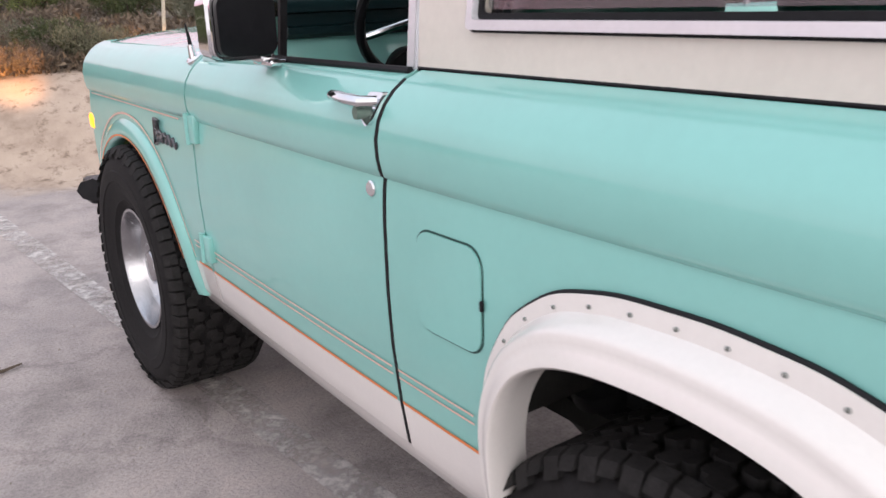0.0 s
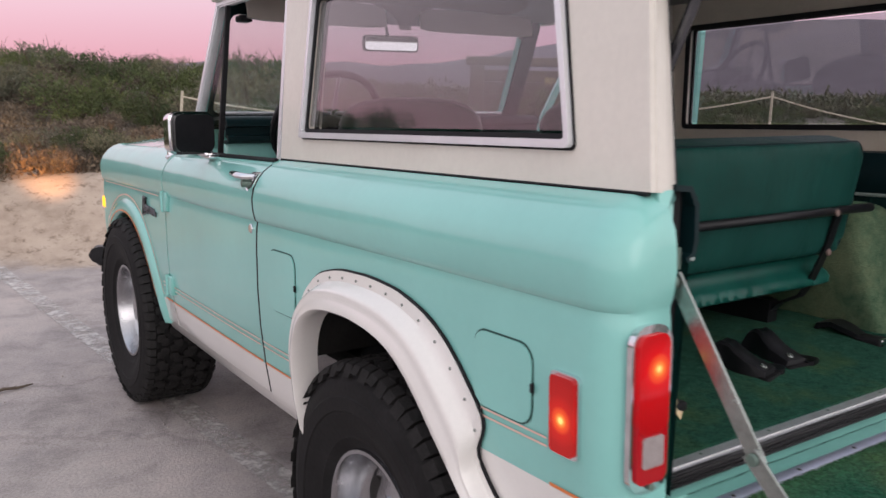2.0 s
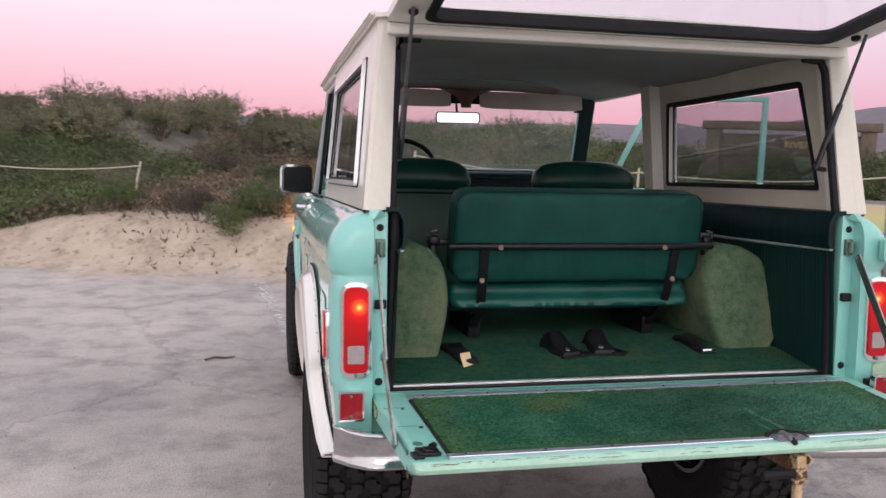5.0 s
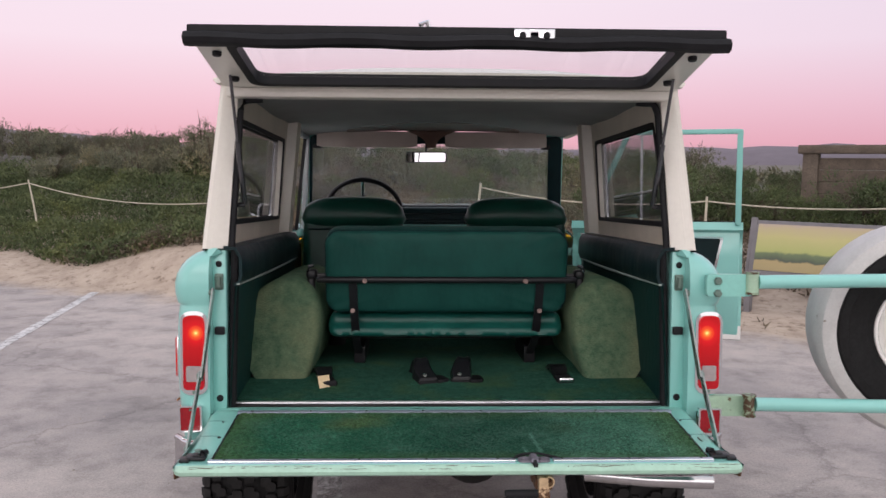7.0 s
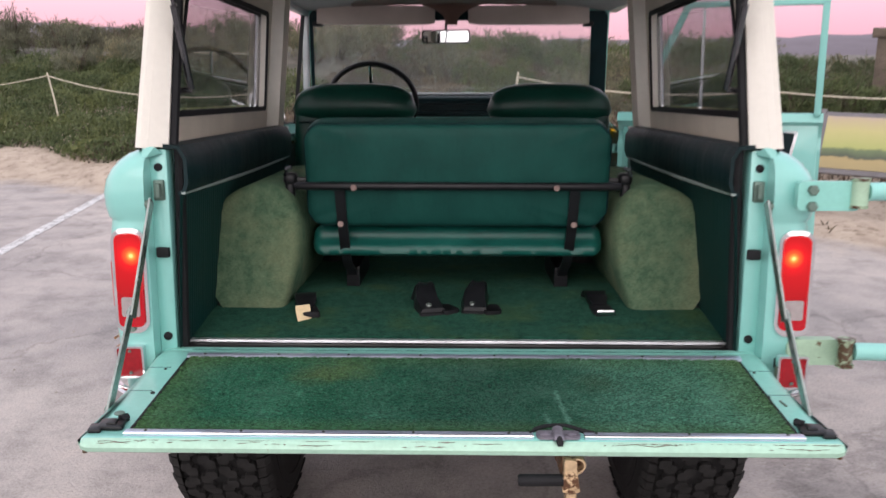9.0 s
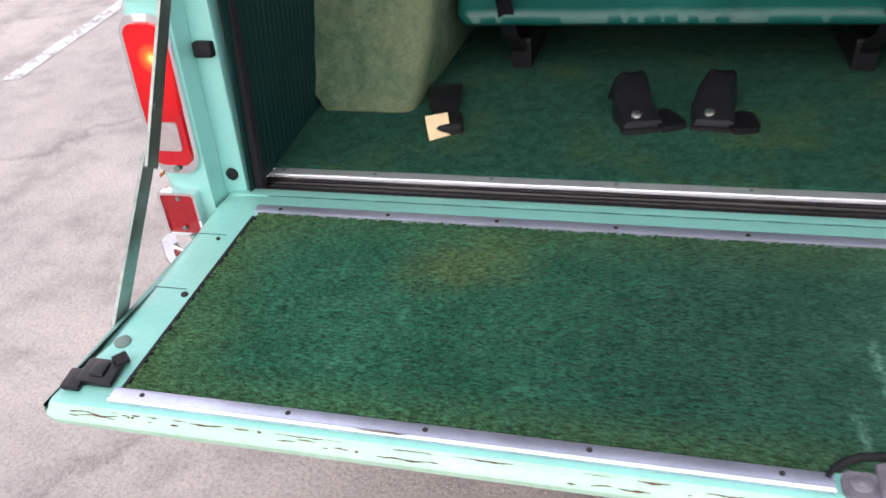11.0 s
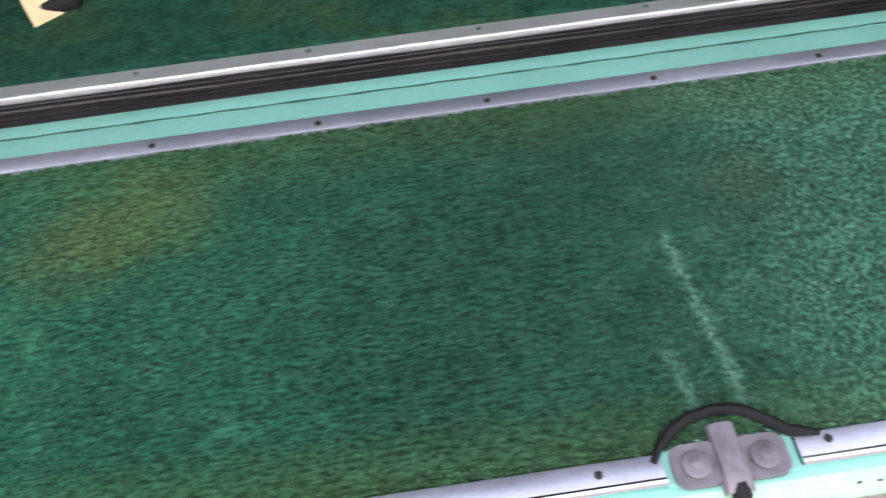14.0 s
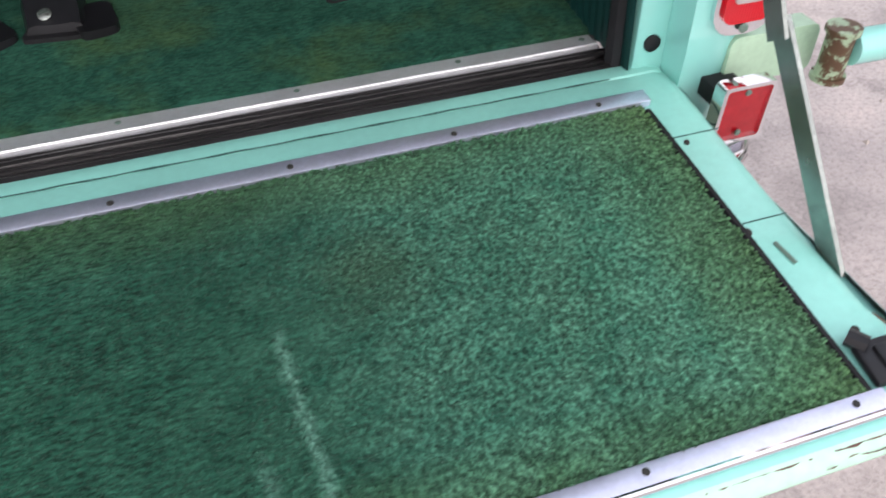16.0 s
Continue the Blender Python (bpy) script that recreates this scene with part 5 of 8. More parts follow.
for x in (0.160, 0.222):
    box(bm, x - 0.022, x + 0.022, LE.y - 0.026, LE.y - 0.004, LE.z - 0.036, LE.z - 0.004, 0.004)
box(bm, 0.14, 0.245, LE.y - 0.020, LE.y - 0.006, LE.z - 0.012, LE.z - 0.002, 0.002)
st = part("striker", bm, CHROME, lg, "bright latch striker")
for x in (0.160, 0.222):
    bm = bmesh.new()
    disc(bm, Matrix.Translation((x, LE.y - 0.026, LE.z - 0.020)) @ pose(0, 0, 0, 90, 0, 0), 0.009, 0.005, 10)
    part("bolt", bm, BLACK, st)
bm = bmesh.new()
tube(bm, [lift_at(-0.10, LEN - 0.03, 0.0), lift_at(-0.10, LEN - 0.02, 0.018), lift_at(-0.082, LEN - 0.02, 0.026), lift_at(-0.075, LEN - 0.03, 0.0)], 0.008, 8)
part("grab_handle", bm, CHROME, lg)
bm = bmesh.new()
box(bm, -0.16, 0.17, -0.385, -0.372, 1.716, 1.722, 0.002)
part("latch_bar", bm, CREAM, lg)
for s in (-1, 1):
    for v in (0.10, 0.33):
        bm = bmesh.new()
        disc(bm, Matrix.Translation(lift_at(s * 0.650, v, -0.022)) @ (-LN).to_track_quat("Z", "Y").to_matrix().to_4x4(), 0.013, 0.012, 10)
        part("rubber_stop", bm, BLACK, lg)
    bm = bmesh.new()
    tube(bm, [(s * 0.657, -0.070, 1.684), (s * 0.657, 0.025, 1.495)], 0.005, 8)
    tube(bm, [(s * 0.657, 0.025, 1.495), (s * 0.656, 0.119, 1.307)], 0.009, 8)
    tube(bm, [(s * 0.655, 0.120, 1.305), (s * 0.700, 0.118, 1.300)], 0.008, 8)
    part("gas_strut", bm, DARK_CHROME, lg, "dark grey gas strut")

# ---------------------------------------------------------------- rear lamps, jambs, bumper
for s in (-1, 1):
    rp = lambda off: lambda u, v, w: Vector((s * u, float(np.interp(v, *REAR_Z)) - off - w, v))
    dx = 0.013 if s > 0 else -0.004
    ex = -0.006 if s > 0 else 0.0
    eo = 0.046 if s > 0 else -0.002
    o = rounded(0.750 + dx, 0.834 + dx, 0.719, 0.978, 0.032)
    i = rounded(0.759 + dx, 0.825 + dx, 0.735, 0.966, 0.024)
    bm = bmesh.new()
    ring_prism(bm, o, i, rp(-0.004), 0.011)
    bmesh.ops.bevel(bm, geom=[e for e in bm.edges if e.calc_face_angle(0) > 1.2], offset=0.005, segments=2, affect="EDGES")
    tl = part("tail_lamp", bm, CHROME, car, "lit red tail lamp in a chrome bezel")
    for z0, z1, m, name in ((0.814, 0.965, RED_LENS_L if s < 0 else RED_LENS, "lens"), (0.736, 0.840, RED_DIM, "lower_lens")):
        bm = bmesh.new()
        plate(bm, rounded(0.760 + dx, 0.824 + dx, z0, z1, 0.018 if name == "lens" else 0.014), rp(-0.002), 0.0150 if name == "lens" else 0.0140)
        part(name, bm, m, tl)
    bm = bmesh.new()
    plate(bm, rounded(0.770 + dx, 0.814 + dx, 0.762, 0.810, 0.005), rp(0.0), 0.0145)
    part("reversing_lens", bm, CLEAR_LENS, tl, "clear reversing lens")
    bm = bmesh.new()
    disc(bm, Matrix.Translation((s * (0.791 + dx), -0.0145, 0.7295)) @ pose(0, 0, 0, 90, 0, 0), 0.006, 0.003, 10)
    part("screw", bm, STEEL, tl)
    bm = bmesh.new()
    ring_prism(bm, rounded(0.764 + ex, 0.834 + ex, 0.606, 0.688, 0.006, 2), rounded(0.769 + ex, 0.829 + ex, 0.611, 0.683, 0.004, 2), rp(eo), 0.020)
    rf = part("reflector", bm, CHROME, car, "red square reflector in a thin chrome frame")
    bm = bmesh.new()
    plate(bm, rounded(0.768 + ex, 0.830 + ex, 0.610, 0.684, 0.004, 2), rp(eo), 0.016)
    part("reflector_lens", bm, RED_DULL, rf)
    for z in (0.620, 0.675):
        bm = bmesh.new()
        disc(bm, Matrix.Translation((s * (0.799 + ex), -0.018 - eo, z)) @ pose(0, 0, 0, 90, 0, 0), 0.004, 0.003, 8)
        part("screw", bm, STEEL, rf)
    if s > 0:
        bm = bmesh.new()
        box(bm, 0.772, 0.815, -0.046, 0.0, 0.640, 0.665, 0.003)
        part("reflector_bracket", bm, BLACK, rf)
    # side marker
    sp = lambda off: lambda u, v, w: Vector((s * (side_x(v) + off + w), u, v))
    bm = bmesh.new()
    ring_prism(bm, rounded(0.068, 0.132, 0.755, 0.890, 0.010, 3), rounded(0.074, 0.126, 0.761, 0.884, 0.008, 3), sp(-0.004), 0.012)
    mk = part("side_marker", bm, CHROME, car, "lit red side marker lamp")
    bm = bmesh.new()
    plate(bm, rounded(0.073, 0.127, 0.760, 0.885, 0.008, 3), sp(-0.004), 0.018)
    part("lens", bm, MARKER_LENS if s < 0 else RED_DULL, mk)
    # jamb beside the opening
    bm = bmesh.new()
    box(bm, s * 0.698, s * 0.742, 0.036, 0.09, 0.54, 1.163, 0.006)
    jb = part("jamb", bm, MINT, car, "mint tailgate jamb")
    for z, r in ((1.120, 0.010), (0.699, 0.011)):
        bm = bmesh.new()
        disc(bm, Matrix.Translation((s * 0.720, 0.036, z)) @ pose(0, 0, 0, 90, 0, 0), r, 0.004, 12)
        part("grommet", bm, BLACK, jb)
    bm = bmesh.new()
    box(bm, s * 0.706, s * 0.732, 0.024, 0.038, 1.040, 1.090, 0.004)
    tube(bm, [(s * 0.718, 0.016, 1.050), (s * 0.718, 0.016, 1.083)], 0.009, 8)
    part("latch_striker", bm, STEEL, jb)
    bm = bmesh.new()
    box(bm, s * 0.702, s * 0.734, 0.022, 0.038, 0.900, 0.925, 0.004)
    part("rubber_buffer", bm, BLACK, jb)
    bm = bmesh.new()
    tube(bm, [(s * (0.688 - 0.014 * (z - 0.655) / 0.51), 0.060, z) for z in steps(0.655, 1.165, 6)], 0.013, 8)
    part("jamb_seal", bm, BLACK, car)

bm = bmesh.new()
rows = []
for x in np.linspace(-0.846, 0.846, 45):
    u = abs(x) / 0.846
    y = -0.105 + 0.10 * max(0.0, (u - 0.86) / 0.14) ** 2 * 0.9
    rows.append([Vector((x, y + yy, zz)) for yy, zz in ((0.030, 0.594), (0.0, 0.598), (-0.010, 0.597), (-0.013, 0.592), (-0.008, 0.587), (-0.004, 0.578), (-0.004, 0.548), (-0.004, 0.524), (-0.009, 0.517), (-0.014, 0.510), (-0.010, 0.503), (0.0, 0.500), (0.06, 0.500))])
sheet(bm, rows, 0.004)
part("rear_bumper", bm, BUMPER, car, "chrome rear bumper", sharp=60)
bm = bmesh.new()
tube(bm, [(0.42, -0.02, 0.470), (0.60, -0.085, 0.474), (0.79, -0.110, 0.474)], 0.023, 14, caps=False)
part("exhaust_pipe", bm, BUMPER, car, "bright exhaust tailpipe")
bm = bmesh.new()
plate(bm, round_poly([(0.203, 0.550), (0.236, 0.550), (0.233, 0.575), (0.229, 0.600), (0.229, 0.614), (0.205, 0.616), (0.206, 0.590)], 0.004), lambda u, v, w: Vector((u, -0.458 - w, v)), 0.030)
hb = part("tow_hitch", bm, BRASS, car, "worn brass-coloured tow hitch mount with a grey pin")
bm = bmesh.new()
sheet(bm, [[Vector((0.230 + 0.017 * math.sin(a) * k, y, 0.603 + 0.015 * math.cos(a))) for a in np.linspace(-0.2, 3.0, 12)] for y, k in ((-0.486, 0.9), (-0.482, 1.0), (-0.455, 1.0), (-0.450, 0.9))], 0.003)
part("curled_cup", bm, BRASS, hb, "curled cream lip")
bm = bmesh.new()
box(bm, 0.209, 0.232, -0.480, -0.462, 0.452, 0.552, 0.006)
part("drop_plate", bm, BRASS, hb)
bm = bmesh.new()
plate(bm, round_poly([(0.198, 0.575), (0.226, 0.572), (0.226, 0.618), (0.198, 0.612)], 0.004), lambda u, v, w: Vector((u, -0.380 - w, v)), 0.020)
box(bm, 0.200, 0.246, -0.460, -0.20, 0.572, 0.604, 0.006)
part("hitch_plate", bm, RUST, hb, "rust-brown hitch plate")
bm = bmesh.new()
tube(bm, [(0.119, -0.480, 0.571), (0.123, -0.480, 0.5712), (0.204, -0.480, 0.572)], [0.0095, 0.0115, 0.0115], 12)
part("hitch_pin", bm, BLACK, hb)
bm = bmesh.new()
box(bm, 0.20, 0.25, -0.20, 0.35, 0.53, 0.60, 0.005)
part("hitch_tube", bm, UNDER, hb)

# ---------------------------------------------------------------- tailgate, hanging a little below level
GS = math.atan2(0.063, 0.378)
# in the gate's frame: x across, y outwards from the hinge, z above its upper face
GM = Matrix(((1, 0, 0, 0.010), (0, -math.cos(GS), 0, -0.040), (0, -math.sin(GS), 1, 0.726), (0, 0, 0, 1)))
bm = bmesh.new()
prof = ((0.0, -0.018), (0.005, -0.003), (0.010, 0.0), (0.0262, 0.0006), (0.0280, -0.0010), (0.0300, 0.0), (0.062, 0.0), (0.15, 0.0), (0.22, 0.0), (0.30, 0.0), (0.36, 0.0), (0.385, 0.0), (0.412, 0.0), (0.448, 0.0), (0.458, 0.002), (0.466, 0.002), (0.475, -0.004), (0.478, -0.012), (0.475, -0.021), (0.467, -0.026), (0.440, -0.036), (0.390, -0.056), (0.03, -0.066), (0.0, -0.04))
rows = []
for u in [-0.728, -0.722, -0.71] + steps(-0.70, 0.70, 40) + [0.71, 0.722, 0.728]:
    inset = 0.010 if abs(u) > 0.725 else 0.003 if abs(u) > 0.72 else 0.0
    narrow = lambda v: u * float(np.interp(v, (0.0, 0.06, 0.15, 0.30, 0.36, 0.41, 0.44), (0.665, 0.678, 0.682, 0.694, 0.700, 0.718, 0.728))) / 0.728
    rows.append([GM @ Vector((narrow(v), v - (inset if v > 0.4 else 0), w - (inset if w > -0.01 else -inset))) for v, w in prof + prof[:1]])
sheet(bm, rows)
for r in (rows[0], rows[-1]):
    bm.faces.new([bm.verts.new(p) for p in r[:-1]])
bmesh.ops.remove_doubles(bm, verts=bm.verts, dist=1e-5)
# worn, yellowed lip paint, its colour also lightened for the western sky's light
LIP = mat("weathered_lit_lip_paint", (0.40, 0.63, 0.50), 0.40, var=0.10, scale=8, grain=0.12, gscale=90, coat=0.2, spots=((0.22, 0.20, 0.12), 30.0, 0.70))
for f in bm.faces:
    c = f.calc_center_median()
    f.material_index = 1 if (-0.040 - c.y) / math.cos(GS) > 0.4655 else 0
gate = part("tailgate", bm, [MINT_WORN, LIP], car, "lowered mint tailgate with chipped paint and green carpet")


def gate_box(bm, u0, u1, v0, v1, w0, w1, bevel=0.0):
    return box(bm, u0, u1, v0, v1, w0, w1, bevel, 2, GM)


# dark chipped flakes along the lip, in two lanes
CHIP = mat("bare_rusty_metal", (0.10, 0.052, 0.040), 0.8, var=0.6, scale=70)
bm = bmesh.new()
rng = random.Random(5)
for lane0, thick0 in ((-0.55, 1.0), (0.35, 0.7), (0.9, 0.55)):
    u = -0.69
    while u < 0.69:
        ln = rng.choice((0.004, 0.008, 0.015, 0.03, 0.06)) * rng.uniform(0.7, 1.4)
        n = max(4, int(ln / 0.0022))
        top, bot = [], []
        lane = lane0 + rng.uniform(-0.25, 0.25)
        for k in range(n + 1):
            uu = u + ln * k / n
            a = math.sin(math.pi * (0.04 + 0.92 * k / n)) ** 0.6 * (0.25 + 1.2 * abs(noise.noise(Vector((uu * 90, lane0 * 3, 0)))) + 0.5 * rng.random()) * thick0
            mid_ = lane + 0.5 * noise.noise(Vector((uu * 34, 1.3 + lane0, 0)))
            hw = 0.0015 * a
            for row, sg in ((top, -1), (bot, 1)):
                q = mid_ * 0.006 + sg * hw
                row.append(GM @ Vector((uu, 0.4718 + q * 0.80, -0.0008 - 0.45 * max(0.0, q) - 0.25 * q)))
        if abs(u + ln / 2 - 0.19) > 0.06 and noise.noise(Vector((u * 7, lane0 * 5, 2.2))) > (-0.15 if lane0 < 0 else 0.08):
            sheet(bm, [top, bot])
        u += ln + rng.choice((0.002, 0.004, 0.01, 0.02)) * rng.uniform(0.6, 1.4)
part("chipped_paint", bm, CHIP, gate, "rusty chips along the lip", kind="stuff")
bm = bmesh.new()
n = 60
sheet(bm, [[GM @ Vector((-0.60 + 1.20 * i / n, 0.0280 + sg * 0.0011 + 0.0005 * math.sin(i * k), 0.0012)) for i in range(n + 1)] for sg, k in ((-1, 1.7), (1, 2.3))])
part("seam_line", bm, DARKGAP, gate)
for s in (-1, 1):
    for v in (0.128, 0.249):
        bm = bmesh.new()
        gate_box(bm, s * (0.616 + 0.08 * v), s * (0.672 + 0.05 * v), v - 0.0005, v + 0.0005, 0.0002, 0.0008)
        part("seam_line", bm, DARKGAP, gate)
# pile carpet between the two metal strips
CV0, CV1 = 0.074, 0.438
carpet_l = lambda v: -0.5965 - 0.036 * (v - 0.072) / 0.366
carpet_r = lambda v: 0.6140 + 0.027 * (v - 0.072) / 0.366
bm = bmesh.new()
n = 60
rows = []
for j in range(25):
    v = CV0 + (CV1 - CV0) * j / 24
    e = min(j, 24 - j)
    row = []
    for i in range(n + 1):
        u = carpet_l(v) + (carpet_r(v) - carpet_l(v)) * i / n
        fall = 0.0 if min(i, n - i) > 0 and e > 0 else -0.004
        row.append(GM @ Vector((u, v, 0.006 + fall + 0.0012 * noise.noise(Vector((u * 9, v * 9, 0))))))
    rows.append(row)
sheet(bm, rows, 0.004)
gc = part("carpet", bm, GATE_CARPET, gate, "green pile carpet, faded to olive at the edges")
rs = np.random.RandomState(4)
N = 74000
vv = rs.uniform(CV0 + 0.006, CV1 - 0.003, N)
vv = np.clip(np.round(vv / 0.0042) * 0.0042 + rs.normal(0, 0.0007, N), CV0 + 0.005, CV1 - 0.003)
uu = carpet_l(vv) + 0.003 + (carpet_r(vv) - carpet_l(vv) - 0.006) * rs.uniform(0, 1, N)
ang, tip = rs.uniform(0, 2 * np.pi, N), rs.normal(0, 0.0016, (N, 2))
hgt, wid = rs.uniform(0.0010, 0.0024, N), rs.uniform(0.0014, 0.0026, N)
base = np.stack([uu, vv, np.full(N, 0.0055)], -1)
ca, sa = np.cos(ang) * wid, np.sin(ang) * wid
tuft = np.stack([base + np.stack([1.9 * ca, sa, 0 * ca], -1), base + np.stack([1.9 * (-0.5 * ca - 0.87 * sa), -0.5 * sa + 0.87 * ca, 0 * ca], -1),
                 base + np.stack([1.9 * (-0.5 * ca + 0.87 * sa), -0.5 * sa - 0.87 * ca, 0 * ca], -1), base + np.stack([tip[:, 0], tip[:, 1] + 0.0008, hgt], -1)], 1)
gm = np.array(GM)
tv = tuft.reshape(-1, 3) @ gm[:3, :3].T + gm[:3, 3]
k4 = np.arange(N) * 4
tf = np.concatenate([np.stack([k4, k4 + 1, k4 + 3], -1), np.stack([k4 + 1, k4 + 2, k4 + 3], -1), np.stack([k4 + 2, k4, k4 + 3], -1)])
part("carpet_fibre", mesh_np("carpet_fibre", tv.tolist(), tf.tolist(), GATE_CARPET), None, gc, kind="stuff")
for s in (-1, 1):
    bm = bmesh.new()
    edge = carpet_l if s < 0 else carpet_r
    tube(bm, [GM @ Vector((edge(v) + s * 0.0015, v, 0.002)) for v in steps(CV0 + 0.012, CV1, 8)], 0.0045, 6)
    part("carpet_edge", bm, BLACK, gate)


def metal_strip(v0, v1, u0, u1, screws, vs, wav):
    bm = bmesh.new()
    n = 50
    rows = [[GM @ Vector((u0 + (u1 - u0) * i / n, v + (wav * noise.noise(Vector((i * 0.3, v * 30, 1))) if k in (3, 4) else 0), w)) for i in range(n + 1)]
            for k, (v, w) in enumerate(((v0, 0.0005), (v0, 0.0065), (v0 + 0.002, 0.0075), (v1 - 0.002, 0.0085), (v1, 0.0075), (v1, 0.0005)))]
    sheet(bm, rows)
    p = part("metal_strip", bm, ALU, gate, "aluminium carpet strip")
    if v0 > 0.3:
        bm = bmesh.new()
        tube(bm, [GM @ Vector((u0 + (u1 - u0) * i / n, v1 - 0.001, 0.0068)) for i in range(n + 1)], 0.0030, 8)
        part("strip_bead", bm, CHROME, p, "bright rolled edge")
    for u in screws:
        bm = bmesh.new()
        disc(bm, GM @ Matrix.Translation((u - 0.010, vs, 0.0074)), 0.0032, 0.0018, 10)
        part("screw", bm, UNDER, p)


metal_strip(0.0585, 0.0775, -0.602, 0.624, (-0.552, -0.388, -0.232, -0.073, 0.091, 0.254, 0.418, 0.577), 0.0695, 0.001)
metal_strip(0.4365, 0.4575, -0.642, 0.140, (-0.592, -0.408, -0.250, -0.078, 0.104), 0.446, 0.001)
metal_strip(0.4365, 0.4575, 0.237, 0.652, (0.270, 0.446, 0.632), 0.444, 0.001)
# latch in its notch
ZINC = mat("dull_zinc", (0.24, 0.22, 0.26), 0.5, metal=0.5, var=0.25, scale=40, grain=0.15, bump=0.2)
arc = [(0.134, 0.443), (0.140, 0.434), (0.152, 0.422), (0.167, 0.414), (0.188, 0.410), (0.207, 0.413), (0.224, 0.424), (0.236, 0.434), (0.256, 0.4385)]
bm = bmesh.new()
tube(bm, [GM @ Vector((u, v, 0.0075)) for u, v in dense(arc, 26)], [0.0028] * 3 + [0.0046] * 20 + [0.004, 0.003, 0.002], 8)
part("latch_gasket", bm, BLACK, gate)
bm = bmesh.new()
plate(bm, arc[1:-1] + [(0.236, 0.460), (0.140, 0.460)], lambda u, v, w: GM @ Vector((u, v, 0.001 + w)), 0.0035)
part("latch_well", bm, MINT, gate)
bm = bmesh.new()
for u0, u1 in ((0.146, 0.183), (0.192, 0.229)):
    plate(bm, rounded(u0, u1, 0.433, 0.464, 0.009, 3), lambda u, v, w: GM @ Vector((u, v, 0.004 + w)), 0.0045)
rows = [[GM @ Vector((u, v, 0.004 + h)) for u, h in ((0.177, 0.0), (0.179, 0.007 * k), (0.184, 0.010 * k), (0.192, 0.010 * k), (0.197, 0.007 * k), (0.199, 0.0))] for v, k in ((0.420, 0.3), (0.423, 0.9), (0.445, 1.0), (0.466, 1.0), (0.472, 0.4))]
sheet(bm, rows)
la = part("latch", bm, ZINC, gate, "dull zinc tailgate latch")
for u in (0.163, 0.212):
    bm = bmesh.new()
    disc(bm, GM @ Matrix.Translation((u, 0.4495, 0.0085)), 0.0105, 0.0035, 16)
    disc(bm, GM @ Matrix.Translation((u, 0.4495, 0.0115)), 0.0055, 0.0022, 6)
    part("bolt", bm, ZINC, la)
bm = bmesh.new()
tube(bm, [GM @ Vector((0.188, 0.464, 0.007)), GM @ Vector((0.189, 0.472, 0.003)), GM @ Vector((0.190, 0.476, -0.003))], [0.007, 0.007, 0.005], 10)
part("pull", bm, BLACK, la)
for s in (-1, 1):
    # side latches, holes, folding arm
    bm = bmesh.new()
    gate_box(bm, s * 0.650, s * 0.700, 0.396, 0.436, 0.001, 0.010, 0.004)
    gate_box(bm, s * 0.690, s * 0.716, 0.414, 0.446, 0.0, 0.008, 0.003)
    gate_box(bm, s * 0.664, s * 0.684, 0.404, 0.428, 0.008, 0.014, 0.003)
    tube(bm, [GM @ Vector((s * 0.662, 0.402, 0.010)), GM @ Vector((s * 0.652, 0.388, 0.008))], 0.008, 8)
    part("side_latch", bm, PLASTIC, gate, "black side latch")
    for u, v, r in ((0.677, 0.357, 0.011), (0.669, 0.381, 0.004), (0.634, 0.260, 0.005), (0.636, 0.138, 0.003)):
        bm = bmesh.new()
        if s > 0 and r > 0.01:
            tube(bm, [GM @ Vector((0.653, 0.278, 0.0012)), GM @ Vector((0.659, 0.304, 0.0012))], 0.0022, 6)
        else:
            disc(bm, GM @ Matrix.Translation((s * u, v, 0.0)), r, 0.0025, 14)
        part("hole", bm, STEEL if r > 0.01 else UNDER, gate)
    bm = bmesh.new()
    p0, p1, p2 = Vector((s * 0.728, 0.000, 1.035)), Vector((s * 0.726, -0.150, 0.808)), Vector((s * 0.720, -0.312, 0.640))
    for a, b, off in ((p0, p1, 0.0), (p1, p2, 0.006)):
        d = (b - a).normalized()
        nrm = d.cross(Vector((1, 0, 0))).normalized()
        q = [a - d * 0.01 + nrm * 0.013, b + d * 0.01 + nrm * 0.013, b + d * 0.01 - nrm * 0.013, a - d * 0.01 - nrm * 0.013]
        lay = [[bm.verts.new(v + Vector((s * (off + w), 0, 0))) for v in q] for w in (0, 0.005)]
        for f in (lay[0][::-1], lay[1]):
            bm.faces.new(f)
        for j in range(4):
            bm.faces.new((lay[0][j], lay[0][(j + 1) % 4], lay[1][(j + 1) % 4], lay[1][j]))
    arm = part("check_arm", bm, ARM, gate, "worn grey folding check arm")
    for p in (p0, p1, p2):
        bm = bmesh.new()
        disc(bm, Matrix.Translation(p + Vector((s * 0.008, 0, 0))) @ Vector((s, 0, 0)).to_track_quat("Z", "Y").to_matrix().to_4x4(), 0.010, 0.008, 10)
        part("rivet", bm, STEEL, arm)
    bm = bmesh.new()
    tube(bm, [(s * 0.676, 0.020, 0.654), (s * 0.708, 0.020, 0.654)], 0.008, 10)
    box(bm, s * 0.690, s * 0.704, 0.012, 0.060, 0.644, 0.656, 0.003)
    part("gate_hinge", bm, MINT, gate)


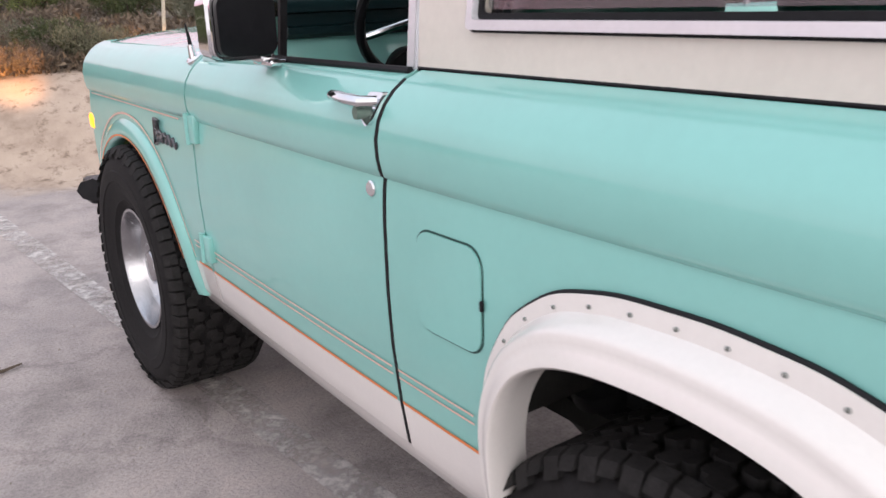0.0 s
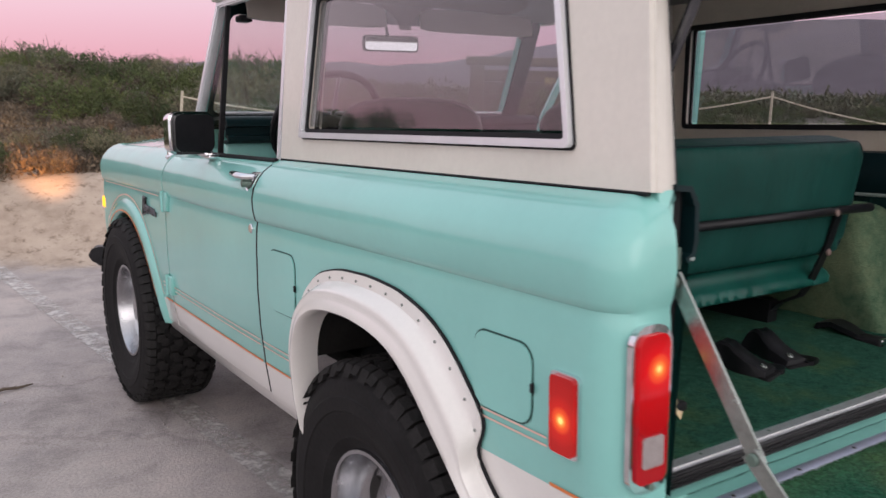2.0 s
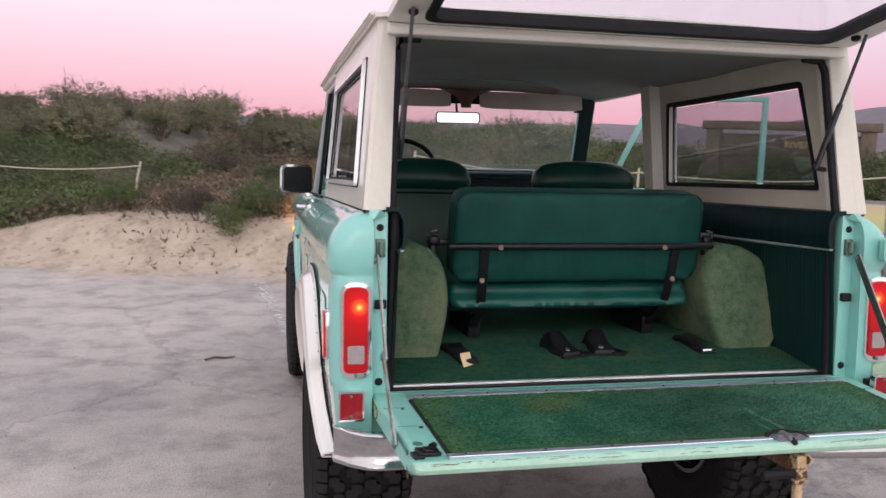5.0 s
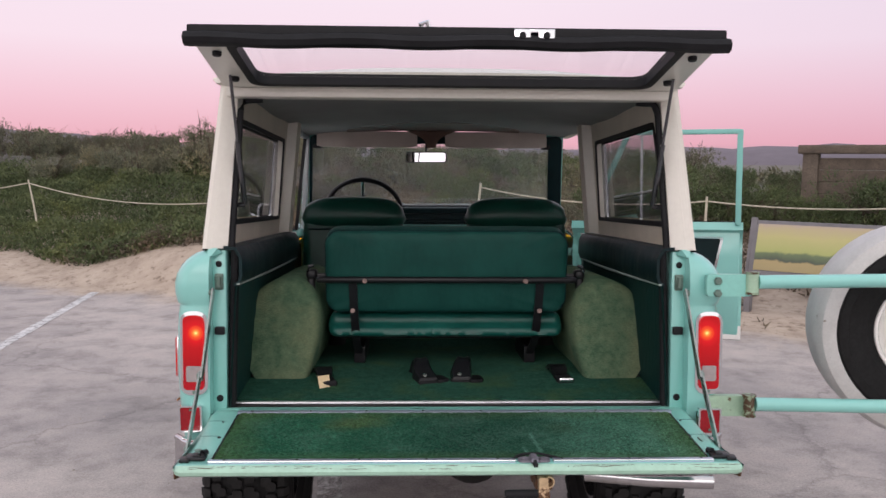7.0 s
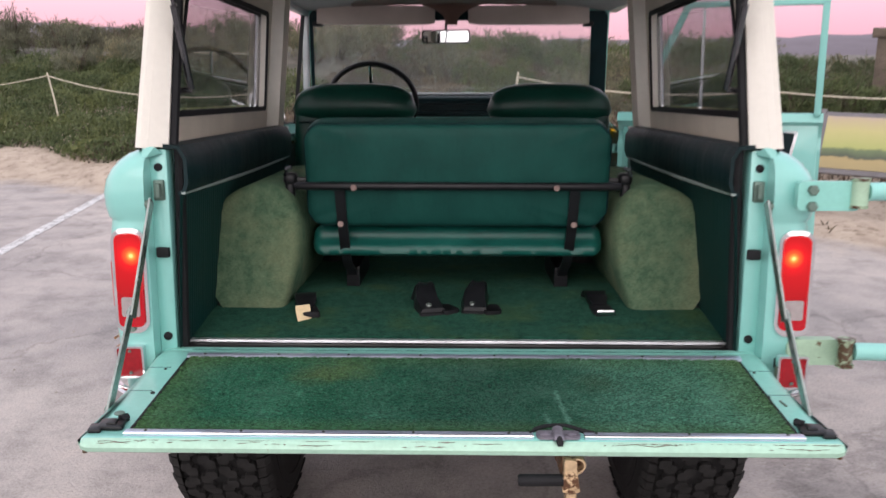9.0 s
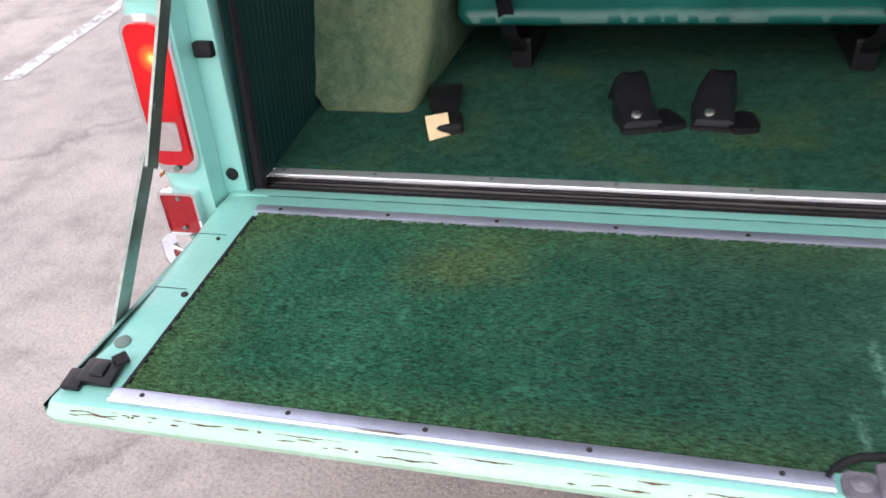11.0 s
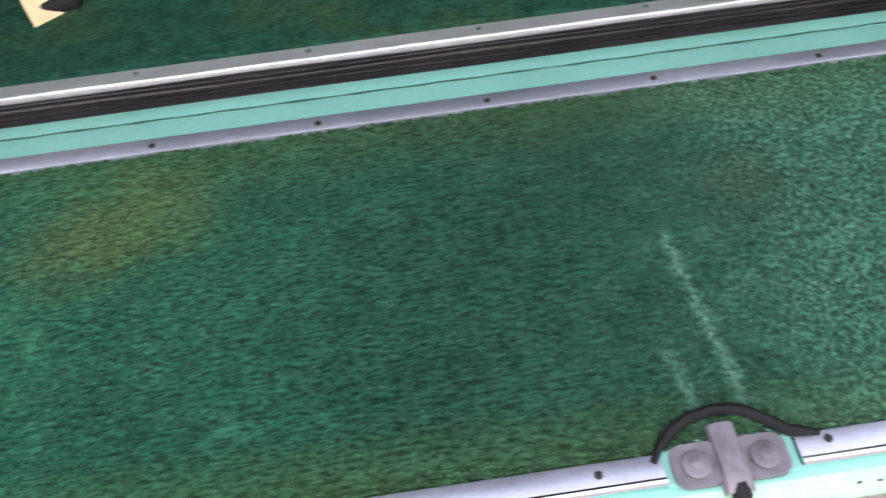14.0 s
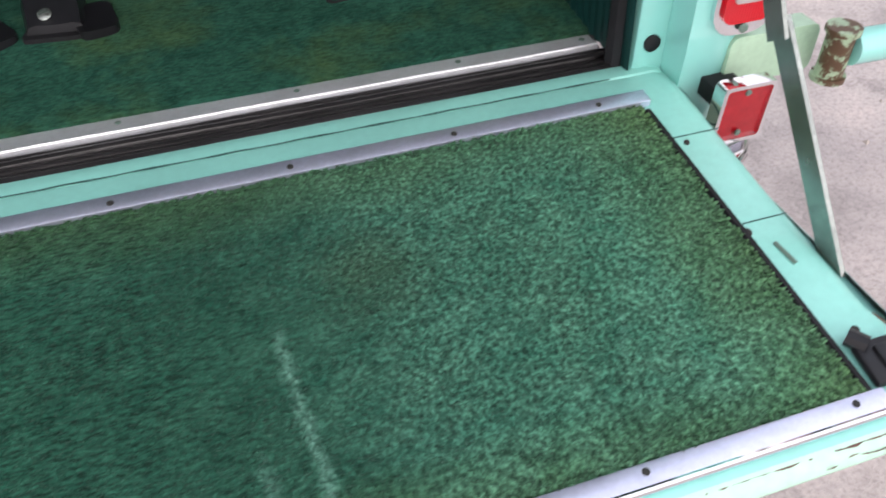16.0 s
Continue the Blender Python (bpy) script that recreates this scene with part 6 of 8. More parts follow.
# hollow ends of the gate: yellowed panel, rust-stained hinge pocket and the slot of the catch rod
half_at = lambda v: 0.728 * float(np.interp(v, (0.0, 0.06, 0.15, 0.30, 0.36, 0.41, 0.44), (0.665, 0.678, 0.682, 0.694, 0.700, 0.718, 0.728))) / 0.728
for s in (-1, 1):
    bm = bmesh.new()
    sheet(bm, [[GM @ Vector((s * (half_at(v) + 0.0015 - (0.004 if w in (-0.008, -0.054) else 0.0)), v, w)) for w in (-0.008, -0.011, -0.030, -0.050, -0.054)] for v in steps(0.030, 0.350, 12)])
    end = part("end_panel", bm, MINT_OLD, gate, "yellowed mint end of the gate")
    bm = bmesh.new()
    ov = round_poly([(0.022, -0.010), (0.086, -0.014), (0.090, -0.034), (0.076, -0.050), (0.022, -0.048)], 0.012)
    tube(bm, [GM @ Vector((s * (half_at(v) + 0.002), v, w)) for v, w in dense(ov + ov[:1], 50)], 0.0013, 6, caps=False)
    part("pocket_seam", bm, DARKGAP, end)
    for v, w, r in ((0.026, -0.026, 0.010), (0.040, -0.040, 0.006)):
        bm = bmesh.new()
        disc(bm, GM @ Matrix.Translation((s * half_at(v), v, w)) @ Vector((s, 0, 0)).to_track_quat("Z", "Y").to_matrix().to_4x4(), r, 0.004, 12)
        part("hinge_pin", bm, RUST, end)
    for v0, v1, w0, w1 in ((0.356, 0.398, -0.030, -0.008), (0.384, 0.440, -0.048, -0.018)):
        bm = bmesh.new()
        ov = round_poly([(v0, w0), (v1, w0 + 0.004), (v1, w1), (v0 + 0.006, w1)], 0.006)
        plate(bm, ov, lambda a, b, w: GM @ Vector((s * (half_at(a) - 0.002 + w), a, b)), 0.004)
        part("rod_slot", bm, RUST, end, "rusty slot in the end of the gate")


def settle(ob):
    """Bring a piece of the gate from its drawing plane to its hung place, nearly level behind the sill."""
    me = ob.data
    co = np.empty(len(me.vertices) * 3)
    me.vertices.foreach_get("co", co)
    co = co.reshape(-1, 3)
    u, v = co[:, 0] - 0.010, (-0.040 - co[:, 1]) / math.cos(GS)
    w = co[:, 2] - 0.726 + v * math.sin(GS)
    q = 1.0 + 0.233 * v
    u, v = (1.0773 * u + 0.010 * v - 0.004) / q, (1.2515 * v + 0.005) / q
    out = np.stack([0.0068 + 1.027 * u, 0.064 - v * 1.0263, 0.6683 - v * 0.03797 + 1.027 * w], -1)
    me.vertices.foreach_set("co", out.ravel())
    me.update()


for ob in [gate] + list(gate.children_recursive):
    if not ob.name.startswith(("check_arm", "rivet", "gate_hinge")):
        settle(ob)
bm = bmesh.new()
box(bm, -0.70, 0.70, 0.072, 0.107, 0.490, 0.612, 0.004)
part("cross_member", bm, MINT, car)
bm = bmesh.new()
box(bm, -0.696, 0.696, 0.048, 0.109, 0.612, 0.6609, 0.004)
part("sill", bm, GLOSS_BLACK, car, "black rubber sill seal")
for dy, rz in ((0.0543, 0.0077), (0.0712, 0.0051), (0.0846, 0.0062), (0.0959, 0.0041)):
    bm = bmesh.new()
    tube(bm, [(x, dy + 0.0012 * math.sin(x * 13 + dy * 300), 0.6614) for x in np.linspace(-0.694, 0.694, 40)], rz, 8)
    part("sill_seal", bm, GLOSS_BLACK, car)
bm = bmesh.new()
rows = [[Vector((x, y, z)) for x in np.linspace(-0.690, 0.688, 20)] for y, z in ((0.1010, 0.6588), (0.1030, 0.6675), (0.1071, 0.6683), (0.1133, 0.6672), (0.1345, 0.6662), (0.1365, 0.650))]
sheet(bm, rows)
sp_ = part("sill_strip", bm, SILL_ALU, car, "bright aluminium sill strip")
bm = bmesh.new()
tube(bm, [(x, 0.1046 + 0.0006 * math.sin(31 * x), 0.6676) for x in np.linspace(-0.690, 0.688, 30)], 0.0019, 8)
part("strip_bead", bm, TRIM, sp_, "bright rolled bead")
for x in (-0.671, -0.5016, -0.2993, -0.097, 0.1054, 0.3067, 0.5069, 0.6743):
    bm = bmesh.new()
    disc(bm, Matrix.Translation((x, 0.1225, 0.6662)), 0.0039, 0.0015, 10)
    part("screw", bm, STEEL, sp_)

# ---------------------------------------------------------------- cargo bay
floor_z = lambda y: np.interp(y, (0.12, 0.20, 0.30, 0.50), (0.652, 0.660, 0.675, 0.690))
bm = bmesh.new()
rows = []
for y in steps(0.134, 0.5, 12) + steps(0.54, 2.15, 30):
    rows.append([Vector((x, y, float(floor_z(y)) + 0.003 * noise.noise(Vector((x * 4, y * 4, 0))))) for x in np.linspace(-1, 1, 29) * (0.495 if 0.36 < y < 1.14 else 0.69)])
sheet(bm, rows, 0.02)
part("cargo_carpet", bm, FLOOR_CARPET, car, "dark green cargo floor carpet")
rs = np.random.RandomState(6)
N = 30000
uu, vv = rs.uniform(-0.66, 0.66, N), 0.148 + rs.uniform(0, 1, N) ** 1.3 * 0.53
uu = np.where(vv > 0.34, uu * 0.73, uu)
ang, tip = rs.uniform(0, 2 * np.pi, N), rs.normal(0, 0.0018, (N, 2))
hgt, wid = rs.uniform(0.003, 0.006, N), rs.uniform(0.0015, 0.0024, N)
base = np.stack([uu, vv, floor_z(vv) + 0.001], -1)
ca, sa = np.cos(ang) * wid, np.sin(ang) * wid
tuft = np.stack([base + np.stack([ca, sa, 0 * ca], -1), base + np.stack([-0.5 * ca - 0.87 * sa, -0.5 * sa + 0.87 * ca, 0 * ca], -1),
                 base + np.stack([-0.5 * ca + 0.87 * sa, -0.5 * sa - 0.87 * ca, 0 * ca], -1), base + np.stack([tip[:, 0], tip[:, 1], hgt], -1)], 1)
k4 = np.arange(N) * 4
tf = np.concatenate([np.stack([k4, k4 + 1, k4 + 3], -1), np.stack([k4 + 1, k4 + 2, k4 + 3], -1), np.stack([k4 + 2, k4, k4 + 3], -1)])
part("cargo_fibre", mesh_np("cargo_fibre", tuft.reshape(-1, 3).tolist(), tf.tolist(), FLOOR_CARPET), None, car, kind="stuff")
for s in (-1, 1):
    # wheel housing under carpet: sloping rear face, bulging inner edge, rounded all over
    bm = bmesh.new()
    sec = eased([(0.492, 0.672), (0.474, 0.735), (0.456, 0.800), (0.446, 0.865), (0.448, 0.930), (0.462, 0.985), (0.492, 1.024), (0.535, 1.040), (0.590, 1.040), (0.640, 1.022), (0.690, 0.985), (0.705, 0.975)], 44, 2)
    rows = []
    for k, dy in ((0.25, 0.0), (0.55, 0.0), (0.80, 0.0), (0.90, 0.003), (0.955, 0.010), (0.985, 0.022), (1.0, 0.045), (1.0, 0.30), (1.0, 0.62)):
        row = []
        for x, z in sec:
            x, z = 0.70 + (x - 0.70) * k, 0.672 + (z - 0.672) * k
            y = 0.322 + 0.235 * (z - 0.672) + dy if dy < 0.5 else 1.18 - 0.30 * (z - 0.672)
            row.append(Vector((s * x, y + 0.004 * noise.noise(Vector((x * 7, y * 7, z * 7))), z)))
        rows.append(row)
    sheet(bm, rows)
    bm.faces.new([bm.verts.new(p) for p in rows[0]])
    bm.faces.new([bm.verts.new(p) for p in rows[-1]])
    bmesh.ops.remove_doubles(bm, verts=bm.verts, dist=1e-4)
    part("wheel_housing", bm, WELL_CARPET, car, "carpeted wheel housing, worn pale green", sharp=60)
    # side trim: padded top, piping, ribbed lower panel
    bm = bmesh.new()
    rows = []
    for y in steps(0.03, 1.30, 10):
        rows.append([Vector((s * x, y, z)) for x, z in ((0.705, 1.166), (0.672, 1.163), (0.664, 1.150), (0.663, 1.146), (0.658, 1.140), (0.657, 1.085), (0.662, 1.066), (0.675, 1.060))])
    sheet(bm, rows, 0.01)
    part("side_pad", bm, VINYL_DARK, car, "dark green padded vinyl trim")
    bm = bmesh.new()
    tube(bm, [(s * 0.660, y, 1.060 - 0.008 * math.sin((y - 0.03) * 2.4)) for y in steps(0.03, 1.30, 16)], 0.006, 8)
    part("piping", bm, PIPING, car)
    bm = bmesh.new()
    rows = []
    ys = steps(0.03, 1.28, 250)
    for y in ys:
        r = 0.0028 * abs(math.sin(math.pi * (y - 0.03) / 0.018))
        foot = 0.950 if 0.44 < y < 1.10 else 0.670
        rows.append([Vector((s * (float(np.interp(z, (0.67, 0.80, 0.95, 1.06), (0.690, 0.684, 0.675, 0.668))) - r), y, z)) for z in (foot, max(foot, 0.80), max(foot, 0.95), 1.060)])
    sheet(bm, rows)
    part("ribbed_trim", bm, VINYL_RIB, car, "dark green ribbed vinyl side trim", sharp=80)
    bm = bmesh.new()
    box(bm, s * 0.668, s * 0.735, 0.095, 1.36, 1.158, 1.172, 0.005)
    part("inner_sill", bm, CREAM, car)

# rear bench, its steel frame and legs
bm = bmesh.new()
rows = []
Rb = Matrix.Translation((0, 0.392, 1.057)) @ Matrix.Rotation(radians(10), 4, "X")
out = rounded(-0.433, 0.433, -0.143, 0.156, 0.050, 7)
dn = dense(out + out[:1], 160)


def back_at(u, v, k, w):
    """A point of the padded back: k shrinks the outline, w is the depth behind the cover."""
    u, v = u * k, v * k
    low = smoothstep(-0.06, -0.15, v)
    side = smoothstep(0.24, 0.40, abs(u))
    pucker = 0.006 * low * side * math.sin(110 * v + 50 * abs(u)) + 0.004 * low * noise.noise(Vector((u * 30, v * 14, 3)))
    top = 0.0035 * smoothstep(0.06, 0.14, v) * math.sin(abs(u) * 55 - v * 60) * side
    return Rb @ Vector((u, w - 0.010 * math.exp(-(v / 0.12) ** 2 - (u / 0.3) ** 2) + pucker + top + 0.003 * noise.noise(Vector((u * 9, v * 9, w * 5))), v))


for k, w in ((0.20, -0.004), (0.40, -0.004), (0.60, -0.003), (0.78, -0.002), (0.90, 0.001), (0.955, 0.005), (0.985, 0.011), (0.992, 0.016), (0.985, 0.019), (0.998, 0.026), (1.0, 0.050), (1.0, 0.095), (0.985, 0.112), (0.94, 0.122), (0.50, 0.124)):
    rows.append([back_at(u, v, k, w) for u, v in dn])
sheet(bm, rows)
for r in (rows[0], rows[-1]):
    bm.faces.new([bm.verts.new(p) for p in r[:-1]])
bmesh.ops.remove_doubles(bm, verts=bm.verts, dist=1e-4)
bench = part("rear_bench", bm, VINYL, car, "green vinyl rear bench seen from behind", sharp=60)
bm = bmesh.new()
tube(bm, [Rb @ Vector((u * 0.99, 0.016, v * 0.99)) for u, v in dn], 0.0038, 6, caps=False)
part("back_piping", bm, VINYL_DARK, bench)
bm = bmesh.new()
rows = []
# tucked flat face above, padded lip below with gathered folds
lipped = dense([(0.90, 0.912), (0.500, 0.912), (0.480, 0.908), (0.471, 0.896), (0.469, 0.876), (0.463, 0.868), (0.450, 0.862), (0.440, 0.853), (0.436, 0.843), (0.439, 0.833), (0.450, 0.826), (0.50, 0.818), (0.90, 0.812)], 60)
for x in np.linspace(-0.430, 0.430, 150):
    e = max(0.0, (abs(x) - 0.395) / 0.035)
    k = math.sqrt(max(0.0, 1 - e * e)) * 0.85 + 0.15
    row = []
    for y, z in lipped:
        lip = math.exp(-((z - 0.846) / 0.020) ** 2) * (1 if y < 0.48 else 0)
        fold = 0.004 * lip * (noise.noise(Vector((x * 26, z * 14, 3))) + 0.25 * noise.noise(Vector((x * 70, z * 30, 5))))
        for f in (-0.115, -0.05, -0.020, 0.07, 0.335, -0.345):
            fold += 0.004 * lip * math.exp(-((x - f - 0.5 * (z - 0.846)) / 0.009) ** 2)
        row.append(Vector((x, 0.50 + (y - 0.50) * (k if y < 0.5 else 1) + fold, 0.862 + (z - 0.862) * k + 0.002 * noise.noise(Vector((x * 8, 1, 1))))))
    rows.append(row)
sheet(bm, rows)
for r in (rows[0], rows[-1]):
    bm.faces.new([bm.verts.new(p) for p in r])
bmesh.ops.remove_doubles(bm, verts=bm.verts, dist=1e-4)
part("seat_cushion", bm, VINYL_GLOSS, bench, "glossy puckered seat cushion", sharp=60)
bm = bmesh.new()
box(bm, -0.40, 0.40, 0.62, 0.90, 0.790, 0.816, 0.01)
part("seat_pan", bm, UNDER, bench)
bm = bmesh.new()
tube(bm, [(-0.456, 0.368, 1.040), (-0.450, 0.366, 1.040), (0.450, 0.366, 1.040), (0.456, 0.368, 1.040)], [0.009, 0.0115, 0.0115, 0.009], 12)
bar = part("cross_bar", bm, PLASTIC, bench, "black steel cross bar")
for x in (-0.289, 0.277):
    bm = bmesh.new()
    disc(bm, Matrix.Translation((x, 0.356, 1.037)) @ pose(0, 0, 0, 90, 0, 0), 0.0095, 0.007, 8)
    part("bolt", bm, BOLT, bar)
for s in (-1, 1):
    bm = bmesh.new()
    x0 = s * 0.334
    # flat steel strap bent round under the cushion
    path = [(0.374, 1.050), (0.384, 1.020), (0.408, 0.935), (0.428, 0.885), (0.448, 0.835), (0.470, 0.800), (0.530, 0.770), (0.560, 0.735)]
    rows = []
    for j, (y, z) in enumerate(path):
        a, b = path[max(j - 1, 0)], path[min(j + 1, len(path) - 1)]
        d = Vector((0, b[0] - a[0], b[1] - a[1])).normalized()
        nrm = Vector((0, d.z, -d.y)) * 0.0035
        c = Vector((x0 - s * 0.012 * j / 7, y, z))
        rows.append([c + Vector((-0.0145, 0, 0)) + nrm, c + Vector((0.0145, 0, 0)) + nrm, c + Vector((0.0145, 0, 0)) - nrm, c + Vector((-0.0145, 0, 0)) - nrm, c + Vector((-0.0145, 0, 0)) + nrm])
    sheet(bm, rows)
    ub = part("upright", bm, PLASTIC, bench, "black steel strap")
    bm = bmesh.new()
    disc(bm, Matrix.Translation((s * 0.335, 0.4075, 0.925)) @ pose(0, 0, 0, 78, 0, 0), 0.0095, 0.007, 8)
    part("bolt", bm, BOLT, ub)
    bm = bmesh.new()
    plate(bm, round_poly([(0.552, 0.684), (0.600, 0.684), (0.830, 0.700), (0.830, 0.775), (0.545, 0.775)], 0.010), lambda u, v, w: Vector((s * 0.300 + s * w, u, v)), 0.040)
    part("foot", bm, PLASTIC, bench, "black folding foot bracket")
    bm = bmesh.new()
    box(bm, s * 0.474, s * 0.502, 0.446, 0.478, 0.966, 1.050, 0.010, 3)
    box(bm, s * 0.466, s * 0.506, 0.440, 0.490, 1.034, 1.070, 0.013, 3)
    box(bm, s * 0.425, s * 0.480, 0.452, 0.470, 1.036, 1.056, 0.006, 2)
    ct = part("seat_catch", bm, PLASTIC, bench, "black seat-back catch")
    bm = bmesh.new()
    tube(bm, [(s * 0.500, 0.446, 1.062), (s * 0.494, 0.442, 1.080), (s * 0.478, 0.442, 1.086)], [0.006, 0.007, 0.005], 8)
    part("catch_lever", bm, DARK_CHROME, ct)


def bucket(x0):
    """Front seat: flat padded back with a fat roll along its top, and cushion."""
    R = Matrix.Translation((x0, 1.27, 1.115)) @ Matrix.Rotation(radians(-10), 4, "X")
    bm = bmesh.new()
    box(bm, -0.228, 0.228, -0.062, 0.060, -0.34, 0.125, 0.045, 5, R)
    seat = part("bucket_seat", bm, VINYL_SEAT, car, "dark green vinyl front bucket seat", sharp=60)
    bm = bmesh.new()
    rows = []
    for u in np.linspace(-1, 1, 25):
        k = (1 - abs(u) ** 5) ** 0.5
        rows.append([R @ Vector((0.240 * u, -0.010 + 0.080 * k * math.cos(a), 0.122 + 0.012 * (1 - u * u) + (0.088 if math.sin(a) > 0 else 0.070) * k * math.sin(a))) for a in np.linspace(0, 2 * math.pi, 19)])
    sheet(bm, rows)
    part("head_roll", bm, VINYL_SEAT, seat, sharp=60)
    bm = bmesh.new()
    box(bm, x0 - 0.24, x0 + 0.24, 1.28, 1.76, 0.80, 0.95, 0.05, 4)
    part("cushion", bm, VINYL_SEAT, seat)
    bm = bmesh.new()
    tube(bm, [R @ Vector((u, -0.066, 0.066)) for u in np.linspace(-0.205, 0.205, 12)], 0.004, 6)
    part("seat_piping", bm, VINYL_DARK, seat)


bucket(-0.395)
bucket(0.350)
# dashboard
bm = bmesh.new()
rows = []
for x in np.linspace(-0.70, 0.70, 20):
    rows.append([Vector((x, y, z)) for y, z in ((2.19, 1.268), (2.15, 1.284), (2.05, 1.288), (2.012, 1.280), (2.000, 1.262), (2.000, 1.252), (2.016, 1.248), (2.016, 1.222), (1.998, 1.218), (1.996, 1.204), (2.012, 1.194), (2.04, 1.192))])
sheet(bm, rows, 0.012)
dash = part("dashboard", bm, VINYL_DARK, car, "mint dashboard with a dark green padded top", sharp=60)
bm = bmesh.new()
box(bm, -0.70, 0.70, 2.03, 2.07, 0.94, 1.196, 0.01)
part("dash_face", bm, MINT, dash)
bm = bmesh.new()
tube(bm, [(x, 2.166, 1.298) for x in np.linspace(-0.66, 0.62, 8)], 0.006, 8)
part("screen_lip", bm, TRIM, dash, "bright strip along the windscreen base")
bm = bmesh.new()
lathe(bm, ((0.0, 0.0), (0.052, 0.0), (0.058, 0.012), (0.066, 0.010), (0.070, -0.01)), 28, Matrix.Translation((-0.37, 2.026, 1.09)) @ pose(0, 0, 0, 0, 0, -90))
part("gauge", bm, PLASTIC, dash, "round black gauge")
for k in range(8):
    bm = bmesh.new()
    box(bm, -0.06, 0.05, 2.018, 2.032, 1.035 + 0.0165 * k, 1.043 + 0.0165 * k, 0.002)
    part("vent_slot", bm, UNDER, dash)
bm = bmesh.new()
box(bm, -0.70, 0.70, 2.10, 2.16, 0.70, 1.10)
part("firewall", bm, UNDER, car)
# steering wheel
RS = Matrix.Translation((-0.385, 1.87, 1.2597)) @ Matrix.Rotation(radians(-58), 4, "X")
bm = bmesh.new()
ringp = [RS @ Vector((0.1975 * math.cos(a), 0.1975 * math.sin(a), 0)) for a in np.linspace(0, 2 * math.pi, 41)]
tube(bm, ringp, 0.0125, 8, caps=False)
sw = part("steering_wheel", bm, PLASTIC, car, "thin black steering wheel")
for a in (25, 155, 270):
    bm = bmesh.new()
    tube(bm, [RS @ Vector((0, 0, -0.03)), RS @ Vector((0.1975 * math.cos(radians(a)), 0.1975 * math.sin(radians(a)), 0))], 0.008, 8)
    part("spoke", bm, CHROME, sw)
bm = bmesh.new()
disc(bm, RS @ Matrix.Translation((0, 0, -0.045)), 0.05, 0.035, 20)
tube(bm, [RS @ Vector((0, 0, -0.03)), RS @ Vector((0, 0, -0.20))], 0.026, 10)
part("column", bm, PLASTIC, sw)

# ---------------------------------------------------------------- wheels
def tyre_mesh():
    bm = bmesh.new()
    w, R = 0.155, 0.400
    prof = [(0.205, -0.118), (0.225, -0.130), (0.236, -0.138), (0.240, -0.137), (0.27, -0.150), (0.300, -0.1555), (0.303, -0.159), (0.335, -0.1595), (0.338, -0.1565), (0.36, -0.154), (0.385, -0.142), (R, -0.115), (R + 0.003, 0.0),
            (R, 0.115), (0.385, 0.142), (0.36, 0.154), (0.338, 0.1565), (0.335, 0.1595), (0.303, 0.159), (0.300, 0.1555), (0.27, 0.150), (0.240, 0.137), (0.236, 0.138), (0.225, 0.130), (0.205, 0.118)]
    return lathe(bm, prof, 56)


def tread_mesh():
    """Interlocking blocks in staggered rows, with lugs on the shoulders."""
    verts, faces = [], []
    S = ((-1, -0.72), (-0.72, -1), (0.12, -1), (0.36, -0.76), (0.36, -0.36), (0.76, -0.30), (1, -0.05), (1, 0.72), (0.72, 1), (-0.12, 1), (-0.36, 0.76), (-0.36, 0.36), (-0.76, 0.30), (-1, 0.05))
    rnd = random.Random(3)
    for row, (x0, hx, n, off, hl) in enumerate(((-0.078, 0.029, 44, 0.0, 0.44), (-0.019, 0.028, 44, 0.5, 0.44), (0.040, 0.028, 44, 0.2, 0.44), (0.096, 0.026, 44, 0.7, 0.44))):
        x0 -= 0.007
        for i in range(n):
            a0 = 2 * math.pi * (i + off + 0.08 * rnd.random()) / n
            da = 2 * math.pi / n * hl
            fl = -1 if (i + row) % 2 else 1
            k = len(verts)
            for r in (0.398, 0.4165):
                sh = 1.0 if r < 0.4 else 0.93
                for u, v in S:
                    a = a0 + v * da * sh
                    verts.append((x0 + u * fl * hx * sh, r * math.cos(a), r * math.sin(a)))
            m = len(S)
            top = [k + m + j for j in range(m)]
            for q in ((0, 1, 2, 3, 4, 11, 12, 13), (11, 4, 5, 6, 7, 8, 9, 10)):
                faces.append([top[j] for j in q])
            for j in range(m):
                faces.append([k + j, k + (j + 1) % m, k + m + (j + 1) % m, k + m + j])
    for s in (-1, 1):
        n = 66
        for i in range(n):
            a0 = 2 * math.pi * (i + 0.3) / n
            da = 2 * math.pi / n * (0.43 if i % 2 else 0.39)
            lo = 0.382 if i % 2 else 0.393
            k = len(verts)
            for x, r in ((s * 0.118, 0.4165), (s * 0.140, 0.4100), (s * 0.1545, lo), (s * 0.146, lo), (s * 0.112, 0.395)):
                for v in (-1, 1):
                    verts.append((x, r * math.cos(a0 + v * da), r * math.sin(a0 + v * da)))
            for j in range(4):
                faces.append([k + 2 * j, k + 2 * j + 1, k + 2 * j + 3, k + 2 * j + 2])
            for v in (0, 1):
                faces.append([k + v, k + 2 + v, k + 4 + v, k + 6 + v, k + 8 + v])
    return mesh_np("tread", verts, faces, TREAD)


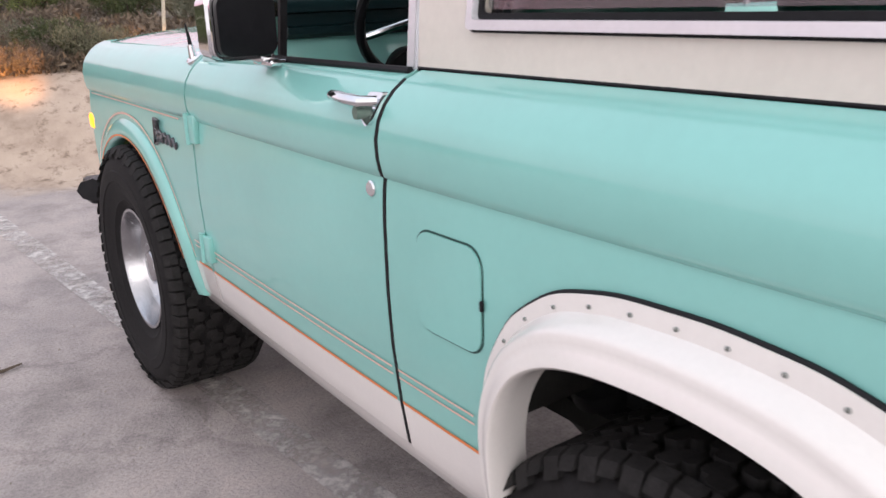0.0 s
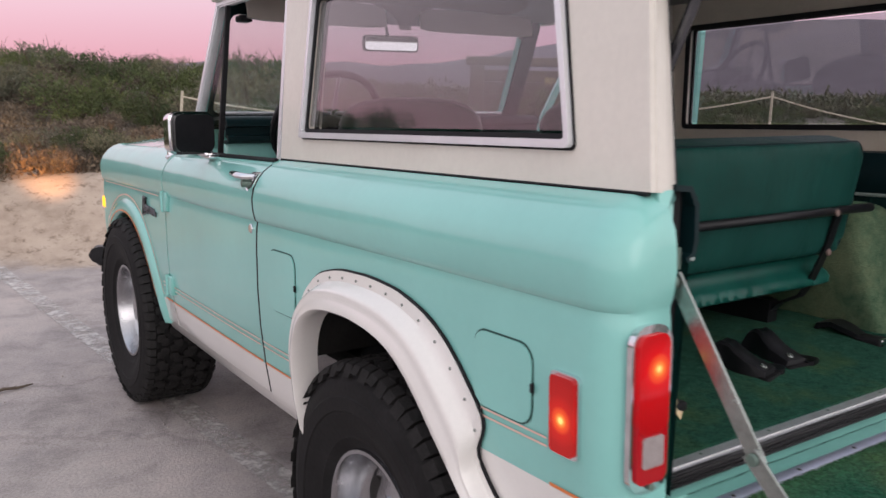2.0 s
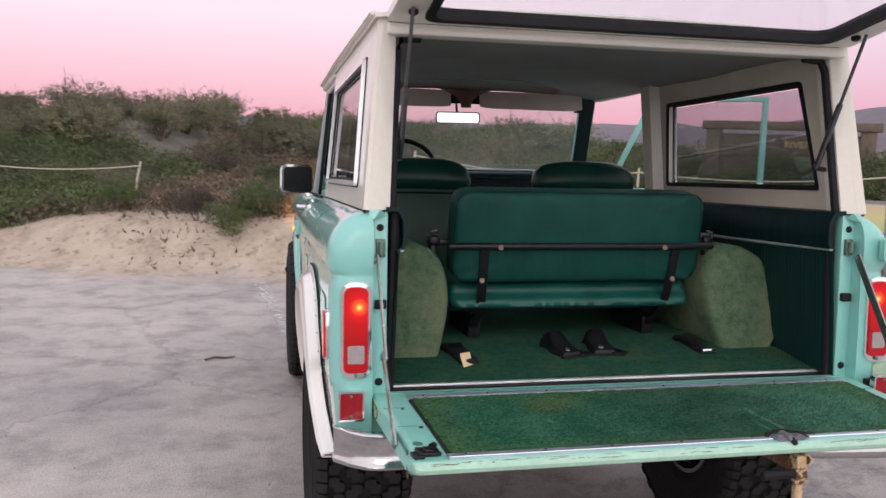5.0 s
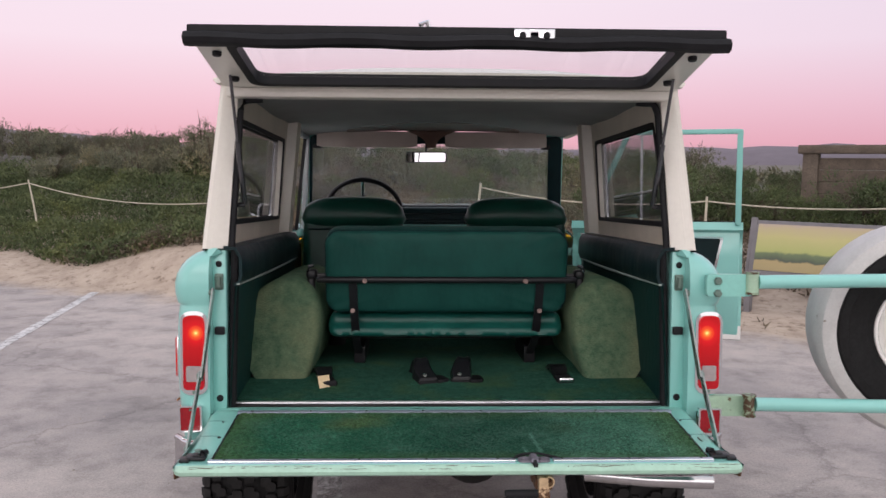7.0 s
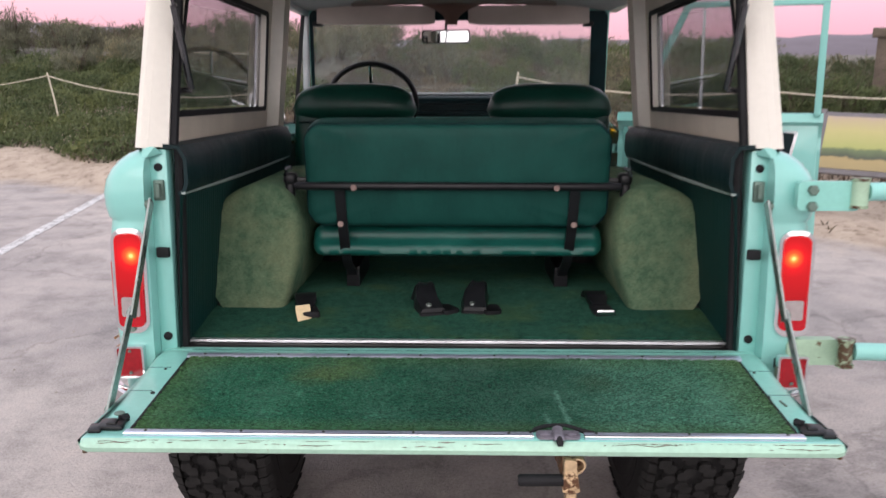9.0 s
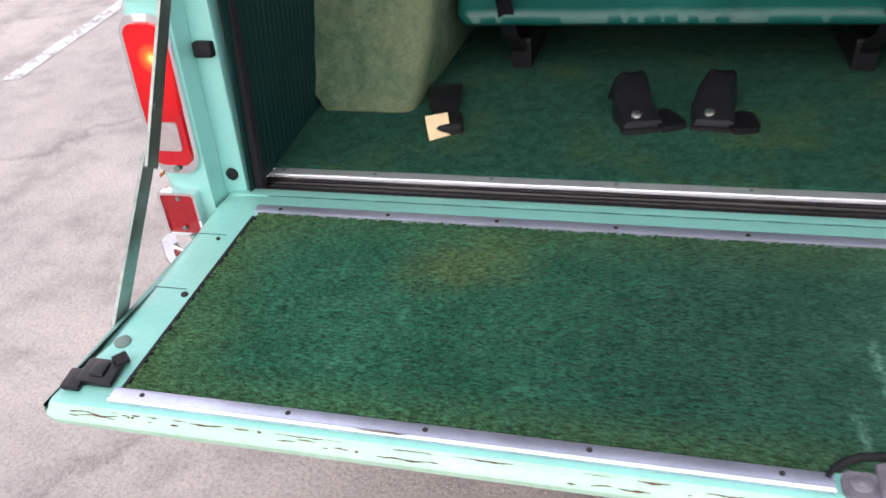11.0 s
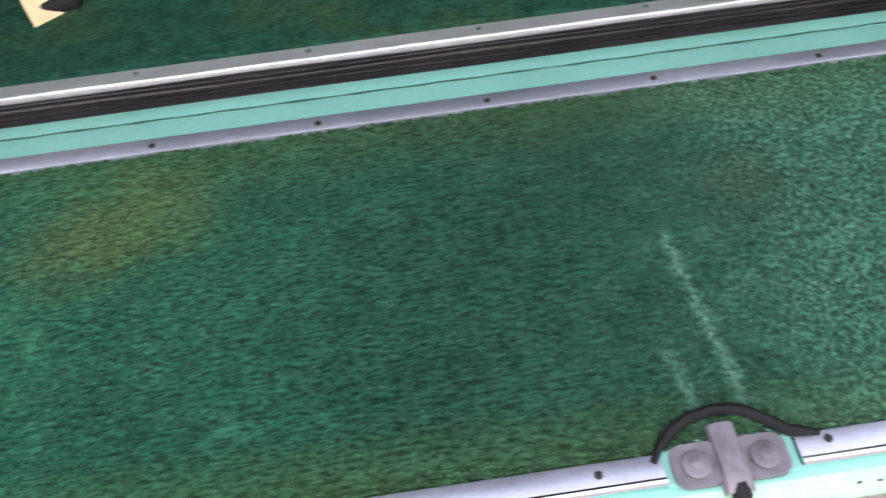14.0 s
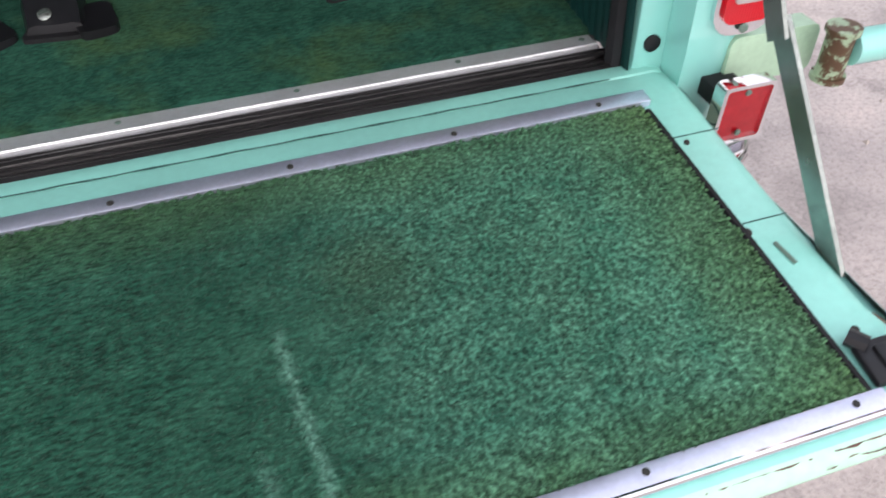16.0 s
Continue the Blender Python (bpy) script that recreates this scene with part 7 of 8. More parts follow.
def rim_mesh():
    bm = bmesh.new()
    prof = [(0.208, 0.118), (0.205, 0.128), (0.196, 0.128), (0.190, 0.116), (0.184, 0.070), (0.176, 0.048), (0.162, 0.034), (0.125, 0.046), (0.090, 0.062), (0.062, 0.066),
            (0.058, 0.084), (0.050, 0.094), (0.030, 0.098), (0.0, 0.100)]
    lathe(bm, prof, 48)
    lathe(bm, [(0.184, 0.06), (0.19, -0.118), (0.208, -0.118)], 48)
    return bm


tread_me, tyre_me, rim_me, slot_me, nut_me = tread_mesh(), None, None, None, None
front_rear = ((-1, 0.765), (1, 0.765), (-1, 3.0), (1, 3.0))
for s, y in front_rear:
    at = Matrix.Translation((s * 0.714, y, 0.4165 + 0.014 + 0.0507 * (y - 2.96))) @ (pose(0, 0, 0, 20 * y, 0, 180 if s < 0 else 0))
    if tyre_me is None:
        wheel = part("wheel", tyre_mesh(), TYRE, car, "black all-terrain tyre on a polished alloy wheel", at=at)
        tyre_me = wheel.data
        rim = part("rim", rim_mesh(), ALLOY, wheel, "polished alloy rim", at=at)
        rim_me = rim.data
    else:
        wheel = part("wheel", tyre_me, None, car, "black all-terrain tyre on a polished alloy wheel", at=at)
        rim = part("rim", rim_me, None, wheel, "polished alloy rim", at=at)
    part("tread", tread_me, None, wheel, at=at, kind="stuff")
    for k in range(5):
        sl = at @ pose(0, 0, 0, 72 * k, 0, 0) @ Matrix.Translation((0.036, 0.132, 0))
        if slot_me is None:
            bm = bmesh.new()
            lathe(bm, ((0.0, 0.012), (0.018, 0.0135), (0.026, 0.010), (0.028, -0.002)), 16, Matrix.Diagonal((1, 1.05, 1.65, 1)))
            slot_me = part("slot", bm, UNDER, wheel, at=sl).data
        else:
            part("slot", slot_me, None, wheel, at=sl)
        nt = at @ pose(0, 0, 0, 72 * k + 36, 0, 0) @ Matrix.Translation((0.060, 0.075, 0)) @ pose(0, 0, 0, 0, 90, 0)
        if nut_me is None:
            bm = bmesh.new()
            disc(bm, Matrix(), 0.011, 0.022, 6)
            nut_me = part("lug_nut", bm, CHROME, wheel, at=nt).data
        else:
            part("lug_nut", nut_me, None, wheel, at=nt)

# underbody
bm = bmesh.new()
box(bm, -0.66, 0.66, 0.11, 2.2, 0.590, 0.628)
part("floor_pan", bm, UNDER, car)
for s in (-1, 1):
    bm = bmesh.new()
    box(bm, s * 0.36, s * 0.43, 0.0, 3.5, 0.53, 0.63, 0.01)
    part("frame_rail", bm, UNDER, car)
    bm = bmesh.new()
    tube(bm, [(s * 0.47, 0.05, 0.54), (s * 0.47, 0.4, 0.40), (s * 0.47, 0.765, 0.365), (s * 0.47, 1.1, 0.40), (s * 0.47, 1.45, 0.54)], 0.032, 8)
    part("leaf_spring", bm, UNDER, car)
    bm = bmesh.new()
    tube(bm, [(s * 0.42, 0.80, 0.42), (s * 0.44, 0.93, 0.60), (s * 0.45, 1.0, 0.80)], [0.035, 0.05, 0.05], 12)
    part("shock_absorber", bm, UNDER, car)
    bm = bmesh.new()
    box(bm, s * 0.44, s * 0.50, 2.45, 3.42, 0.62, 1.12)
    part("inner_fender", bm, UNDER, car)
    bm = bmesh.new()
    sheet(bm, [[Vector((s * x, y, z)) for x in (0.508, 0.838)] for y, z in [(p[0] + (0.010 if p[0] > 0.8 else -0.010), p[1] + 0.016) for p in dense([q for q in ARCH_R if q[1] > 0.60], 30)]], 0.004, toward=(0, 0.7, 1.5))
    part("arch_liner", bm, UNDER, car)
    bm = bmesh.new()
    sheet(bm, [[Vector((s * x, y, z)) for y in (1.095, 1.40)] for x, z in ((0.575, 0.90), (0.585, 0.80), (0.60, 0.70), (0.615, 0.60), (0.64, 0.575))], 0.006)
    part("inner_panel", bm, UNDER, car)
    bm = bmesh.new()
    box(bm, s * 0.500, s * 0.506, 0.44, 1.08, 0.58, 0.97, 0.001)
    part("wheel_well", bm, UNDER, car)
    # bump stop with its bracket above the axle, and a thin brake line
    bm = bmesh.new()
    lathe(bm, ((0.0, 0.055), (0.040, 0.05), (0.056, 0.03), (0.060, 0.0), (0.052, -0.02), (0.058, -0.04), (0.050, -0.06), (0.0, -0.065)), 14, Matrix.Translation((s * 0.60, 1.10, 0.62)) @ pose(0, 0, 0, 0, 62, 0))
    box(bm, s * 0.545, s * 0.625, 1.00, 1.15, 0.635, 0.71, 0.012)
    part("bump_stop", bm, BLACK, car)
    bm = bmesh.new()
    tube(bm, [(s * 0.66, 1.30, 0.56), (s * 0.665, 1.335, 0.45), (s * 0.67, 1.385, 0.31)], 0.005, 6)
    part("brake_line", bm, UNDER, car)
for y in (0.765, 3.0):
    bm = bmesh.new()
    tube(bm, [(-0.62, y, 0.4305 + 0.0507 * (y - 2.96)), (0.62, y, 0.4305 + 0.0507 * (y - 2.96))], 0.042, 12)
    bmesh.ops.create_uvsphere(bm, u_segments=14, v_segments=10, radius=0.14, matrix=Matrix.Translation((0.12, y, 0.4305 + 0.0507 * (y - 2.96))))
    part("axle", bm, UNDER, car)
bm = bmesh.new()
box(bm, -0.42, 0.42, 2.25, 3.40, 0.55, 1.05, 0.05)
part("engine_block", bm, UNDER, car)
bm = bmesh.new()
box(bm, -0.27, 0.27, 0.06, 0.45, 0.44, 0.62, 0.04, 3)
part("fuel_tank", bm, UNDER, car)

# ---------------------------------------------------------------- swung-out spare wheel carrier
bm = bmesh.new()
plate(bm, rounded(0.782, 0.925, 1.030, 1.098, 0.012, 3), lambda u, v, w: Vector((u, -0.045 - w, v)), -0.02)
carr = part("spare_carrier", bm, MINT_WORN, car, "open swing-out spare wheel carrier, scuffed mint tubes")
bm = bmesh.new()
plate(bm, rounded(0.800, 0.925, 0.648, 0.712, 0.012, 3), lambda u, v, w: Vector((u, -0.008 - w, v)), -0.03)
part("lower_bracket", bm, MINT_OLD, carr)
for z in (1.078, 1.040):
    bm = bmesh.new()
    disc(bm, Matrix.Translation((0.815, -0.045, z)) @ pose(0, 0, 0, 90, 0, 0), 0.013, 0.010, 6)
    part("bolt", bm, STEEL, carr)
for z in (1.075, 0.695):
    bm = bmesh.new()
    tube(bm, [(0.922, -0.045, z - 0.032), (0.922, -0.045, z + 0.024)], 0.020 if z > 1 else 0.017, 14)
    hg = part("pivot", bm, RUSTY_MINT if z < 1 else MINT_OLD, carr, "rusty pivot sleeve" if z < 1 else "")
    for q in (-0.038, 0.024):
        bm = bmesh.new()
        tube(bm, [(0.922, -0.045, z + q), (0.922, -0.045, z + q + 0.007)], 0.021, 14)
        part("pivot_cap", bm, RUSTY_MINT, hg)
    bm = bmesh.new()
    tube(bm, [(0.94, -0.045, z), (1.30, -0.050, z + (0.005 if z > 1 else -0.006)), (1.75, -0.055, z + (0.012 if z > 1 else -0.014))], 0.0215, 14)
    part("arm", bm, MINT, carr)
bm = bmesh.new()
tube(bm, [(1.60, -0.05, 0.68), (1.60, -0.05, 1.09)], 0.022, 12)
tube(bm, [(1.60, -0.05, 0.960), (1.60, 0.16, 0.960)], 0.03, 12)
part("mounting_post", bm, MINT, carr)
AT = Matrix.Translation((1.580, 0.135, 0.905)) @ pose(0, 0, 0, 0, 0, -106) @ Matrix.Scale(0.86, 4)
spare = part("spare_tyre", tyre_me, None, carr, "spare tyre with a white tread band", at=AT)
part("spare_rim", rim_me.copy(), None, spare, "white steel spare rim", at=AT).data.materials[0] = WHITE
bm = bmesh.new()
lathe(bm, [(0.365, -0.156), (0.392, -0.148), (0.408, -0.122), (0.412, -0.06), (0.412, 0.06), (0.408, 0.122), (0.392, 0.148), (0.365, 0.158), (0.345, 0.161)], 56)
part("tread_band", bm, mat("grubby_white_vinyl", (0.58, 0.56, 0.55), 0.5, var=0.1, scale=10, grain=0.1, spots=((0.20, 0.17, 0.14), 14.0, 0.68)), spare, "grubby white vinyl band", at=AT)

# ---------------------------------------------------------------- loose things in the cargo bay
def strap(bm, at, path, w, thick):
    """A flat webbing strap along (y, z) points."""
    rows = []
    for j, (y, z) in enumerate(path):
        a, b = path[max(j - 1, 0)], path[min(j + 1, len(path) - 1)]
        d = Vector((b[0] - a[0], b[1] - a[1])).normalized()
        n = Vector((0, -d.y, d.x)) * thick / 2
        k = w * (1 - 0.35 * max(0.0, (j - len(path) + 2.5) / 1.5) ** 2)
        c = Vector((0.003 * math.sin(j * 1.3), y, z))
        rows.append([at @ p for p in (c + n + Vector((-k, 0, 0)), c + n * 1.25, c + n + Vector((k, 0, 0)), c - n + Vector((k, 0, 0)), c - n + Vector((-k, 0, 0)), c + n + Vector((-k, 0, 0)))])
    sheet(bm, rows)
    for r in (rows[0], rows[-1]):
        bm.faces.new([bm.verts.new(p) for p in r[:-1]])
    bmesh.ops.remove_doubles(bm, verts=bm.verts, dist=1e-5)


def belt(x, y, turn, kind):
    at = Matrix.Translation((x, y, float(floor_z(y - 0.03)) + 0.004)) @ pose(0, 0, 0, 0, 0, turn)
    label = {"tag": "black seat belt buckle with a paper tag on the green carpet", "lap": "black lap belt end folded over on the green carpet", "buckle": "black seat belt buckle with a bright face on the carpet"}[kind]
    ob = thing("seat_belt", at, label, "seat belt", "belts on the cargo floor")
    bm = bmesh.new()
    if kind == "lap":
        # webbing doubled over itself, standing up behind and flat in front
        rows = []
        for y, z, k in ((-0.084, 0.010, 0.032), (-0.081, 0.028, 0.035), (-0.060, 0.038, 0.036), (-0.034, 0.050, 0.036), (-0.010, 0.065, 0.034), (0.010, 0.077, 0.030), (0.030, 0.080, 0.028), (0.046, 0.070, 0.029), (0.055, 0.046, 0.033), (0.057, 0.010, 0.035)):
            wob = 0.004 * math.sin(y * 60)
            rows.append([at @ Vector((wob + u * k, y, v * z)) for u, v in ((-1.05, 0.0), (-1.0, 0.55), (-0.86, 0.92), (-0.6, 1.0), (0.0, 0.95), (0.6, 1.0), (0.86, 0.92), (1.0, 0.55), (1.05, 0.0))])
        sheet(bm, rows)
        for r in (rows[0], rows[-1]):
            bm.faces.new([bm.verts.new(p) for p in r])
        bmesh.ops.remove_doubles(bm, verts=bm.verts, dist=1e-5)
    else:
        strap(bm, at, [(0.094, 0.010), (0.086, 0.036), (0.050, 0.044), (0.010, 0.034), (-0.020, 0.022)], 0.030, 0.014)
    part("webbing", bm, PLASTIC, ob)
    if kind == "lap":
        bm = bmesh.new()
        plate(bm, round_poly([(-0.036, -0.094), (0.036, -0.094), (0.034, -0.066), (-0.034, -0.066)], 0.010), lambda u, v, w: at @ Vector((u, v, 0.003 + w)), 0.014)
        part("end_plate", bm, BLACK, ob, "dark moulded end")
        bm = bmesh.new()
        disc(bm, at @ Matrix.Translation((-0.006, -0.068, 0.034)) @ pose(0, 0, 0, 28, 0, 0), 0.0085, 0.004, 14)
        part("snap", bm, ARM, ob, "silver press snap")
        bm = bmesh.new()
        turned = at @ Matrix.Translation((0.046, -0.056, 0.0)) @ pose(0, 0, 0, 0, 0, 16)
        plate(bm, round_poly([(-0.024, -0.040), (0.024, -0.040), (0.027, 0.036), (-0.027, 0.036)], 0.014), lambda u, v, w: turned @ Vector((u, v, w)), 0.022)
        part("tongue", bm, PLASTIC, ob)
    else:
        bm = bmesh.new()
        box(bm, -0.029, 0.029, -0.082, -0.008, 0.0, 0.026, 0.007, 3, at)
        bk = part("buckle", bm, BLACK, ob)
        if kind == "buckle":
            bm = bmesh.new()
            box(bm, -0.025, 0.025, -0.0845, -0.076, 0.012, 0.0275, 0.003, 2, at)
            part("face", bm, CHROME, bk, "bright metal buckle face")
            bm = bmesh.new()
            disc(bm, at @ Matrix.Translation((-0.004, 0.074, 0.030)), 0.009, 0.004, 12)
            part("snap", bm, DARK_CHROME, ob)
        else:
            bm = bmesh.new()
            card = at @ Matrix.Translation((-0.012, -0.088, 0.0)) @ pose(0, 0, 0, -38, 0, 16)
            rows = [[card @ Vector((x, -0.004 - 0.010 * k * k, 0.046 * k)) for x in (-0.022, 0.0, 0.020)] for k in (0.0, 0.35, 0.7, 1.0)]
            sheet(bm, rows, 0.0008, toward=(0, 1, 0.8))
            part("tag", bm, TAG, ob, "buff paper tag")
    ob.matrix_basis = STANCE @ at


belt(-0.088, 0.362, 14, "lap")
belt(0.056, 0.376, -6, "lap")
belt(0.405, 0.360, 5, "buckle")
belt(-0.425, 0.330, 15, "tag")
car.matrix_basis = STANCE @ BASE

# ---------------------------------------------------------------- fence, signs
def stake(x, y, h, tx, ty, label="weathered wooden fence stake leaning in the dune"):
    z = height(x, y)
    ob = thing("fence_stake", Matrix.Translation((x, y, z)), label, "fence post", "rope fence stakes")
    bm = bmesh.new()
    tube(bm, [(x, y, z - 0.15), (x + tx * 0.5, y + ty * 0.5, z + h * 0.5), (x + tx, y + ty, z + h)], [0.016, 0.015, 0.013], 8)
    part("stake", bm, ROPE, ob)
    return Vector((x + tx, y + ty, z + h - 0.05))


tops = [stake(-12.5, 14.0, 0.60, -0.1, 0.0), stake(-6.0, 10.7, 0.80, -0.16, 0.05), stake(-2.6, 8.9, 0.50, 0.1, 0), stake(0.55, 6.93, 0.77, 0.07, 0.0), stake(3.0, 6.4, 1.20 - height(3.0, 6.4), 0.03, 0.02),
        stake(5.84, 4.50, 1.38, 0.0, 0.0), stake(9.2, 3.4, 1.10, 0.02, 0), stake(14.0, 1.6, 1.10, 0, 0)]
rope = None
for a, b in zip(tops, tops[1:]):
    if a is tops[2]:
        continue
    sag = 0.04 * (b - a).length
    bm = bmesh.new()
    pts = [a + (b - a) * t - Vector((0, 0, sag * 4 * t * (1 - t))) for t in np.linspace(0, 1, 17)]
    pts = [Vector((p.x, p.y, max(p.z, height(p.x, p.y) + 0.08))) for p in pts]
    tube(bm, pts, 0.0085, 6)
    tagged(part("fence_rope", bm, ROPE), "pale sagging rope strung between wooden stakes", "rope", "rope fence lines")

# large wooden sign
def big_sign():
    a, b = Vector((5.32, 8.85)), Vector((6.91, 7.67))
    d = (b - a).normalized()
    nrm = Vector((d.y, -d.x))
    mid = (a + b) / 2
    zb = height(mid.x, mid.y)
    at = Matrix.Translation((mid.x, mid.y, zb)) @ Matrix.Rotation(math.atan2(d.y, d.x), 4, "Z")
    ob = thing("park_sign", at, "large brown timber sign with routed yellow lettering behind shrubs", "sign")
    L, top = (b - a).length, 1.79 - zb
    for sx in (-1, 1):
        bm = bmesh.new()
        box(bm, sx * L / 2 - 0.10, sx * L / 2 + 0.10, -0.10, 0.10, -0.2, top, 0.015, 2, at)
        part("post", bm, TIMBER, ob)
    for k in range(5):
        h = (top - 0.30) / 5
        bm = bmesh.new()
        box(bm, -L / 2 + 0.09, L / 2 - 0.09, -0.035, 0.035, 0.15 + k * h, 0.15 + (k + 1) * h - 0.006, 0.006, 1, at)
        part("board", bm, TIMBER, ob)
    bm = bmesh.new()
    box(bm, -L / 2 - 0.16, L / 2 + 0.16, -0.13, 0.13, top - 0.10, top + 0.02, 0.015, 2, at)
    part("cap_rail", bm, TIMBER, ob)
    cu = bpy.data.curves.new("word", "FONT")
    cu.body, cu.size, cu.extrude, cu.align_x = "RIVER", 0.135, 0.006, "CENTER"
    tmp = bpy.data.objects.new("word", cu)
    scene.collection.objects.link(tmp)
    me = bpy.data.meshes.new_from_object(tmp.evaluated_get(bpy.context.evaluated_depsgraph_get()))
    bpy.data.objects.remove(tmp)
    me.materials.clear()
    me.materials.append(YELLOW)
    part("lettering", me, None, ob, "yellow lettering", at=at @ Matrix.Translation((0.12, -0.042, top - 0.34)) @ pose(0, 0, 0, 90, 0, 0))
    for x0, x1, z in ((-0.08, 0.50, top - 0.53), (0.30, 0.62, top - 0.72)):
        bm = bmesh.new()
        for i in range(int((x1 - x0) / 0.09)):
            box(bm, x0 + 0.09 * i, x0 + 0.09 * i + 0.060, -0.043, -0.034, z, z + 0.085, 0.01, 1, at)
        part("lettering", bm, YELLOW, ob)


big_sign()


def board_mat():
    m, n, l, b = nodes_of("printed_panel")
    co, sep = n.new("ShaderNodeTexCoord"), n.new("ShaderNodeSeparateXYZ")
    wob = noise_node(n, l, co, 5.0, 3)
    l.new(co.outputs["Object"], sep.inputs[0])
    add = n.new("ShaderNodeMath")
    add.operation = "MULTIPLY_ADD"
    l.new(wob.outputs[0], add.inputs[0])
    add.inputs[1].default_value = 0.10
    l.new(sep.outputs["Z"], add.inputs[2])
    c = ramp_node(n, l, add.outputs[0], ((0.0, (0.30, 0.24, 0.12)), (0.15, (0.36, 0.28, 0.13)), (0.165, (0.06, 0.075, 0.05)), (0.23, (0.13, 0.17, 0.08)), (0.25, (0.36, 0.38, 0.13)), (0.40, (0.46, 0.42, 0.18)), (0.50, (0.44, 0.36, 0.22)), (0.56, (0.40, 0.31, 0.30))))
    l.new(c.outputs[0], b.inputs["Base Color"])
    b.inputs["Roughness"].default_value = 0.4
    return m


def info_board():
    p = Vector((3.25, 5.75))
    d = Vector((0.80, -0.60)).normalized()
    at = Matrix.Translation((p.x, p.y, height(p.x, p.y))) @ Matrix.Rotation(math.atan2(d.y, d.x), 4, "Z")
    ob = thing("information_board", at, "low slanted visitor information board with a yellow and green picture", "sign")
    for x in (0.0, 1.9):
        bm = bmesh.new()
        plate(bm, [(-0.05, -0.2), (0.05, -0.2), (0.10, 0.42), (0.20, 0.92), (0.14, 0.95), (-0.02, 0.44)], lambda u, v, w: at @ Vector((x - 0.03 + w, u, v)), 0.06)
        part("leg", bm, GREYPOST, ob)
    tilt = at @ Matrix.Translation((0, -0.02, 0.43)) @ Matrix.Rotation(radians(-20), 4, "X")
    bm = bmesh.new()
    box(bm, 0.0, 0.012 + 1.86, -0.02, 0.02, -0.05, 0.52, 0.006, 1, tilt)
    part("frame", bm, GREYPOST, ob)
    bm = bmesh.new()
    box(bm, 0.05, 1.84, -0.004, 0.004, 0.0, 0.48)
    part("panel", bm, board_mat(), ob, "yellow and green printed picture", at=tilt @ Matrix.Translation((0, -0.022, 0)))


info_board()

# a broken twig on the asphalt
bm = bmesh.new()
tube(bm, [(-1.39, 3.35, 0.010), (-1.33, 3.385, 0.016), (-1.27, 3.38, 0.012), (-1.20, 3.41, 0.010)], [0.006, 0.008, 0.007, 0.003], 6)
tube(bm, [(-1.30, 3.382, 0.012), (-1.27, 3.42, 0.010)], [0.004, 0.002], 5)
tagged(part("twig", bm, TWIG), "dry broken twig lying on the asphalt", "twig")

# ---------------------------------------------------------------- plants
def leaf_tris(p, up, ln, w, rs):
    """One slim leaf for each point: a triangle from its foot along up."""
    n = len(p)
    sd = np.cross(up, rs.normal(0, 1, (n, 3)))
    sd /= np.linalg.norm(sd, axis=1, keepdims=True) + 1e-9
    tri = np.stack([p - sd * w[:, None], p + sd * w[:, None], p + up * ln[:, None]], 1).reshape(-1, 3)
    return tri.tolist(), np.arange(3 * n).reshape(-1, 3).tolist()


def leaf_cloud(n, lumps, size, seed, upright=0.0):
    """Small leaves in sprigs, spread over lumps (x, y, z, radius)."""
    rs = np.random.RandomState(seed)
    L = np.array(lumps)
    m = n // 9
    q = L[rs.randint(0, len(L), m)]
    d = rs.normal(0, 1, (m, 3))
    d /= np.linalg.norm(d, axis=1, keepdims=True)
    c = q[:, :3] + d * np.array((1, 1, 0.8)) * (q[:, 3] * rs.uniform(0.45, 1.06, m) ** 0.7)[:, None]
    c, d = np.repeat(c, 9, 0), np.repeat(d, 9, 0)
    k = len(c)
    p = c + rs.normal(0, 1, (k, 3)) * size * 0.75
    p[:, 2] = np.where(p[:, 2] < 0.02, rs.uniform(0.02, 0.14, k), p[:, 2])
    up = d * (1 - 0.5 * upright) + rs.uniform(-1, 1, (k, 3)) * (1 - 0.3 * upright)
    up[:, 2] += rs.uniform(0, 0.8, k) + 0.7 * upright
    up /= np.linalg.norm(up, axis=1, keepdims=True)
    return leaf_tris(p, up, size * rs.uniform(0.8, 1.8, k), size * rs.uniform(0.18, 0.36, k) * (1 - 0.35 * upright), rs)


def stems(bm, n, h, spread, rnd, fine=2):
    for i in range(n):
        a = rnd.uniform(0, 2 * math.pi)
        p0 = Vector((0.05 * math.cos(a), 0.05 * math.sin(a), -0.1))
        tip = Vector((spread * math.cos(a) * rnd.uniform(0.2, 1), spread * math.sin(a) * rnd.uniform(0.2, 1), h * rnd.uniform(0.6, 1)))
        mid = p0.lerp(tip, 0.5) + Vector((rnd.uniform(-0.1, 0.1), rnd.uniform(-0.1, 0.1), 0.08)) * h
        tube(bm, [p0, mid, tip], [0.02 * h, 0.012 * h, 0.004], 5)
        for k in range(fine):
            b0 = mid.lerp(tip, rnd.uniform(0, 0.8))
            tube(bm, [b0, b0 + Vector((rnd.uniform(-0.3, 0.3), rnd.uniform(-0.3, 0.3), rnd.uniform(0.05, 0.35))) * h], [0.006 * h, 0.002], 4, caps=False)


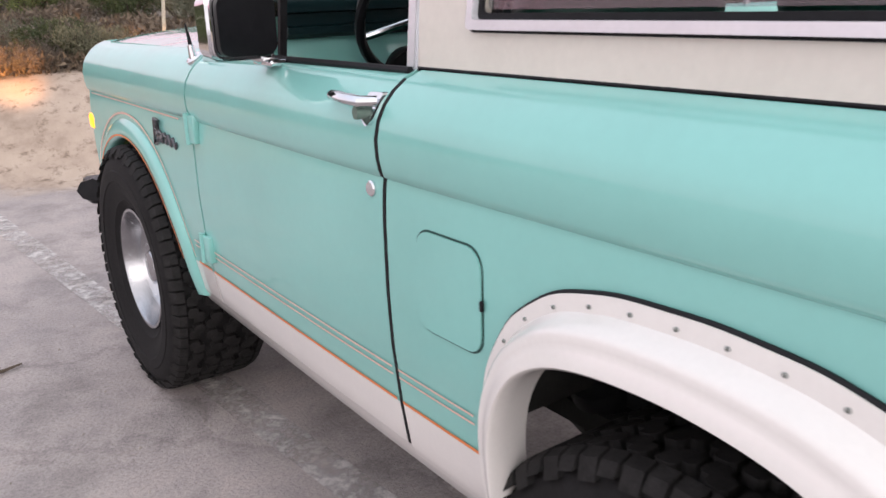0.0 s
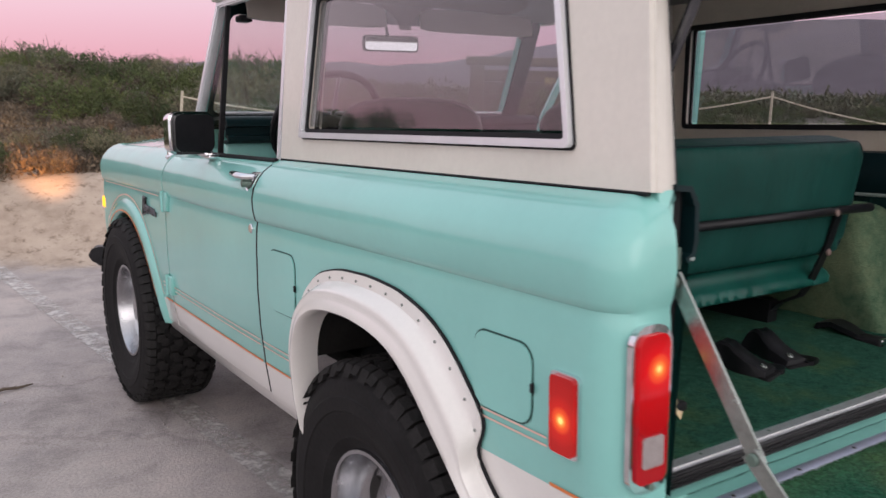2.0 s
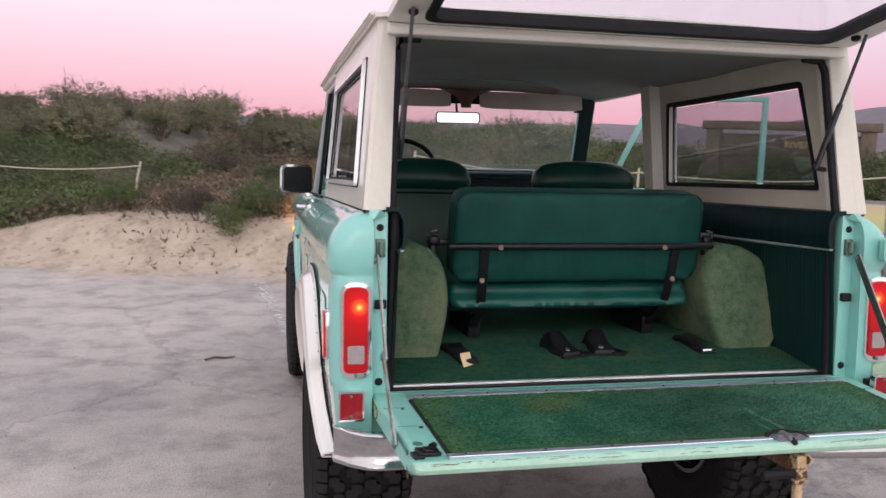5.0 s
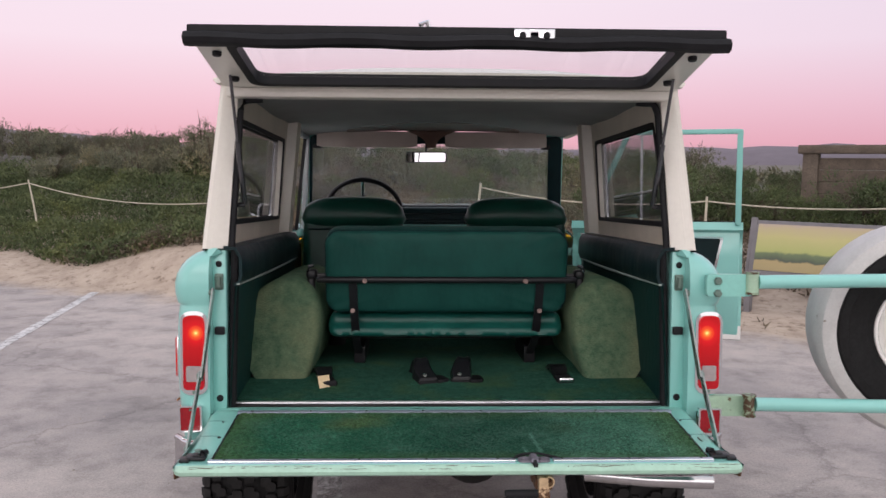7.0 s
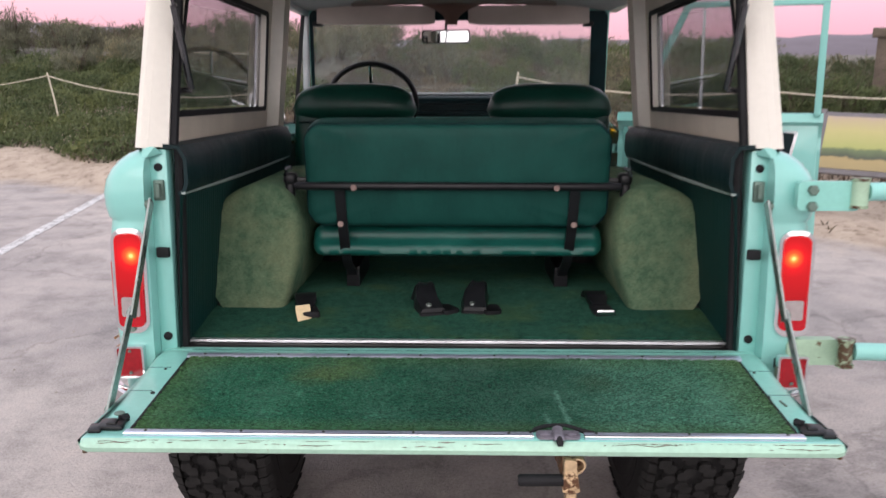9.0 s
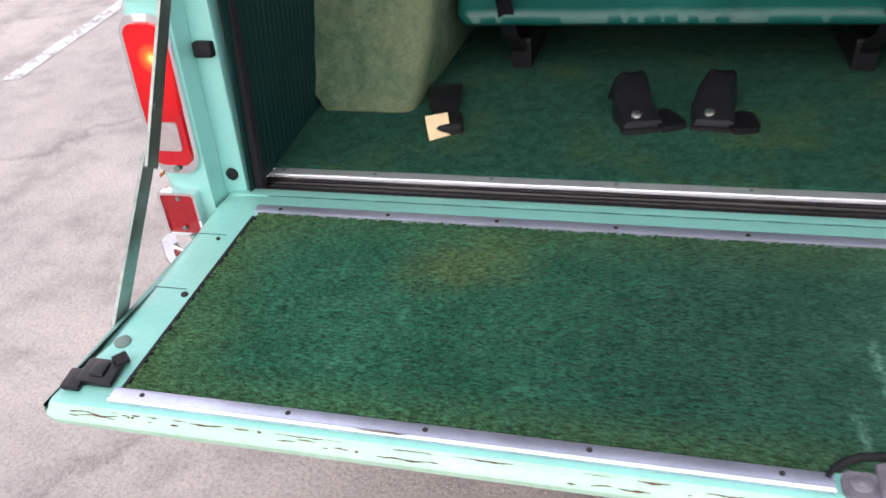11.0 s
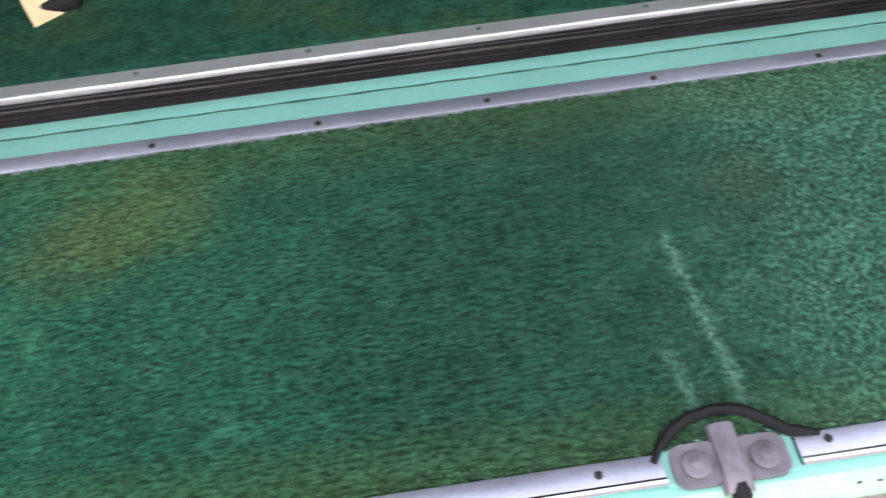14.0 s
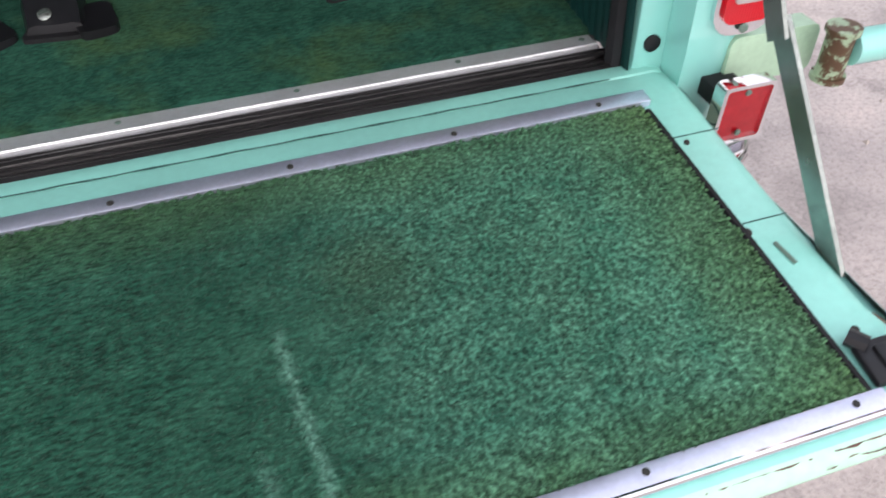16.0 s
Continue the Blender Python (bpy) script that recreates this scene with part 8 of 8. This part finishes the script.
def shrub_kind(seed, material, n, size, h, w, label, upright=0.0):
    rnd = random.Random(seed)
    lumps = [(rnd.uniform(-w, w) * 0.6, rnd.uniform(-w, w) * 0.6, rnd.uniform(0.15, 0.75) * h, rnd.uniform(0.22, 0.42) * max(h, w)) for _ in range(16)]
    v, f = leaf_cloud(n, lumps, size, seed, upright)
    crown = mesh_np("crown", v, f, material)
    bm = bmesh.new()
    stems(bm, 12, h, w * 0.9, rnd, 3)
    ob = thing("shrub", Matrix.Translation((0, 0, -50)), label, "shrub", "dune shrubs")
    part("woody_base", bm, TWIG, ob, at=Matrix.Translation((0, 0, -50)))
    part("crown", crown, None, ob, at=Matrix.Translation((0, 0, -50)))
    return ob


KINDS = [shrub_kind(1, LEAF_GREY, 7200, 0.040, 0.95, 0.90, "grey-green coastal shrub on the dune", 0.45),
         shrub_kind(2, LEAF_GREY, 7200, 0.037, 1.10, 0.80, "grey-green coastal shrub on the dune", 0.6),
         shrub_kind(3, LEAF_GREEN, 7600, 0.036, 0.95, 0.90, "green leafy shrub on the dune", 0.1),
         shrub_kind(4, LEAF_BROWN, 6600, 0.038, 0.80, 0.90, "dry brown scrub on the dune", 0.6),
         shrub_kind(5, LEAF_GREEN, 9500, 0.040, 1.25, 1.10, "tall dark green shrub behind the rope fence", 0.25)]


def place_shrub(kind, x, y, sc, rnd, sink=0.05):
    m = Matrix.Translation((x, y, height(x, y) - sink)) @ pose(0, 0, 0, rnd.uniform(-6, 6), rnd.uniform(-6, 6), rnd.uniform(0, 360))
    ob = copy_thing(KINDS[kind], m)
    ob.scale = (sc, sc, sc * rnd.uniform(0.8, 1.1))
    return ob


rnd = random.Random(11)
used = []
tries = 0
while len(used) < 215 and tries < 6000:
    tries += 1
    s = rnd.uniform(-20, 22)
    d = 1.6 + 13.0 * rnd.random() ** 0.8
    x, y = NX * (d + EDGE) + NY * s, NY * (d + EDGE) - NX * s
    left = s < 0.5
    if left and d < 1.7 + 3.4 * smoothstep(-5, -8, s) * (rnd.random() < 0.93):
        continue
    if not left and d < 4.4:
        continue
    if 1.0 < s < 4.5 and d < 4.6:
        continue
    if any((x - a) ** 2 + (y - b) ** 2 < (0.58 + 0.018 * d) ** 2 for a, b in used):
        continue
    used.append((x, y))
    r = rnd.random()
    near = smoothstep(2, 8, d)
    if left and s < -5.5 and d > 4:
        kind = 3 if r < 0.34 else 0 if r < 0.64 else 1 if r < 0.90 else 2
    else:
        kind = (3 if r < 0.22 else 0 if r < 0.46 else 1 if r < 0.64 else 2) if left else (4 if r < 0.45 else 2 if r < 0.65 else 0)
    place_shrub(kind, x, y, rnd.uniform(0.75, 1.15) * (0.52 + 0.38 * near) * (1.0 if left else 0.75 - 0.22 * smoothstep(5, 8, d)), rnd)
for x, y, k, sc in ((4.15, 8.5, 4, 0.62), (4.65, 8.3, 4, 0.56), (5.1, 7.95, 4, 0.52), (5.55, 7.6, 4, 0.80), (6.0, 7.35, 4, 0.86), (6.6, 7.0, 4, 0.80), (7.3, 6.7, 4, 0.62), (8.2, 6.2, 4, 0.60), (9.3, 5.6, 4, 0.65), (3.4, 9.2, 4, 0.60), (2.6, 9.1, 4, 0.55), (10.5, 5.2, 2, 0.9), (12, 4.4, 4, 0.8), (7.9, 7.4, 4, 0.7), (3.9, 9.3, 4, 0.6), (6.4, 6.3, 2, 0.36), (8.6, 5.2, 2, 0.50),
                    (-0.3, 7.35, 3, 0.42), (-1.0, 7.5, 2, 0.45), (-1.8, 7.7, 3, 0.42), (0.5, 7.2, 3, 0.42), (-2.6, 8.1, 2, 0.42), (-3.4, 8.5, 3, 0.40), (1.3, 7.2, 0, 0.45), (-1.4, 7.25, 2, 0.40), (0.1, 7.6, 0, 0.45)):
    place_shrub(k, x, y, sc, rnd)

# bare twiggy bushes on the crest
def bare_bush(seed):
    r = random.Random(seed)
    bm = bmesh.new()
    def grow(p, d, ln, rad, lev):
        q = p + d * ln
        tube(bm, [p, p.lerp(q, 0.5) + Vector((r.uniform(-1, 1), r.uniform(-1, 1), 0)) * ln * 0.06, q], [rad, rad * 0.85, rad * 0.65], 4, caps=False)
        if lev:
            for _ in range(3):
                grow(p.lerp(q, r.uniform(0.55, 1.0)), (d + Vector((r.uniform(-0.8, 0.8), r.uniform(-0.8, 0.8), r.uniform(-0.1, 0.5)))).normalized(), ln * r.uniform(0.5, 0.75), rad * 0.6, lev - 1)
    for _ in range(4):
        grow(Vector((0, 0, -0.1)), Vector((r.uniform(-0.5, 0.5), r.uniform(-0.5, 0.5), 1)).normalized(), 0.55, 0.03, 3)
    at = Matrix.Translation((0, 0, -50))
    ob = thing("bare_bush", at, "thin twiggy bush with sparse leaves on the dune crest", "bush", "bare bushes on the crest")
    tips = [v.co.copy() for v in bm.verts if v.co.z > 0.55]
    part("trunk", bm, TWIG, ob, at=at)
    rs = np.random.RandomState(seed)
    p = np.array([tips[i] for i in rs.randint(0, len(tips), 1500)]) + rs.normal(0, 0.035, (1500, 3))
    up = rs.normal(0, 1, (1500, 3)) + np.array((0, 0, 0.5))
    up /= np.linalg.norm(up, axis=1, keepdims=True)
    v, f = leaf_tris(p, up, rs.uniform(0.02, 0.05, 1500), rs.uniform(0.006, 0.012, 1500), rs)
    part("crown", mesh_np("crown", v, f, LEAF_GREEN if seed == 7 else LEAF_BROWN), None, ob, at=at)
    return ob


BARE = [bare_bush(7), bare_bush(8)]
for x, y, sc in ((-0.6, 14.2, 0.75), (0.9, 14.6, 0.62), (1.8, 13.5, 0.70), (3.2, 14.3, 0.60), (4.4, 13.5, 0.58), (-3.0, 15.5, 0.66), (-6.5, 17.0, 0.6), (0.3, 12.6, 0.60), (2.6, 15.0, 0.75), (-1.6, 13.4, 0.60), (1.3, 12.4, 0.50), (-4.4, 14.2, 0.55)):
    ob = copy_thing(BARE[rnd.randrange(2)], Matrix.Translation((x, y, height(x, y))) @ pose(0, 0, 0, 0, 0, rnd.uniform(0, 360)))
    ob.scale = (sc, sc, sc)
for ob in KINDS + BARE:
    for o in (*ob.children_recursive, ob):
        bpy.data.objects.remove(o)

# low leafy cover and dry litter
rs = np.random.RandomState(9)


def scatter(name, label, category, material, n, size, region, lift):
    r = random.Random(17 + n)
    rs = np.random.RandomState(17)
    pts = []
    while len(pts) < n:
        d, s = region(r)
        x, y = NX * (d + EDGE) + NY * s, NY * (d + EDGE) - NX * s
        if noise.noise(Vector((x * 0.55, y * 0.55, 3.3))) < -0.45 + 0.60 * (1 - smoothstep(0.7, 1.7, d)):
            continue
        thick = 0.35 + 1.3 * max(0.0, noise.noise(Vector((x * 1.6, y * 1.6, 9.1))) + 0.35)
        pts.append((x, y, height(x, y) + r.uniform(0.0, lift) * thick))
    p = np.array(pts)
    up = rs.uniform(-1, 1, (n, 3)) + np.array((0, 0, 0.7))
    up /= np.linalg.norm(up, axis=1, keepdims=True)
    v, f = leaf_tris(p, up, size * rs.uniform(0.7, 1.8, n), size * rs.uniform(0.16, 0.34, n), rs)
    tagged(part(name, mesh_np(name, v, f, material), None), label, category, kind="stuff")


scatter("ground_cover", "low green leafy plants covering the dune slope", "plants", COVER, 230000, 0.042, lambda r: (0.35 + r.random() ** 1.1 * 6.5, r.uniform(-19, -5.6)), 0.24)
scatter("dry_cover", "dry brown twigs and scrub on the dune", "plants", LEAF_BROWN, 90000, 0.045, lambda r: (1.05 + r.random() ** 1.2 * 7.0, r.uniform(-7.5, 3.5)), 0.16)
scatter("leaf_litter", "dark dry litter scattered over sand", "litter", LEAF_BROWN, 3800, 0.050, lambda r: (0.05 + r.random() ** 0.6 * 1.9, r.uniform(-12, 9)), 0.012)

scatter("far_scrub", "hazy low scrub stretching away to the hills", "scrub", LEAF_GREY, 90000, 0.13, lambda r: (10 + r.random() ** 1.5 * 34, r.uniform(2, 46)), 0.42)

# small stones and grit on the asphalt
v, f = [], []
r = random.Random(23)
for i in range(2600):
    x, y = r.uniform(-7, 6), r.uniform(-4, 10)
    if across(x, y)[0] > 0.3:
        continue
    q = r.uniform(0.002, 0.008) * (1.6 if r.random() < 0.06 else 1)
    k = len(v)
    for dx, dy, dz in ((1, 0, 0), (-0.4, 0.9, 0), (-0.6, -0.8, 0), (0.1, 0.1, 0.9)):
        v.append((x + q * dx * r.uniform(0.7, 1.3), y + q * dy * r.uniform(0.7, 1.3), q * dz))
    f += [(k, k + 1, k + 3), (k + 1, k + 2, k + 3), (k + 2, k, k + 3)]
tagged(part("grit", mesh_np("grit", v, f, mat("pale_grit", (0.34, 0.30, 0.27), 0.9, var=0.4, scale=3)), None), "pale grit and small stones on the asphalt", "gravel", kind="stuff")
